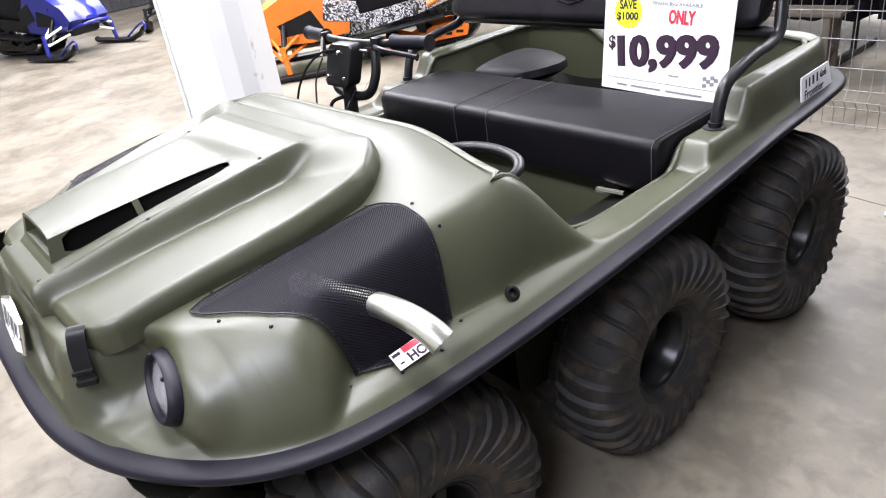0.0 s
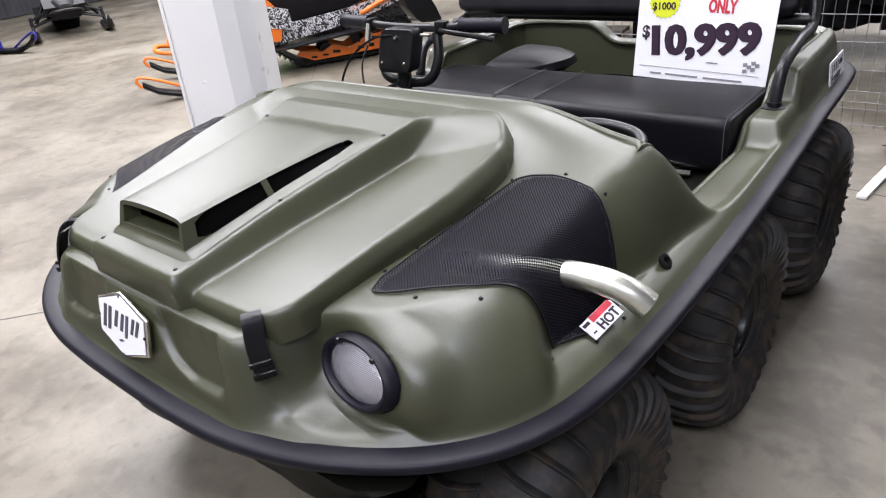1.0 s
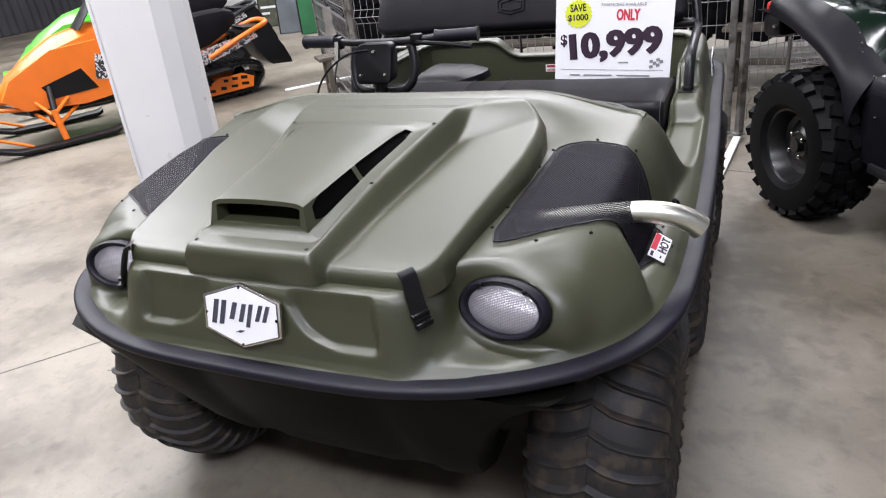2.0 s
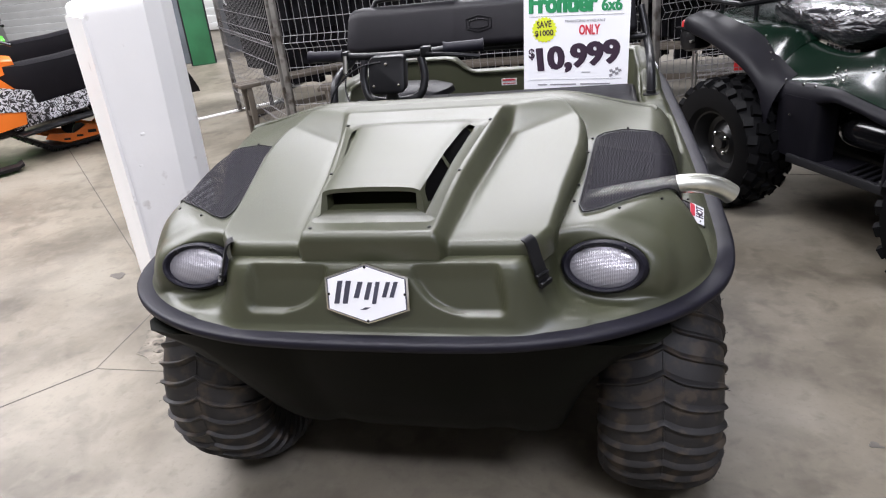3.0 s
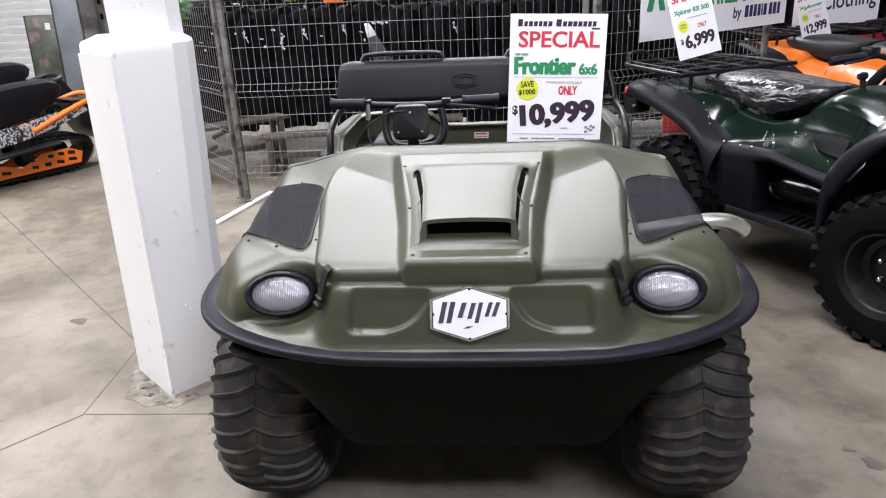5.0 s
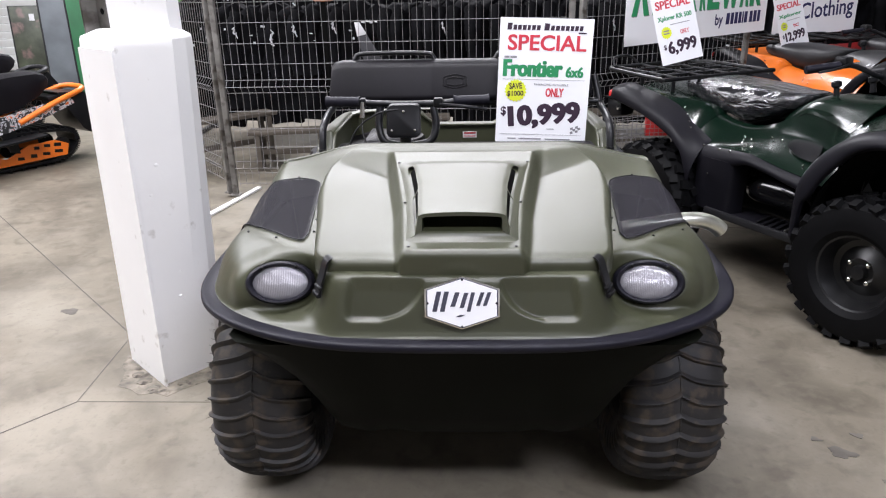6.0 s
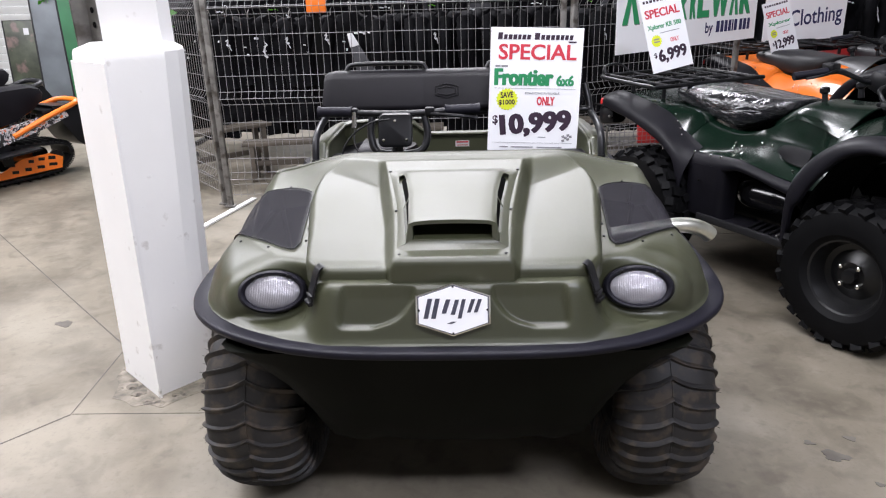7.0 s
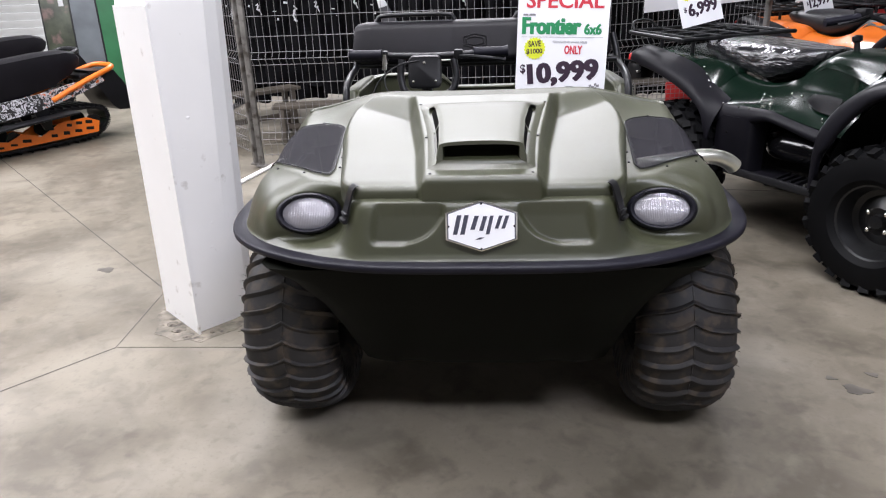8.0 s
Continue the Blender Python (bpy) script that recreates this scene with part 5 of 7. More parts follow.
# ---- wire mesh fence ----
def wire_fence(p0, p1, height=2.1, out=1, feet=()):
    """A welded wire panel with folded stiffening ribs, between two posts on feet."""
    a, b = Vector((*p0, 0)), Vector((*p1, 0))
    d = (b - a).normalized()
    n = Vector((d.y, -d.x, 0)) * out
    L = (b - a).length
    t = thing("wire_fence", tuple((a + b) / 2), "galvanised welded wire fence panel with folded ribs", "fence", "wire fences")
    folds = (0.245, 0.835, 1.45)

    def off(z):
        for f in folds:
            if abs(z - f) < 0.045:
                return 0.035 * (1 - abs(z - f) / 0.045)
        return 0.0

    zs = [0.1]
    for f in folds:
        zs += [f - 0.045, f, f + 0.045]
    zs += [height]
    up = bmesh.new()
    count = int((L - 0.08) / 0.05)
    for k in range(count + 1):
        q = a + d * (0.04 + (L - 0.08) * k / count)
        add_tube(up, [q + n * off(z) + Vector((0, 0, z)) for z in zs], 0.0020, 5)
    tagged(part("wire_mesh", up, ZINC, t, "close-set upright wires"), kind="stuff")
    for z in (0.12, 0.20, 0.245, 0.29, 0.395, 0.53, 0.66, 0.79, 0.835, 0.88, 0.99, 1.13, 1.27, 1.405, 1.45, 1.495, 1.64, 1.80, 1.95):
        part("cross_wire", tube([a + d * 0.03 + n * (off(z) + 0.004) + Vector((0, 0, z)), b - d * 0.03 + n * (off(z) + 0.004) + Vector((0, 0, z))], 0.0024, 6), ZINC, t)
    for q in (a + d * 0.0, b - d * 0.0):
        m = Matrix.Translation(q + Vector((0, 0, height / 2 + 0.02))) @ pose(0, 0, 0, 0, 0, math.degrees(math.atan2(d.y, d.x)))
        po = part("post", box(m, 0.04, 0.04, height, 0.006), POSTM, t, "worn galvanised steel post")
        part("base_plate", box(Matrix.Translation(q + Vector((0, 0, 0.035))), 0.075, 0.06, 0.008, 0.001), POSTM, po)
    for x, y, turn, length in feet:
        part("foot_bar", box(pose(x, y, 0.010, 0, 0, turn), length, 0.042, 0.018, 0.003), PAINT, t, "white painted flat bar foot")
    return t


CORNER, JOIN = (-1.755, 3.475), (0.72, 3.48)
wire_fence(CORNER, JOIN, feet=((-1.74, 3.37, 77, 0.76), (0.755, 3.16, 84, 0.66)))
wire_fence((0.79, 3.46), (2.26, 4.39))
wire_fence((-1.82, 3.54), (-3.10, 5.08), out=-1, feet=((-3.12, 5.10, 46.5, 0.9),))


# ---- clothing racks behind the fence ----
def garment(kind_mat, trim, rnd, long=0.7):
    """A hanging jacket: shoulders, padded body with folds, two sleeves, prints."""
    t = thing("jacket", (0, 0, 0), "black padded jacket with pale prints on a hanger", "jacket", "jackets on the rack")
    rings = []
    ph = rnd.uniform(0, 6)
    for k in range(25):
        f = k / 24
        z = -0.03 - long * f
        w = 0.20 + 0.03 * math.sin(2.5 * f + ph) if f > 0.12 else 0.07 + 0.13 * math.sqrt(f / 0.12)
        dp = 0.055 + 0.02 * math.sin(9 * f + ph) + 0.03 * f
        rings.append([(w * math.cos(a) * (1 + 0.06 * math.sin(5 * a + ph + 3 * f)), dp * math.sin(a) * (1 + 0.12 * math.sin(5 * a + ph + 9 * f) + 0.06 * math.sin(9 * a - 13 * f + 2 * ph)) + 0.010 * math.sin(26 * f + 2.2 * a + ph) + 0.006 * math.sin(47 * f - 3 * a), z + 0.01 * math.sin(4 * a + ph)) for a in np.linspace(0, 2 * math.pi, 36, endpoint=False)])
    part("body", loft(rings), kind_mat, t, local=True)
    for s in (1, -1):
        pts = spline([(s * 0.17, 0, -0.09), (s * 0.235, -0.01, -0.22), (s * 0.25, -0.025, -0.42), (s * 0.235, -0.05, -0.64)], 5)
        part("sleeve", tube(pts, [0.065 - 0.018 * k / len(pts) + 0.005 * math.sin(2.2 * k) for k in range(len(pts))], 12), kind_mat, t, local=True)
    if trim:
        side = 1 if rnd.random() < 0.5 else -1
        for q in range(int(4 + 3 * rnd.random())):
            part("sleeve_print", box(pose(side * 0.248 + 0.012 * math.sin(7 * q + 3 * ph), -0.075 - 0.006 * q, -0.22 - 0.022 * q - 0.02 * math.sin(ph), 10, 70 * math.sin(5 * q + ph), 0), 0.036 + 0.014 * math.sin(3 * q + ph), 0.004, 0.008 + 0.004 * (q % 3)), trim, t, "pale printed mark", local=True)
        for x, z, w in ((0.02, -0.19, 0.030), (0.065, -0.185, 0.022), (0.10, -0.195, 0.026), (-0.10, -0.26, 0.020), (-0.075, -0.33, 0.014), (0.05, -0.62, 0.02)):
            part("chest_print", box(pose(x, -0.078, z + 0.03 * math.sin(ph), 0, 12 * math.sin(40 * x), 0), w * (1.0 + 0.4 * math.sin(30 * x + ph)), 0.03, 0.014 + 0.006 * math.sin(50 * z + ph)), trim, t, "pale printed mark", local=True)
    part("hanger_hook", tube(spline([(0, 0, -0.04), (0, 0, 0.02), (0.015, 0, 0.05), (0.0, 0, 0.07), (-0.012, 0, 0.06)], 5), 0.003, 6), STEEL, t, local=True)
    return t


def rack(x0, x1, y, z, tilt=0):
    r = thing("clothes_rack", ((x0 + x1) / 2, y, 0), "dark steel clothes rack hung with riding jackets", "clothes rack", "clothes racks")
    part("hang_rail", tube([(x0, y, z), (x1, y, z)], 0.016, 10), STEELB, r)
    for x in (x0 + 0.05, (x0 + x1) / 2, x1 - 0.05):
        part("upright", tube([(x, y, 0.03), (x, y, z)], 0.02, 10), STEELB, r)
        part("foot", box(pose(x, y, 0.025), 0.05, 0.7, 0.04, 0.006), STEELB, r)
    part("base_rail", box(pose((x0 + x1) / 2, y, 0.42), x1 - x0, 0.06, 0.03, 0.004), STEELB, r)


rnd = random.Random(11)
kinds = [garment(CLOTH, CLOTHW, random.Random(s), l) for s, l in ((1, 0.92), (2, 1.02))] + [garment(CLOTH, None, random.Random(3), 1.08)] + [garment(CLOTH, CLOTHL, random.Random(4), 0.90), garment(CLOTHG, CLOTHW, random.Random(5), 0.9)]
first = set()


def hang(x, y, z, turn, k):
    m = pose(x, y, z, 0, 0, turn)
    if k not in first:
        first.add(k)
        kinds[k].matrix_basis = m
        return kinds[k]
    return copy_thing(kinds[k], m)


rack(-2.8, 2.2, 5.10, 1.44)
post_rack = thing("price_post", (-1.235, 4.72, 0), "black steel post with an orange tag between the jackets", "post")
part("post", box(pose(-1.235, 4.72, 0.78), 0.05, 0.03, 1.50, 0.004), DARK, post_rack)
part("foot", box(pose(-1.235, 4.72, 0.02), 0.3, 0.3, 0.04, 0.006), STEELB, post_rack)
part("tag", box(pose(-1.222, 4.695, 1.46), 0.17, 0.02, 0.16, 0.012), ORANGEP, post_rack, "orange tag")
for i in range(11):
    hang(-2.7 + 0.19 * i, 5.10 + rnd.uniform(-0.03, 0.03), 1.38 + rnd.uniform(-0.03, 0.02), rnd.choice((18, 30, -14, 8, 38)) + rnd.uniform(-8, 8), (0, 1, 2, 0, 1, 2, 0, 1, 2, 1, 0)[i % 11])
for i in range(24):
    hang(-0.62 + 0.118 * i, 5.10 + rnd.uniform(-0.04, 0.04), 1.39 + rnd.uniform(-0.02, 0.015), 66 + rnd.uniform(-12, 10), (2, 2, 0, 2, 1, 2)[i % 6])
rack(-3.0, 2.5, 6.3, 1.62)
for i in range(22):
    hang(-2.8 + 0.24 * i, 6.3 + rnd.uniform(-0.03, 0.03), 1.56, rnd.uniform(-40, 50), (2, 0, 2, 3, 2, 4, 2)[i % 7])
rack(2.6, 5.0, 6.1, 1.55)
for i in range(11):
    hang(2.7 + 0.2 * i, 6.1, 1.49, rnd.uniform(-40, 50), (1, 0, 2, 0, 3)[i % 5])


DARKGREY = material("weathered_brown_board", (0.075, 0.062, 0.048), 0.7, 0, 0.25, 8, 80, 0.2)


def low_bench(x, y, turn, high=0.44, long=1.15):
    t = thing("low_bench", (x, y, 0), "brown low bench frame standing behind the fence", "bench", "low benches", turn=turn)
    for k in (-1, 0, 1):
        part("top_plank", box(pose(0, 0.075 * k, high), long, 0.062, 0.03, 0.005), DARKGREY, t, local=True)
    for s in (1, -1):
        for k in (1, -1):
            part("leg", box(pose(s * (long / 2 - 0.08), 0.075 * k, (high - 0.015) / 2), 0.045, 0.045, high - 0.015, 0.005), DARKGREY, t, local=True)
        part("cross_rail", box(pose(s * (long / 2 - 0.08), 0, high * 0.45), 0.03, 0.19, 0.045, 0.004), DARKGREY, t, local=True)
    part("long_rail", box(pose(0, 0, high * 0.45), long - 0.16, 0.03, 0.045, 0.004), DARKGREY, t, local=True)


low_bench(-2.15, 4.42, 44, 0.44, 1.0)
low_bench(-1.55, 4.42, 8, 0.33, 0.7)
low_bench(-0.6, 4.50, 2, 0.42, 0.9)
low_bench(1.2, 4.55, -8)


def flag_sleeve():
    """A pale grey pointed banner blade leaning behind the backrest."""
    t = thing("pennant", (-0.70, 3.92, 0.92), "grey and white tapered pennant leaning behind the fence", "pennant")
    m = pose(-0.70, 3.92, 0.93, 90, 0, 0) @ pose(0, 0, 0, 0, 0, 14) @ Matrix.Diagonal((1.45, 1, 1, 1))
    part("grey_field", prism([(-0.055, 0), (0.045, 0), (0.0, 0.23), (-0.05, 0.23)], m, 0.012, 0.003), CLOTHG, t)
    part("white_tip", prism([(-0.05, 0.232), (0.0, 0.232), (-0.02, 0.33), (-0.045, 0.335)], m, 0.012, 0.003), CLOTHW, t)
    part("white_hem", prism([(-0.056, -0.03), (0.05, -0.05), (0.045, -0.002), (-0.055, -0.002)], m, 0.012, 0.003), CLOTHW, t)
    part("stand", tube([(-0.70, 3.93, 0.9), (-0.67, 3.96, 0.0)], 0.012, 8), STEELB, t)


flag_sleeve()


# ---- quad bikes ----
def knobby_tyre():
    prof = [(-0.10, 0.165), (-0.122, 0.19), (-0.128, 0.24), (-0.120, 0.285), (-0.095, 0.302), (-0.05, 0.309), (0, 0.311), (0.05, 0.309), (0.095, 0.302), (0.120, 0.285), (0.128, 0.24), (0.122, 0.19), (0.10, 0.165)]
    bm = lathe(prof, 56, "X")
    for k in range(22):
        for row, x in enumerate((-0.105, -0.055, 0.0, 0.055, 0.105)):
            a = 360 * (k + 0.5 * (row % 2)) / 22
            r = 0.300 if abs(x) > 0.1 else 0.313
            m = pose(0, 0, 0, a, 0, 0) @ pose(x, 0, r, 0, math.copysign(30, x) if abs(x) > 0.1 else 0, (-18 if x > 0 else 18))
            add_box(bm, m, 0.042, 0.05 if row % 2 else 0.042, 0.028)
    return mesh_of("tyre", bm, TYRE_Q, 30)


TYRE_Q = material("black_tyre_rubber", (0.0024, 0.0024, 0.0028), 0.6, 0, 0.25, 14, 220, 0.2, spec=0.12)


def quad_rim():
    bm = lathe([(0.045, 0.02), (0.05, 0.06), (0.03, 0.085), (0.02, 0.11), (0.028, 0.135), (0.075, 0.150), (0.096, 0.158), (0.102, 0.168), (0.09, 0.170), (-0.1, 0.165)], 40, "X")
    return mesh_of("rim", bm, RIM, 35)


def quad_hub():
    bm = lathe([(-0.25, 0.03), (0.04, 0.035), (0.07, 0.03), (0.072, 0.0005)], 16, "X")
    return mesh_of("wheel", bm, RIM, 35)


GLOSSB = material("gloss_black_cover", (0.006, 0.006, 0.007), 0.16, 0, 0.1, 8, 200, 0.02, coat=0.4)
Q_TYRE, Q_RIM, Q_HUB = knobby_tyre(), quad_rim(), quad_hub()
Q_BOLT = mesh_of("panel_bolt", lathe([(0.0, 0.0065), (0.004, 0.006), (0.006, 0.0003)], 8, "X"), CHROME)
Q_NUT = mesh_of("wheel_nut", lathe([(0.04, 0.011), (0.066, 0.010), (0.070, 0.004), (0.071, 0.0003)], 8, "X"), CHROME)


def panel(rows, thick=0.006, nu=5, nv=4, s=1):
    """A moulded sheet through rows of (x, y, z) points, smoothed both ways; s=-1 mirrors it across x."""
    fine = [spline(r, nv) for r in rows]
    cols = [spline([r[k] for r in fine], nu) for k in range(len(fine[0]))]
    bm = bmesh.new()
    vs = [[bm.verts.new((s * q.x, q.y, q.z)) for q in c] for c in cols]
    for p, q in zip(vs, vs[1:]):
        for k in range(len(p) - 1):
            bm.faces.new((p[k], p[k + 1], q[k + 1], q[k]))
    bmesh.ops.recalc_face_normals(bm, faces=bm.faces)
    bmesh.ops.solidify(bm, geom=bm.faces[:], thickness=thick)
    return bm


def over(stations, thick=0.008, nu=5, nv=4):
    """A moulded cover over both sides: stations of (y, half section of (x, z))."""
    return panel([[(-x, y, z) for x, z in half[:0:-1]] + [(x, y, z) for x, z in half] for y, half in stations], thick, nu, nv)


def quad(name, body, label, seat_mat, m, group, fender=None):
    t = thing(name, (0, 0, 0), label, "quad bike", group)
    fender = fender or body

    def P(nm, bm, mat, lab="", **k):
        return part(nm, bm, mat, t, lab, local=True, **k)

    P("rear_mudguard", over([(-1.10, [(0, 0.885), (0.2, 0.89), (0.30, 0.895), (0.36, 0.895)]), (-1.0, [(0, 0.88), (0.2, 0.89), (0.32, 0.905), (0.405, 0.912)]), (-0.8, [(0, 0.865), (0.2, 0.875), (0.33, 0.89), (0.42, 0.872)]),
                             (-0.62, [(0, 0.84), (0.2, 0.855), (0.32, 0.872), (0.42, 0.818)]), (-0.50, [(0, 0.80), (0.19, 0.835), (0.30, 0.845), (0.42, 0.745)]), (-0.44, [(0, 0.77), (0.19, 0.80), (0.28, 0.79), (0.42, 0.705)])]), body, "glossy rear mudguard")
    arch = ((0.47, 0.29, 0.40, 0.335), (0.475, 0.285, 0.55, 0.345), (0.48, 0.30, 0.65, 0.375), (0.48, 0.345, 0.735, 0.42), (0.48, 0.42, 0.82, 0.485), (0.48, 0.52, 0.885, 0.56), (0.48, 0.66, 0.915, 0.66), (0.48, 0.80, 0.90, 0.78), (0.46, 0.94, 0.835, 0.89), (0.42, 1.05, 0.735, 1.0), (0.36, 1.12, 0.625, 1.07))
    back = ((0.36, -1.12, 0.895, -1.12, 0.835), (0.405, -1.0, 0.912, -1.0, 0.83), (0.42, -0.8, 0.872, -0.78, 0.79), (0.42, -0.6, 0.81, -0.57, 0.715), (0.42, -0.46, 0.72, -0.45, 0.635), (0.42, -0.385, 0.67, -0.405, 0.55), (0.42, -0.345, 0.655, -0.37, 0.43))
    for s in (1, -1):
        P("rear_flare", panel([[(x - 0.035, y, z + 0.5 * up + 0.003), (x - 0.01, y, z + 0.2 * up + 0.004), (x + 0.035, y, z - 0.006), (x + 0.085, (y + yl) / 2, (z + zl) / 2 + 0.005), (x + 0.095, yl, zl), (x + 0.085, yl, zl - 0.012)] for (x, y, z, yl, zl), up in zip(back, (0.006, 0.004, 0.024, 0.048, 0.05, 0.07, 0.06))], s=s), FLAREM, "dark grey wheel-arch flare")
        P("front_flare", panel([[(x, y, z), (x + 0.05, y + 0.005, z - 0.008), (x + 0.085, (y + yl) / 2, z - 0.025), (x + 0.095, yl, z - (0.012 if z < 0.6 else 0.055)), (x + 0.075, yl + 0.008, z - (0.015 if z < 0.6 else 0.068))] for x, y, z, yl in arch], s=s), FLAREM, "dark grey wheel-arch flare")
        P("wheel_well", panel([[(x + 0.03, yl + 0.012, z - 0.05), (0.33, yl + 0.012, z - 0.05), (0.17, yl + 0.01, z - 0.06)] for x, y, z, yl in arch], s=s), DARK, "black liner of the wheel arch")
        P("wheel_well", panel([[(0.50, yl - 0.012, zl), (0.33, yl - 0.012, zl), (0.17, yl - 0.01, zl - 0.01)] for x, y, z, yl, zl in back], s=s), DARK, "black liner of the wheel arch")
        skirt = ((-0.52, (0.20, 0.835), (0.27, 0.84), (0.34, 0.82), (0.39, 0.785), (0.424, 0.745)), (-0.42, (0.20, 0.79), (0.25, 0.785), (0.32, 0.755), (0.38, 0.71), (0.424, 0.672)), (-0.25, (0.20, 0.765), (0.235, 0.755), (0.29, 0.72), (0.36, 0.68), (0.424, 0.666)),
                 (-0.10, (0.20, 0.80), (0.22, 0.77), (0.26, 0.725), (0.34, 0.69), (0.424, 0.676)), (0.03, (0.205, 0.88), (0.22, 0.82), (0.25, 0.745), (0.33, 0.69), (0.428, 0.66)), (0.14, (0.22, 0.90), (0.235, 0.835), (0.26, 0.75), (0.34, 0.68), (0.43, 0.64)),
                 (0.26, (0.25, 0.875), (0.262, 0.82), (0.29, 0.74), (0.36, 0.665), (0.432, 0.625)), (0.36, (0.31, 0.85), (0.322, 0.79), (0.345, 0.71), (0.39, 0.65), (0.435, 0.605)))
        P("side_skirt", panel([[(x, y, z) for x, z in r] for y, *r in skirt], 0.006, 6, 5, s), body, "glossy side skirt sweeping down from the saddle")
        P("skirt_insert", panel([[(0.268, 0.055, 0.752), (0.30, 0.045, 0.727), (0.325, 0.09, 0.708)], [(0.272, 0.13, 0.757), (0.305, 0.13, 0.727), (0.345, 0.15, 0.69)], [(0.292, 0.225, 0.752), (0.32, 0.235, 0.722), (0.36, 0.245, 0.687)]], 0.008, 4, 4, s), GLOSSB, "dark glossy insert in the skirt")
        trim = ((-0.40, 0.667, 0.10), (-0.28, 0.665, 0.085), (-0.16, 0.671, 0.075), (-0.06, 0.673, 0.05), (0.05, 0.655, 0.045), (0.16, 0.636, 0.05), (0.26, 0.623, 0.06), (0.33, 0.61, 0.10))
        P("skirt_trim", panel([[(0.418, y, z + 0.002), (0.445, y, z - 0.008), (0.46, y, z - 0.6 * d), (0.455, y, z - d), (0.435, y, z - d - 0.006)] for y, z, d in trim], 0.006, 5, 4, s), FLAREM, "dark trim along the skirt")
        P("footwell_panel", panel([[(0.455, -0.365, z), (0.462, -0.30, z), (0.462, -0.20, z), (0.45, -0.135, z), (0.36, -0.115, z)] for z in (0.615, 0.56, 0.46, 0.34)], 0.01, 4, 4, s), FLAREM, "dark panel behind the footwell")
        fb = P("footboard", box(pose(s * 0.365, 0.01, 0.325), 0.21, 0.56, 0.03, 0.010), FLAREM, "dark ribbed footboard")
        part("raised_edge", box(pose(s * 0.468, 0.01, 0.335), 0.022, 0.55, 0.04, 0.008), GREYP, fb, local=True)
        for k in range(5):
            part("tread_bar", box(pose(s * 0.365, 0.03 + 0.04 * k, 0.345, 0, 0, s * 12), 0.14, 0.014, 0.016, 0.003), STEEL if k == 4 else BLACK, fb, local=True)
        P("engine_cover", tube(spline([(s * 0.26, -0.09, 0.475), (s * 0.275, -0.05, 0.48), (s * 0.275, 0.12, 0.48), (s * 0.26, 0.20, 0.465)], 4), [0.04] + [0.082] * 11 + [0.05], 18), GLOSSB, "glossy black engine cover")
        P("side_cover", loft([[(s * x, y, z) for y, z in ((-0.36, 0.34), (0.36, 0.34), (0.40, 0.52), (0.30, 0.66), (-0.30, 0.68))] for x in (0.10, 0.205, 0.22)]), BLACK)
        tl = P("lamp_guard", box(pose(s * 0.425, -1.04, 0.775, 8, 0, s * 6), 0.13, 0.13, 0.12, 0.035), BLACK, "black rear lamp housing")
        part("tail_lamp", box(pose(s * 0.44, -1.085, 0.845, 0, 0, s * 15), 0.06, 0.06, 0.055, 0.016), REDP, tl, "red tail lamp", local=True)
        part("housing_slot", box(pose(s * 0.472, -0.99, 0.775, 0, 0, s * 6), 0.05, 0.018, 0.012, 0.003), STEEL, tl, local=True)
        for x, y, z in ((0.398, -0.54, 0.835), (0.402, -0.515, 0.80), (0.405, -0.49, 0.765), (0.412, -0.47, 0.735), (0.44, -0.34, 0.668), (0.44, -0.235, 0.665), (0.442, -0.165, 0.668), (0.30, -0.20, 0.72), (0.315, -0.195, 0.705), (0.33, -0.19, 0.695), (0.30, -0.16, 0.712), (0.37, -0.10, 0.692), (0.275, 0.0, 0.735), (0.26, -0.07, 0.735), (0.37, 0.20, 0.662), (0.466, -0.27, 0.53)):
            P("panel_bolt", Q_BOLT, CHROME, m=pose(s * (x + 0.006), y, z + 0.002) @ Matrix.Rotation(0 if s > 0 else math.pi, 4, "Z"))
    P("front_mudguard", over([(0.345, [(0, 0.90), (0.15, 0.89), (0.28, 0.85), (0.40, 0.78), (0.482, 0.735)]), (0.42, [(0, 0.93), (0.16, 0.92), (0.30, 0.885), (0.41, 0.85), (0.482, 0.82)]), (0.52, [(0, 0.95), (0.18, 0.94), (0.32, 0.915), (0.42, 0.897), (0.482, 0.886)]), (0.66, [(0, 0.955), (0.2, 0.95), (0.34, 0.935), (0.43, 0.925), (0.482, 0.917)]),
                              (0.80, [(0, 0.94), (0.2, 0.935), (0.34, 0.92), (0.43, 0.91), (0.482, 0.902)]), (0.94, [(0, 0.88), (0.2, 0.875), (0.32, 0.865), (0.41, 0.85), (0.462, 0.837)]), (1.05, [(0, 0.79), (0.2, 0.785), (0.30, 0.77), (0.37, 0.755), (0.422, 0.737)]), (1.12, [(0, 0.66), (0.15, 0.655), (0.25, 0.645), (0.32, 0.635), (0.362, 0.627)])]), fender, "glossy front mudguard")
    P("tank_cover", over([(-0.08, [(0, 0.87), (0.10, 0.865), (0.17, 0.83), (0.20, 0.78)]), (0.05, [(0, 0.945), (0.10, 0.94), (0.185, 0.915), (0.215, 0.87)]), (0.20, [(0, 0.95), (0.12, 0.945), (0.21, 0.91), (0.245, 0.86)]), (0.38, [(0, 0.96), (0.14, 0.95), (0.27, 0.89), (0.33, 0.835)])]), fender, "glossy tank cover")
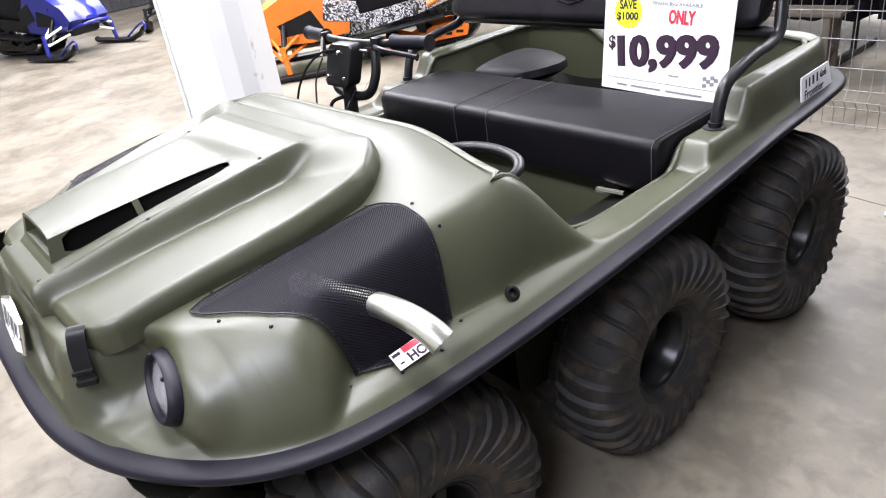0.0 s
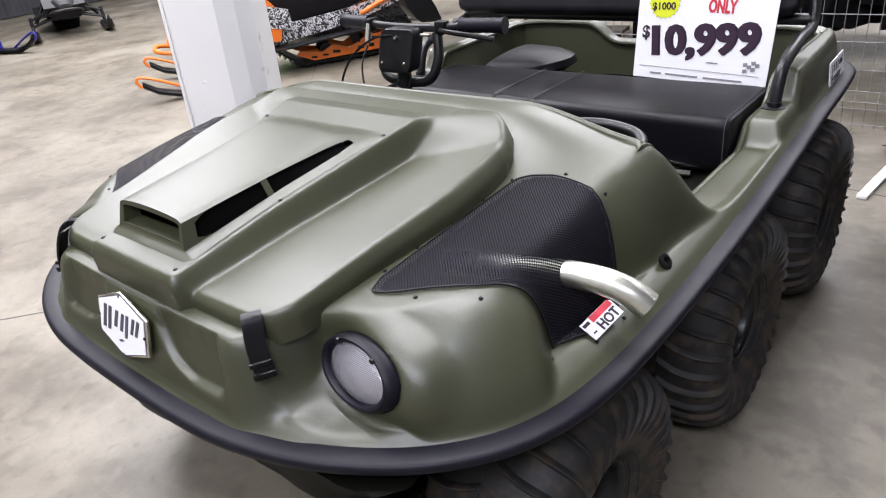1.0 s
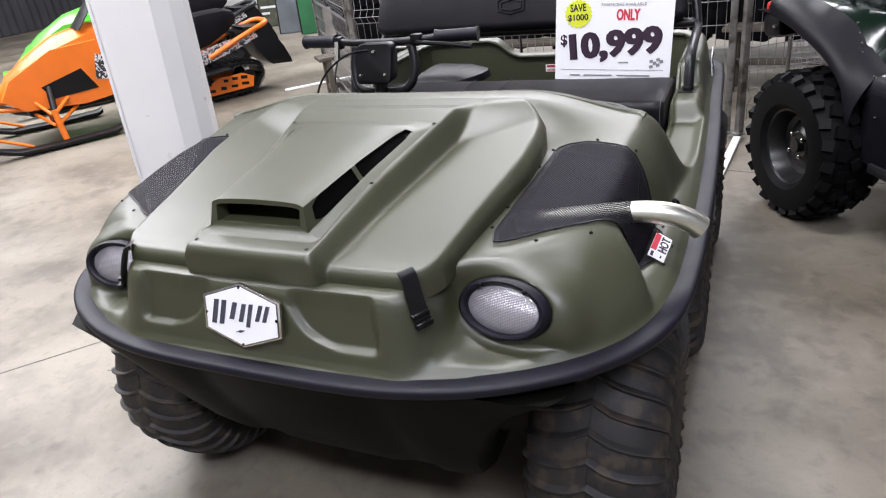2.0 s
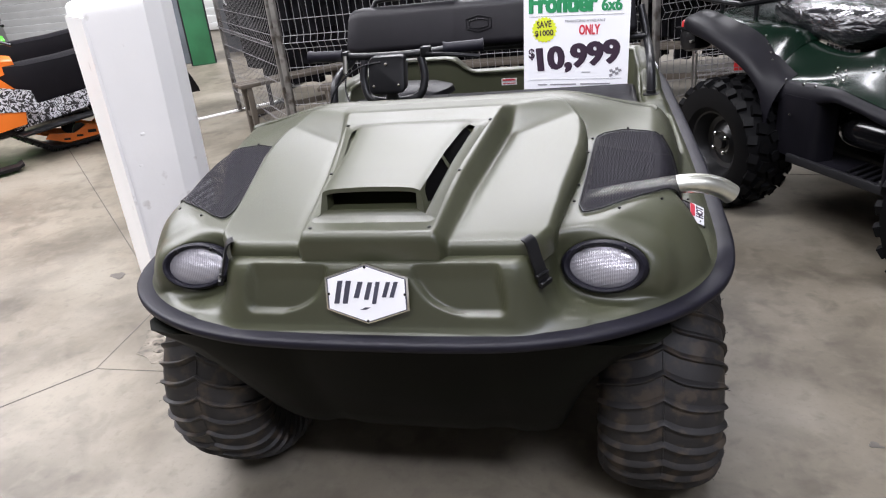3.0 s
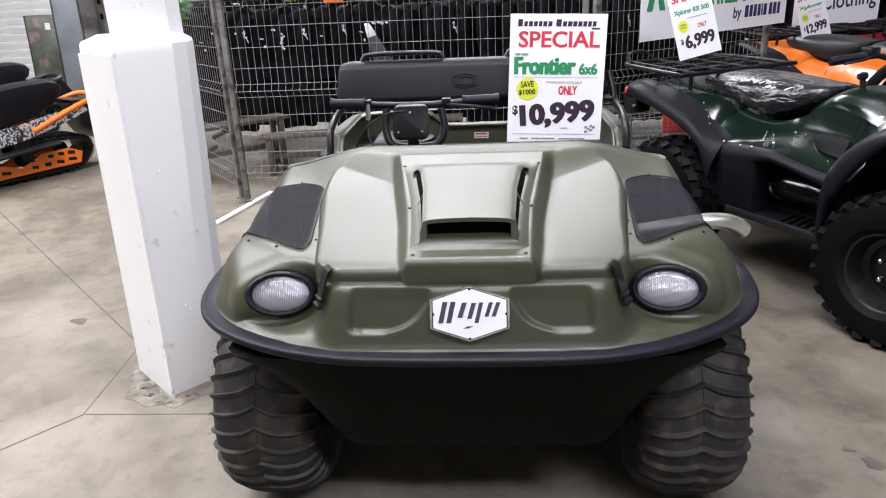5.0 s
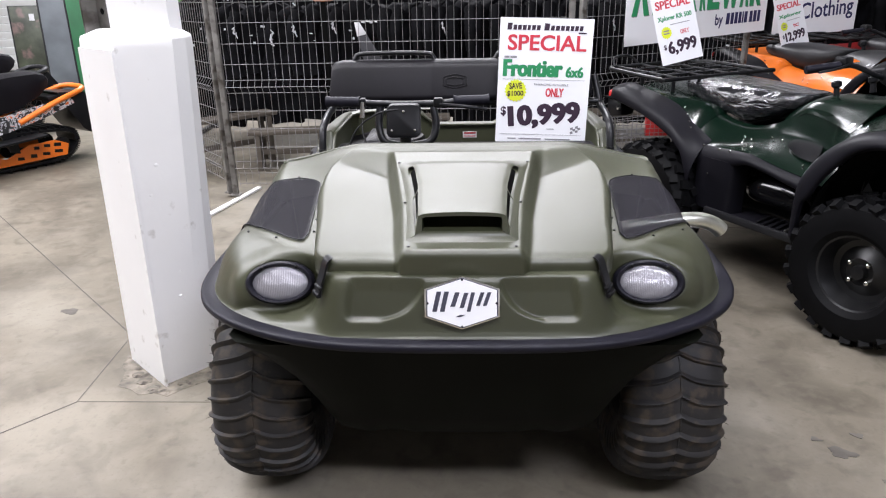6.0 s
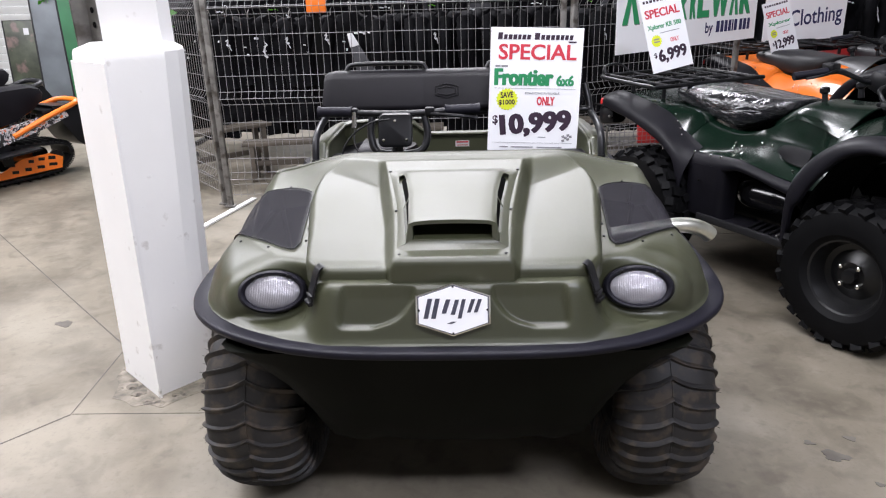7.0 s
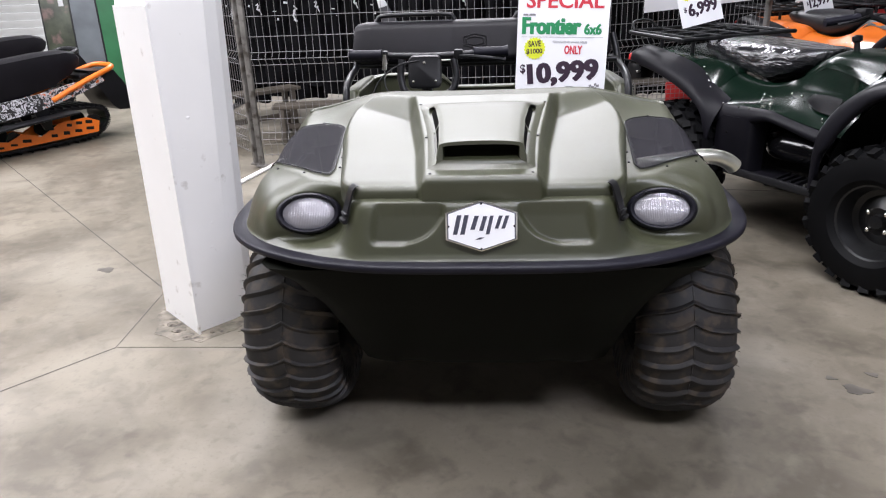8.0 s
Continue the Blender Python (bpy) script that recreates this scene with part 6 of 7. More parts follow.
    P("tunnel", over([(-0.30, [(0, 0.66), (0.16, 0.65), (0.21, 0.5), (0.22, 0.34)]), (0.4, [(0, 0.7), (0.18, 0.68), (0.23, 0.5), (0.24, 0.34)])]), BLACK)
    for k, (x0, x1) in enumerate(((-0.055, -0.018), (-0.010, 0.012), (0.018, 0.040), (0.046, 0.062))):
        P("side_badge", bars([(x0, x1, 0, 0.030 if k % 2 else 0.036, 1)], CLOTHW, pose(0.375, 0.43, 0.884, 28, 0, 90)), CLOTHW, "pale plain badge shape")
    for x, y in ((0.03, 0.07), (-0.27, 0.06)):
        P("control_knob", lathe([(0, 0.016), (0.045, 0.013), (0.055, 0.024), (0.075, 0.024), (0.082, 0.012), (0.083, 0.0004)], 14, "Z"), BLACK, "black control knob on the console", m=pose(x, y, 0.935, 10, 0, 0))
    seat = []
    for y, w, lo, hi in ((-0.745, 0.09, 0.90, 0.925), (-0.72, 0.15, 0.885, 0.945), (-0.66, 0.20, 0.865, 0.962), (-0.56, 0.215, 0.83, 0.968), (-0.41, 0.22, 0.778, 0.966), (-0.24, 0.215, 0.752, 0.958), (-0.10, 0.195, 0.792, 0.945), (-0.01, 0.155, 0.85, 0.945), (0.045, 0.09, 0.90, 0.945), (0.06, 0.04, 0.925, 0.945)):
        cz, h = (lo + hi) / 2, (hi - lo) / 2
        seat.append([(w * math.copysign(abs(math.cos(a)) ** 0.55, math.cos(a)), y - 0.075, cz + h * math.copysign(abs(math.sin(a)) ** 0.7, math.sin(a))) for a in np.linspace(0, 2 * math.pi, 28, endpoint=False)])
    P("seat", loft(seat), seat_mat, "black saddle")
    for nm, y0, y1, z0, z1, w in (("rear_rack", -1.24, -0.70, 0.985, 0.966, 0.42), ("front_rack", 0.52, 1.05, 1.01, 1.005, 0.40)):
        def at(x, y):
            return (x, y, z0 + (z1 - z0) * (y - y0) / (y1 - y0))

        rk = P(nm, tube(spline([at(-w + 0.06, y0 + 0.02), at(-w + 0.12, y0), at(w - 0.12, y0), at(w - 0.06, y0 + 0.02), at(w - 0.02, y0 + 0.10), at(w, y1 - 0.03), at(w - 0.03, y1), at(-w + 0.03, y1), at(-w, y1 - 0.03), at(-w + 0.02, y0 + 0.10)], 4, True), 0.0125, 8, True), BLACK, "black tubular luggage rack")
        for x in (-0.30, -0.10, 0.10, 0.30):
            part("rack_bar", tube([at(x, y0), at(x, y1)], 0.0085, 7), BLACK, rk, local=True)
        for f in (0.27, 0.52, 0.76):
            yy = y0 + (y1 - y0) * f
            part("rack_bar", tube([at(-w + 0.02, yy), at(w - 0.02, yy)], 0.0085, 7), BLACK, rk, local=True)
        for s in (1, -1):
            for yy in (y0 + 0.2, y1 - 0.08):
                part("rack_stay", tube([at(s * 0.27, yy), (s * 0.27, yy, z1 - 0.12)], 0.013, 7), STEELB, rk, local=True)
            part("rack_loop", tube(spline([at(s * (w - 0.10), y0), (s * (w - 0.13), y0 - 0.05, z0 + 0.05), (s * (w - 0.26), y0 - 0.06, z0 + 0.055), at(s * (w - 0.30), y0)], 4), 0.0085, 7), BLACK, rk, local=True)
    hb = P("handlebar", tube(spline([(-0.40, 0.16, 1.10), (-0.24, 0.24, 1.12), (-0.08, 0.30, 1.06), (0.08, 0.30, 1.06), (0.24, 0.24, 1.12), (0.40, 0.16, 1.10)], 5), 0.012, 9), STEELB, "black handlebar")
    for s in (1, -1):
        part("grip", tube([(s * 0.28, 0.225, 1.118), (s * 0.41, 0.155, 1.10)], 0.019, 10), RUB, hb, local=True)
        part("lever_clamp", box(pose(s * 0.25, 0.22, 1.13), 0.06, 0.06, 0.05, 0.01), BLACK, hb, local=True)
        part("lever", tube(spline([(s * 0.25, 0.25, 1.125), (s * 0.33, 0.255, 1.11), (s * 0.41, 0.22, 1.095)], 4), 0.006, 6), BLACK, hb, local=True)
    P("instrument_pod", box(pose(0, 0.34, 1.06, -25, 0, 0), 0.16, 0.12, 0.10, 0.03), BLACK)
    P("steering_stem", tube([(0, 0.40, 0.90), (0, 0.31, 1.06)], 0.03, 10), BLACK)
    P("front_bumper", tube(spline([(-0.3, 0.95, 0.45), (-0.28, 1.16, 0.55), (-0.2, 1.20, 0.72), (0.2, 1.20, 0.72), (0.28, 1.16, 0.55), (0.3, 0.95, 0.45)], 5), 0.016, 9), STEELB)
    P("chassis", merged(box(pose(0, 0.0, 0.36), 0.36, 1.6, 0.16, 0.03), box(pose(0, -0.65, 0.32), 0.5, 0.12, 0.12, 0.03), box(pose(0, 0.65, 0.32), 0.5, 0.10, 0.10, 0.03)), BLACK, "black chassis and axles")
    for s in (1, -1):
        for y in (-0.65, 0.65):
            mm = pose(s * 0.475, y, 0.318) @ Matrix.Rotation(radians(11 * y), 4, "X") @ Matrix.Rotation(0 if s > 0 else math.pi, 4, "Z")
            w = part("wheel", Q_HUB, RIM, t, "black wheel with a knobby tyre", m=mm, local=True)
            part("tyre", Q_TYRE, TYRE_Q, w, local=True)
            part("rim", Q_RIM, RIM, w, local=True)
            for k in range(4):
                a = radians(45 + 90 * k)
                part("wheel_nut", Q_NUT, CHROME, w, m=pose(0, 0.055 * math.cos(a), 0.055 * math.sin(a)), local=True)
    t.matrix_basis = m
    PLACE[t] = m.copy()
    return t


QX, QY, QR = 1.82, 2.092, -151.3
quad("quad_bike", GREENP, "dark green quad bike with a film-wrapped saddle and black racks", WRAP, pose(QX, QY, 0, 0, 0, QR), "quad bikes")
quad("quad_bike", ORANGEP, "orange and black quad bike with tubular racks", GREYP, pose(3.14, 4.34, 0, 0, 0, -156), "quad bikes", GREYP)
quad("quad_bike", REDP, "red and black quad bike", GREYP, pose(4.12, 4.66, 0, 0, 0, -155), "quad bikes", GREYP)


def tag_card(x, y, z, turn, lean, w, h, price, model):
    m = pose(x, y, z, 90 - 14, 0, turn) @ pose(0, 0, 0, 0, 0, lean)
    t = thing("price_card", (x, y, z), "white printed price card propped on a quad bike rack", "sign")
    part("card", prism([(-w / 2, 0), (w / 2, 0), (w / 2, h), (-w / 2, h)], m, 0.003), CARD, t)
    f = m @ pose(-w / 2, 0, 0.0035)
    part("lettering", lettered(price, 0.060, 0.045, w - 0.085, 0.088, INK, f, 2, 0.022, 0.006), INK, t, "dark price")
    part("lettering", lettered("$", 0.030, 0.085, 0.020, 0.036, INK, f, 0, 0.02), INK, t)
    part("starburst", prism([(0.066 + (0.038 if k % 2 else 0.032) * math.cos(math.pi * k / 14), 0.190 + (0.038 if k % 2 else 0.032) * math.sin(math.pi * k / 14)) for k in range(28)], f, 0.0008), YELLOW, t, "yellow starburst")
    for k in range(2):
        part("small_print", prism([(0.046, 0.180 + 0.016 * k), (0.086, 0.180 + 0.016 * k), (0.086, 0.188 + 0.016 * k), (0.046, 0.188 + 0.016 * k)], f @ pose(0, 0, 0.001), 0.0004), GREYINK, t)
    part("lettering", lettered("ONLY", 0.162, 0.165, 0.062, 0.027, REDINK, f, 0, 0.02), REDINK, t)
    part("lettering", lettered(model, 0.022, 0.252, w - 0.05, 0.038, GREENINK, f, 0, 0.018, 0.003), GREENINK, t)
    part("lettering", lettered("SPECIAL", 0.022, 0.330, w - 0.046, 0.052, REDINK, f, 0, 0.016, 0.003), REDINK, t)
    part("dealer_shapes", bars([(0.02, w - 0.02, h - 0.03, 0.016, 10)], INK, f), INK, t)
    part("small_print", bars([(0.10, w - 0.05, 0.232, 0.004, 1)], GREYINK, f), GREYINK, t)


tag_card(1.350, 2.98, 1.020, 17, 10, 0.29, 0.46, "6,999", "Xplorer KR 500")
tag_card(2.87, 4.85, 0.935, 20, 11, 0.30, 0.46, "12,999", "Xplorer")


def banner(p0, p1, z0, z1, tilt, headline):
    a, b = Vector((*p0, 0)), Vector((*p1, 0))
    d = (b - a).normalized()
    m = Matrix.Translation(a + Vector((0, 0, z0))) @ Matrix((d, Vector((0, 0, 1)), d.cross(Vector((0, 0, 1))))).transposed().to_4x4() @ pose(0, 0, 0, 0, 0, tilt)
    L, h = (b - a).length, z1 - z0
    t = thing("banner", tuple(a + Vector((0, 0, z0))), "white printed cloth banner hung on the wire fence", "banner")
    part("sheet", prism([(0, 0.0), (L, 0.0), (L, h), (0, h)], m, 0.004), CARD, t)
    f = m @ pose(0, 0, 0.0045)
    if headline:
        part("lettering", lettered(headline, 0.30, 0.09, L - 0.34, 0.20, BLUEINK, f, 3, 0.012), BLUEINK, t, "dark heading")
        return
    for k, (x, w) in enumerate(((0.05, 0.17), (0.25, 0.13), (0.41, 0.13), (0.57, 0.13), (0.73, 0.06), (0.81, 0.13), (0.96, 0.19), (1.17, 0.10), (1.285, 0.13))):
        lo, hi = 0.20, 0.42
        if k in (0, 7):
            q = [(x, lo), (x + 0.3 * w, lo), (x + 0.5 * w, hi - 0.06), (x + 0.7 * w, lo), (x + w, lo), (x + 0.62 * w, hi), (x + 0.38 * w, hi)]
        elif k in (2, 5):
            q = [(x + w, lo), (x + w, lo + 0.05), (x + 0.4 * w, lo + 0.05), (x + 0.4 * w, hi - 0.05), (x + w, hi - 0.05), (x + w, hi), (x, hi), (x, lo)]
        elif k == 6:
            q = [(x + 0.2 * w, lo), (x + 0.36 * w, lo), (x + 0.5 * w, hi - 0.08), (x + 0.64 * w, lo), (x + 0.8 * w, lo), (x + w, hi), (x + 0.8 * w, hi), (x + 0.7 * w, lo + 0.10), (x + 0.5 * w, hi), (x + 0.3 * w, lo + 0.10), (x + 0.2 * w, hi), (x, hi)]
        else:
            q = [(x, lo), (x + 0.35 * w, lo), (x + 0.35 * w, lo + 0.08), (x + 0.7 * w, lo), (x + w, lo), (x + 0.7 * w, lo + 0.10), (x + w, hi - 0.05), (x + 0.8 * w, hi), (x, hi)]
        if x + w < L:
            part("headline_edge", prism([(px + 0.006, py - 0.006) for px, py in q], f, 0.0006), GREYINK, t)
            part("headline_shape", prism(q, f @ pose(0, 0, 0.0008), 0.001), GREENINK, t, "large dark green plain shape")
    part("lettering", lettered("by", L * 0.61, 0.055, 0.085, 0.105, BLUEINK, f, 0, 0.02), BLUEINK, t)
    for k, (x, w) in enumerate(((0.690, 0.030), (0.724, 0.026), (0.754, 0.026), (0.784, 0.024), (0.812, 0.012), (0.828, 0.026), (0.868, 0.026), (0.898, 0.028), (0.930, 0.024))):
        part("maker_shape", prism([(L * x, 0.078), (L * (x + w * 0.9), 0.078), (L * (x + w * 0.9), 0.162), (L * (x + 0.1 * w), 0.162)], f, 0.001), BLUEINK, t, "dark plain block of the maker's name")


BLUEINK = material("navy_ink", (0.02, 0.02, 0.09), 0.6, 0, 0.05, 20, 100, 0.0)
banner((1.12, 3.64), (2.40, 4.42), 1.055, 1.66, 1.8, "")
banner((2.95, 5.58), (3.86, 5.85), 0.97, 1.55, 1.5, "Clothing")


def wire_basket():
    """A shopping basket on the floor behind the fence, red panel and wire sides, with coiled rubber track below."""
    t = thing("wire_basket", (1.25, 3.32, 0), "galvanised wire basket trolley with a red plastic panel", "basket")
    bm = bmesh.new()
    x0, x1, y0, y1 = 1.01, 1.49, 3.23, 3.39
    for k in range(9):
        z = 0.36 + 0.03 * k
        add_tube(bm, [(x0, y0, z), (x1, y0, z + 0.02), (x1, y1, z + 0.02), (x0, y1, z)], 0.002, 5, True)
    for k in range(17):
        x = x0 + (x1 - x0) * k / 16
        add_tube(bm, [(x, y0, 0.36), (x, y0, 0.61)], 0.0018, 5)
    tagged(part("wire_sides", bm, ZINC, t, "thin galvanised wires"), kind="stuff")
    part("red_panel", box(pose(1.35, 3.31, 0.55, -8, 0, 0), 0.23, 0.02, 0.13, 0.006), REDP, t, "red plastic panel")
    for x, y in ((x0, y0), (x1, y0), (x0, y1), (x1, y1)):
        part("leg", tube([(x, y, 0.02), (x, y, 0.62)], 0.007, 7), STEEL, t)


wire_basket()


# ---- snowmobiles ----
def sled(m, hood_mat, side_mat, track_mat, label, rear_mat, arm_mat=None):
    t = thing("snowmobile", (0, 0, 0), label, "snowmobile", "snowmobiles")

    def P(nm, bm, mat, lab="", **k):
        return part(nm, bm, mat, t, lab, local=True, **k)

    # track belt with lugs
    loop = spline([(0, 0.30, 0.36), (0, 0.0, 0.10), (0, -0.2, 0.045), (0, -1.0, 0.045), (0, -1.22, 0.12), (0, -1.27, 0.22), (0, -1.18, 0.32), (0, -0.6, 0.36), (0, 0.1, 0.42)], 8, True)
    sec_ = [(-0.19, -0.012), (0.19, -0.012), (0.19, 0.012), (-0.19, 0.012)]
    bm = tube(loop, 0, closed=True, section=sec_)
    for i in range(0, len(loop), 1):
        a, b = loop[i], loop[(i + 1) % len(loop)]
        d = (b - a).normalized()
        n = Vector((1, 0, 0)).cross(d)
        c = a - n * 0.0
        out = (c - Vector((0, -0.5, 0.22)))
        n = n if n.dot(out) > 0 else -n
        mm = Matrix.Translation(c + n * 0.022) @ Matrix((Vector((1, 0, 0)), d, n)).transposed().to_4x4()
        add_box(bm, mm, 0.36, 0.012, 0.032)
    P("track_belt", bm, BLACK, "black lugged rubber track")
    for s in (1, -1):
        P("slide_rail", loft([[(s * x, y, z) for y, z in ((-1.14, 0.085), (-0.2, 0.07), (-0.02, 0.15), (-0.06, 0.19), (-0.28, 0.145), (-0.42, 0.20), (-0.58, 0.14), (-0.78, 0.235), (-1.05, 0.245), (-1.17, 0.19))] for x in (0.195, 0.212)]), track_mat, "coloured suspension rail")
        for y in (-1.13, -0.75, -0.35):
            P("bogie_wheel", lathe([(-0.015, 0.02), (-0.015, 0.07), (0.015, 0.07), (0.015, 0.02)], 20, "X", True), BLACK, m=pose(s * 0.165, y, 0.15 if y > -1.1 else 0.19))
        for y, z, w, h in ((-1.06, 0.20, 0.07, 0.035), (-0.96, 0.205, 0.06, 0.03), (-0.86, 0.20, 0.05, 0.03), (-1.06, 0.135, 0.08, 0.03), (-0.94, 0.13, 0.07, 0.03), (-0.82, 0.13, 0.06, 0.035), (-0.70, 0.125, 0.06, 0.03), (-0.44, 0.125, 0.08, 0.03), (-0.32, 0.11, 0.06, 0.02), (-0.20, 0.105, 0.06, 0.02)):
            P("rail_opening", box(pose(s * 0.2115, y, z, 8, 0, 0), 0.005, w, h, 0.002), BLACK)
        P("tunnel_side", loft([[(s * x, y, z) for y, z in ((-0.62, 0.535), (-0.62, 0.385), (0.2, 0.29), (0.25, 0.46))] for x in (0.215, 0.235)]), side_mat, "printed side panel")
        P("tunnel_side", loft([[(s * x, y, z) for y, z in ((-1.28, 0.625), (-1.30, 0.575), (-1.05, 0.49), (-0.625, 0.386), (-0.625, 0.536), (-1.0, 0.60))] for x in (0.215, 0.234)]), rear_mat, "printed rear side panel")
        P("drop_bracket", loft([[(s * x, y, z) for y, z in ((-0.70, 0.40), (-0.56, 0.38), (-0.62, 0.20), (-0.70, 0.18))] for x in (0.20, 0.23)]), BLACK)
        P("running_board", box(pose(s * 0.33, -0.35, 0.30, -4, 0, 0), 0.20, 1.1, 0.02, 0.005), BLACK)
        P("rear_rail", tube(spline([(s * 0.23, -0.75, 0.46), (s * 0.235, -1.1, 0.60), (s * 0.22, -1.38, 0.69), (s * 0.12, -1.45, 0.71), (0, -1.46, 0.71)], 5), 0.026, 9), track_mat, "coloured tubular rear rail")
        # front suspension and ski
        for z0, z1 in ((0.30, 0.20), (0.44, 0.30)):
            P("suspension_arm", tube([(s * 0.18, 0.55, z0), (s * 0.50, 0.80, z1)], 0.016, 8), arm_mat or track_mat)
            P("suspension_arm", tube([(s * 0.18, 0.95, z0), (s * 0.50, 0.82, z1)], 0.016, 8), arm_mat or track_mat)
        P("shock", tube([(s * 0.22, 0.75, 0.58), (s * 0.46, 0.80, 0.24)], 0.03, 10), BLACK)
        P("spindle", tube([(s * 0.51, 0.80, 0.34), (s * 0.53, 0.78, 0.07)], 0.028, 10), hood_mat)
        ski = []
        for y, z, w in ((0.30, 0.05, 0.05), (0.35, 0.03, 0.065), (0.8, 0.022, 0.07), (1.15, 0.03, 0.065), (1.36, 0.09, 0.055), (1.48, 0.17, 0.035)):
            ski.append([(s * 0.53 + w, y, z + 0.025), (s * 0.53 + w, y, z), (s * 0.53 + 0.015, y, z - 0.018), (s * 0.53 - 0.015, y, z - 0.018), (s * 0.53 - w, y, z), (s * 0.53 - w, y, z + 0.025), (s * 0.53 - 0.02, y, z + 0.045), (s * 0.53 + 0.02, y, z + 0.045)])
        sk = P("ski", loft(ski), BLACK, "black ski with a coloured hoop")
        part("ski_hoop", tube(spline([(s * 0.53, 1.05, 0.07), (s * 0.53, 1.30, 0.19), (s * 0.53, 1.48, 0.255), (s * 0.53, 1.53, 0.22), (s * 0.53, 1.49, 0.16)], 6), 0.014, 8), hood_mat, sk, local=True)
        P("nose_panel", loft([[(s * x, y, z) for y, z in ((0.10, 0.34), (0.5, 0.30), (1.0, 0.34), (1.16, 0.46), (1.05, 0.62), (0.65, 0.82), (0.25, 0.84), (0.05, 0.60))] for x in (0.10, 0.26, 0.29)]), hood_mat, "coloured side panel")
        P("panel_vent", loft([[(s * x, y, z) for y, z in ((0.35, 0.42), (0.75, 0.40), (0.82, 0.52), (0.45, 0.62))] for x in (0.28, 0.296)]), BLACK)
        P("print_panel", loft([[(s * x, y, z) for y, z in ((-0.05, 0.42), (0.35, 0.50), (0.30, 0.72), (-0.02, 0.62))] for x in (0.25, 0.298)]), side_mat)
    hood = []
    for y, w, z0, z1 in ((0.0, 0.12, 0.80, 0.92), (0.25, 0.22, 0.76, 0.98), (0.6, 0.27, 0.66, 0.90), (0.9, 0.25, 0.54, 0.74), (1.1, 0.19, 0.46, 0.58), (1.2, 0.08, 0.44, 0.49)):
        hood.append([(w, y, z0), (w * 0.9, y, (z0 + 2 * z1) / 3), (w * 0.45, y, z1), (-w * 0.45, y, z1), (-w * 0.9, y, (z0 + 2 * z1) / 3), (-w, y, z0)])
    P("hood", loft(hood), hood_mat, "pointed coloured hood")
    P("engine_bay", box(pose(0, 0.55, 0.45), 0.46, 0.9, 0.4, 0.06), BLACK)
    P("windscreen", loft([[(x, y - 0.25 * (x * x) * 4, z) for x in np.linspace(-0.22, 0.22, 9)] + [(x, y - 0.25 * (x * x) * 4 - 0.008, z) for x in np.linspace(0.22, -0.22, 9)] for y, z in ((0.40, 0.94), (0.26, 1.10), (0.20, 1.16))]), BLACK, "dark low windscreen")
    P("front_bumper", tube(spline([(-0.24, 0.95, 0.34), (-0.2, 1.28, 0.40), (0, 1.33, 0.42), (0.2, 1.28, 0.40), (0.24, 0.95, 0.34)], 6), 0.02, 9), hood_mat)
    st = []
    for y, w, z0, z1 in ((-1.16, 0.10, 0.80, 0.83), (-1.12, 0.16, 0.755, 0.875), (-1.02, 0.185, 0.68, 0.90), (-0.8, 0.20, 0.58, 0.895), (-0.4, 0.20, 0.50, 0.86), (-0.05, 0.20, 0.48, 0.85), (0.12, 0.18, 0.54, 0.87), (0.25, 0.12, 0.66, 0.90)):
        st.append([(w * 0.9, y, z0), (w, y, (z0 + z1) / 2), (w * 0.85, y, z1 - 0.02), (w * 0.4, y, z1), (-w * 0.4, y, z1), (-w * 0.85, y, z1 - 0.02), (-w, y, (z0 + z1) / 2), (-w * 0.9, y, z0)])
    P("seat", loft(st), VINYL, "black vinyl seat")
    P("tail_box", box(pose(0, -1.22, 0.645, -6, 0, 0), 0.36, 0.28, 0.05, 0.015), BLACK)
    flap = []
    for y0, y1, z, w in ((-1.17, -1.43, 0.67, 0.20), (-1.20, -1.49, 0.56, 0.225), (-1.27, -1.56, 0.43, 0.24), (-1.34, -1.61, 0.30, 0.24), (-1.40, -1.62, 0.25, 0.23)):
        flap.append([(-w, y0, z + 0.02), (-w * 1.02, y1, z), (w * 1.02, y1, z), (w, y0, z + 0.02)])
    P("snow_flap", loft(flap), BLACK, "black rubber snow flap with turned-in sides")
    P("handlebar", tube(spline([(-0.36, 0.02, 1.03), (-0.2, 0.1, 1.07), (0, 0.14, 1.05), (0.2, 0.1, 1.07), (0.36, 0.02, 1.03)], 5), 0.014, 9), STEELB)
    P("mountain_strap", tube(spline([(-0.07, 0.14, 1.06), (-0.07, 0.18, 1.16), (0.07, 0.18, 1.16), (0.07, 0.14, 1.06)], 5), 0.012, 8), BLACK)
    t.matrix_basis = m
    PLACE[t] = m.copy()
    return t


sled(pose(-4.48, 3.91, 0, 0, 0, 147) @ Matrix.Scale(0.93, 4), ORANGEP, CAMO, ORANGEP, "orange and black snowmobile with white splash graphics", CAMO_O)
sled(pose(-5.66, 5.13, 0, 0, 0, 145) @ Matrix.Scale(1.0, 4), LIMEP, CAMO, GREYP, "lime green and black snowmobile", CAMO)
sled(pose(-10.95, 2.46, 0, 0, 0, -73) @ Matrix.Scale(1.08, 4), BLUEP, BLACK, GREYP, "blue and black parked snowmobile with white front arms", BLACK, PAINT)
sled(pose(-11.45, 4.74, 0, 0, 0, -110) @ Matrix.Scale(1.0, 4), GREYP, BLACK, GREYP, "dark grey and black parked snowmobile", BLACK)


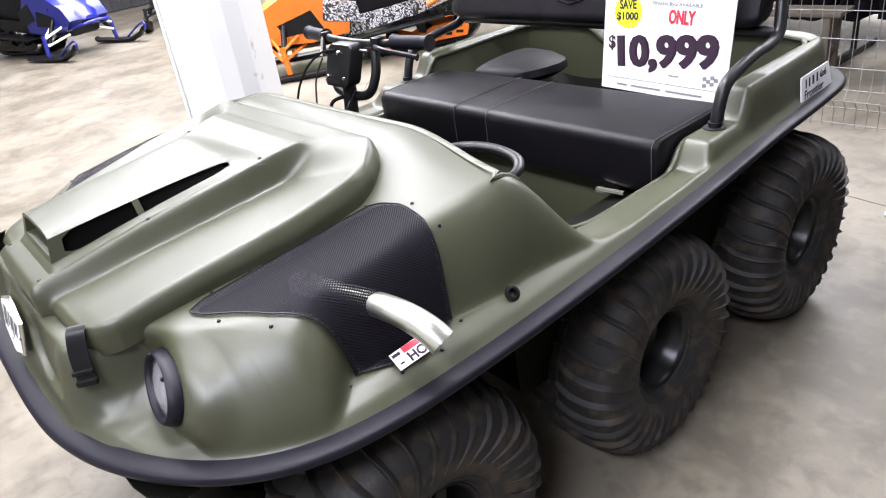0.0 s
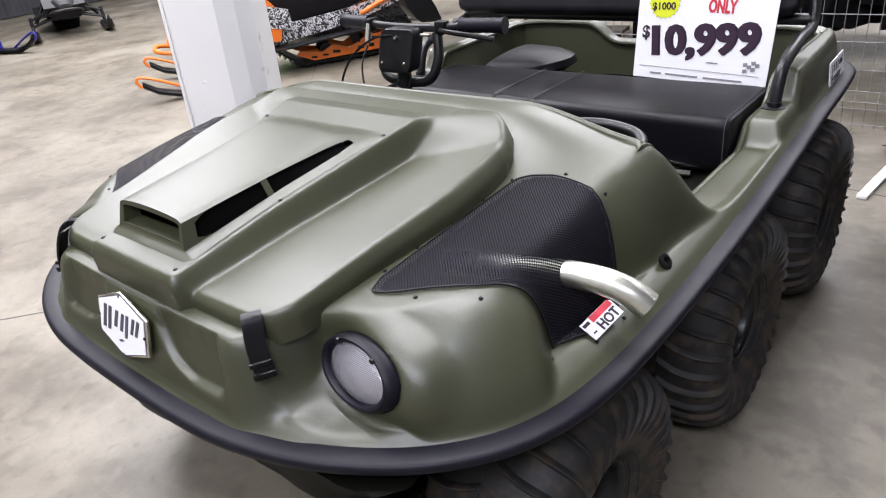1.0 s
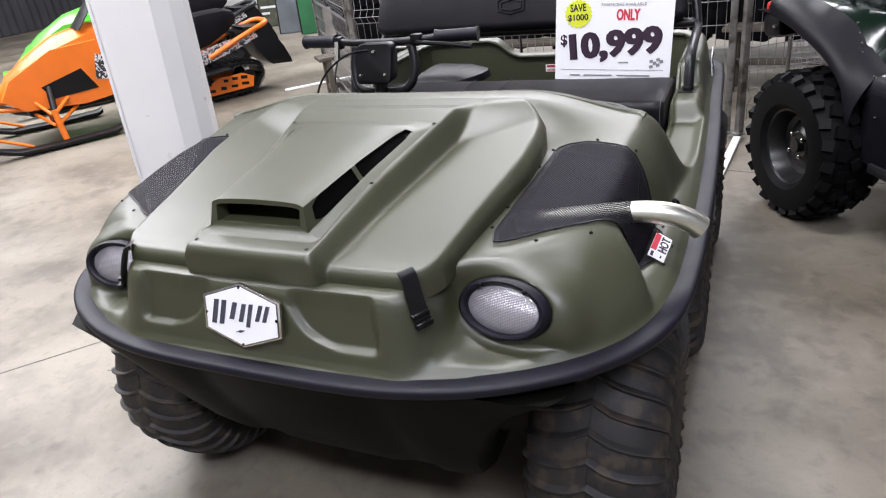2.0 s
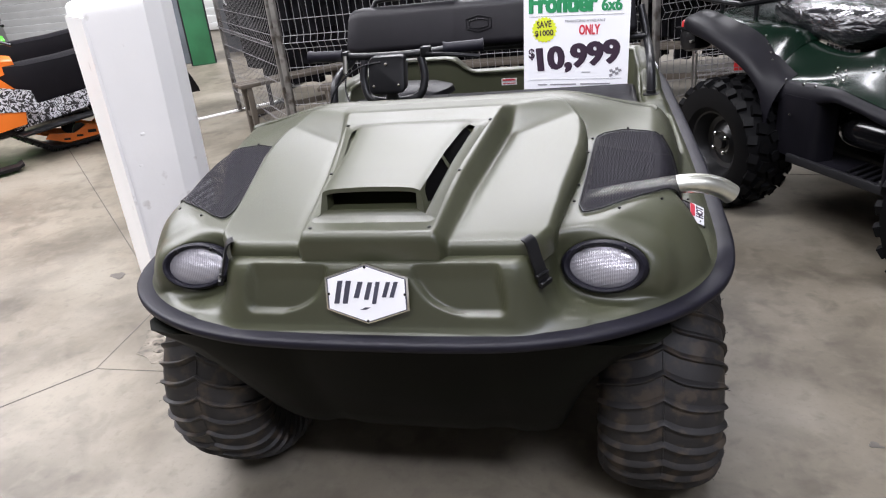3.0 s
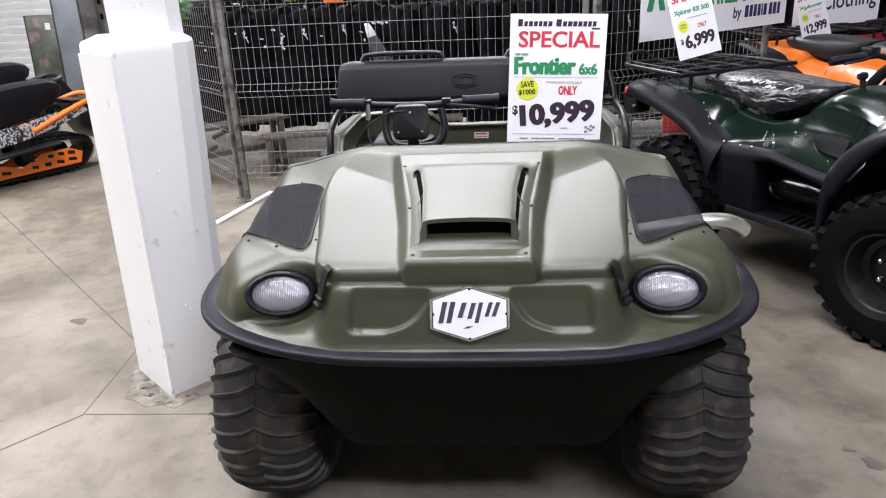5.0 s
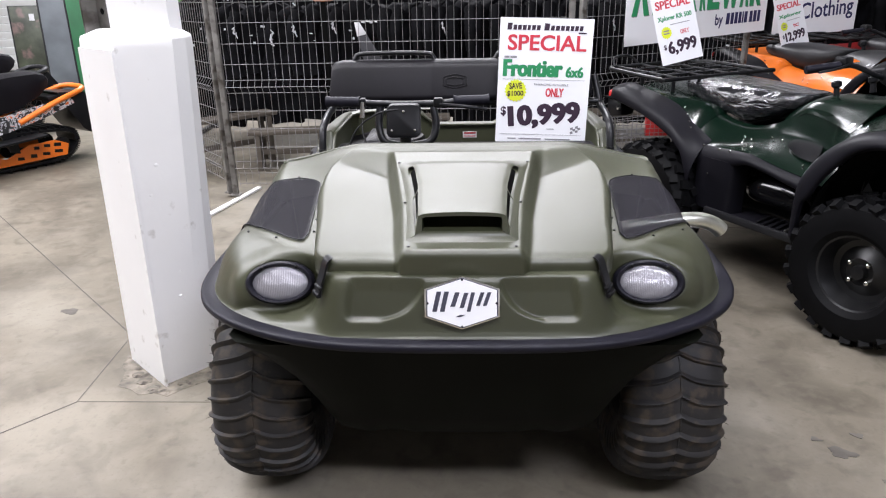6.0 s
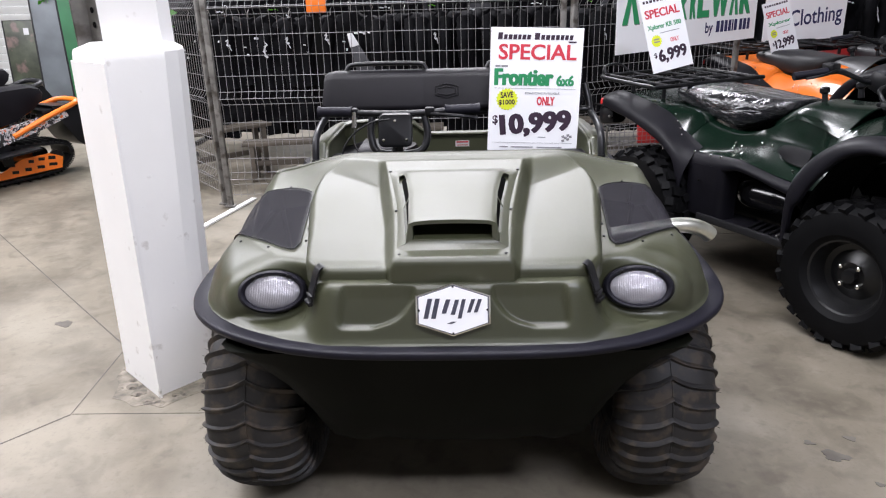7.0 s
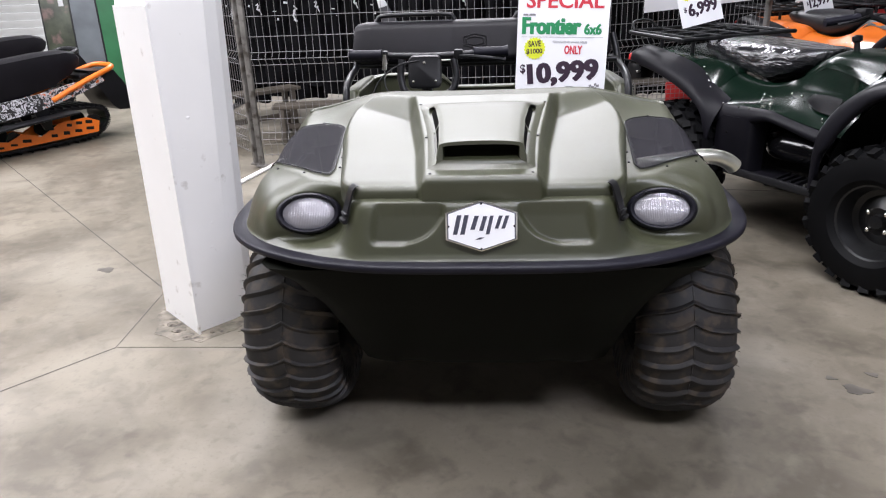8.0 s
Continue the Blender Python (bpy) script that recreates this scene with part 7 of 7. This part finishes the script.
# ---- far stands ----
def drape(x0, y0, x1, y1, h, mat, label):
    a, b = Vector((x0, y0, 0)), Vector((x1, y1, 0))
    d = (b - a)
    L = d.length
    d.normalize()
    n = Vector((d.y, -d.x, 0))
    k = int(L / 0.03)
    front = [a + d * (L * i / k) + n * (0.025 * math.sin(i * 0.9) + 0.012 * math.sin(i * 0.37)) for i in range(k + 1)]
    rings = [[(p.x, p.y, z) for p in front] + [(p.x - n.x * 0.02, p.y - n.y * 0.02, z) for p in front[::-1]] for z in (0.02, h)]
    solid("drape", mesh_of("drape", loft(rings), mat), label, "drape", "stand drapes")


drape(-15.5, 4.2, -14.9, 12.4, 2.4, DARKWALL, "dark pleated drape hanging behind the stands")
drape(-15.40, 7.55, -15.10, 8.35, 2.3, CLOTHW, "white pleated drape hanging before the dark one")
drape(-15.6, 0.4, -15.5, 4.1, 2.4, CLOTHW, "white pleated drape behind the parked sleds")


RIBM = material("white_ribbed_metal", (0.78, 0.79, 0.78), 0.45, 0, 0.06, 3, 60, 0.05)


def louvre_wall():
    t = thing("ribbed_wall", (-8.4, 12.6, 0), "white ribbed metal wall panel", "wall panel", kind="structure")
    for k in range(26):
        part("rib", box(pose(-8.8, 12.6, 0.11 + 0.15 * k, 12, 0, 0), 8.0, 0.03, 0.145, 0.006), RIBM, t)


louvre_wall()


def board(x, y, turn, w, h, lean, mat, name, label, cat):
    m = pose(x, y, 0, 90 - lean, 0, turn)
    t = thing(name, (x, y, 0), label, cat)
    part("panel", prism([(-w / 2, 0), (w / 2, 0), (w / 2, h), (-w / 2, h)], m, 0.02, 0.004), mat, t)
    part("edge_frame", tube([m @ Vector(q) for q in ((-w / 2, 0.01, 0.01), (w / 2, 0.01, 0.01), (w / 2, h, 0.01), (-w / 2, h, 0.01))], 0.015, 8, True), STEELB, t)
    return t


b = board(-6.72, 9.19, 12, 0.45, 1.32, 6, FOLIAGE_PRINT, "display_board", "tall display board printed with woodland", "display board")
for row in ((-0.16, 0.1, 0.26, 0.03, 1), (-0.16, -0.02, 0.18, 0.03, 1), (0.02, 0.12, 0.94, 0.08, 1)):
    part("caption_bar", bars([row], CLOTHW, pose(-6.72, 9.19, 0, 84, 0, 12) @ pose(0, 0, 0.022) @ Matrix.Scale(1.23, 4)), CLOTHW, b)
GREYBLUE = material("grey_sheet", (0.13, 0.145, 0.16), 0.4, 0.2, 0.2, 3, 60, 0.1)
GREENSHEET = material("green_sheet", (0.02, 0.13, 0.05), 0.5, 0, 0.2, 3, 60, 0.1)
board(-5.66, 8.43, 20, 0.66, 2.6, 10, GREYBLUE, "leaning_sheet", "grey glossy sheet leaning against a stand", "sheet")
board(-5.30, 8.22, 24, 0.34, 2.2, 6, GREENSHEET, "screen_panel", "green screen panel on a steel frame", "screen")
board(-4.9, 9.38, 10, 1.2, 2.4, 2, GREYBLUE, "screen_panel", "grey screen panel on a steel frame", "screen")
board(-3.7, 9.5, 5, 1.45, 2.4, 2, DARKWALL, "screen_panel", "dark screen panel on a steel frame", "screen")


def garland(x, y, z, spread, count, seed):
    """Leafy green trimming tied to the fence top."""
    rnd = random.Random(seed)
    t = thing("leaf_garland", (x, y, z), "bright green leafy garland tied to the wire fence", "garland")
    d = Vector((-0.65, 0.76, 0))
    path = spline([Vector((x, y, z)) + d * (spread * (k / 4 - 0.5) * 2) + Vector((0, 0, 0.05 * math.sin(2 * k))) for k in range(5)], 6)
    part("vine", tube(path, 0.006, 6), LEAFM, t)
    leaf = bmesh.new()
    rows = []
    for k in range(6):
        f = k / 5
        w = 0.030 * math.sin(math.pi * min(1, f * 1.02 + 0.04)) ** 0.8
        rows.append([(-w, 0.09 * f, 0.012 * math.sin(3 * f) + w * 0.3), (0, 0.09 * f, 0.012 * math.sin(3 * f)), (w, 0.09 * f, 0.012 * math.sin(3 * f) + w * 0.3)])
    add_loft(leaf, rows, False)
    bmesh.ops.solidify(leaf, geom=leaf.faces[:], thickness=0.0012)
    me = mesh_of("leaf", leaf, LEAFM, 60)
    for k in range(count):
        q = path[rnd.randrange(len(path))]
        m = Matrix.Translation(q) @ pose(rnd.uniform(-0.05, 0.05), rnd.uniform(-0.05, 0.05), rnd.uniform(-0.05, 0.06), rnd.uniform(-70, 60), rnd.uniform(-50, 50), rnd.uniform(0, 360)) @ Matrix.Scale(rnd.uniform(0.7, 1.35), 4)
        part("leaf", me, LEAFM, t, m=m)


LEAFM = material("garland_leaf", (0.08, 0.32, 0.035), 0.45, 0, 0.35, 14, 100, 0.05)
garland(-2.36, 4.20, 1.36, 0.07, 26, 3)
garland(-6.0, 8.75, 1.6, 0.26, 40, 5)
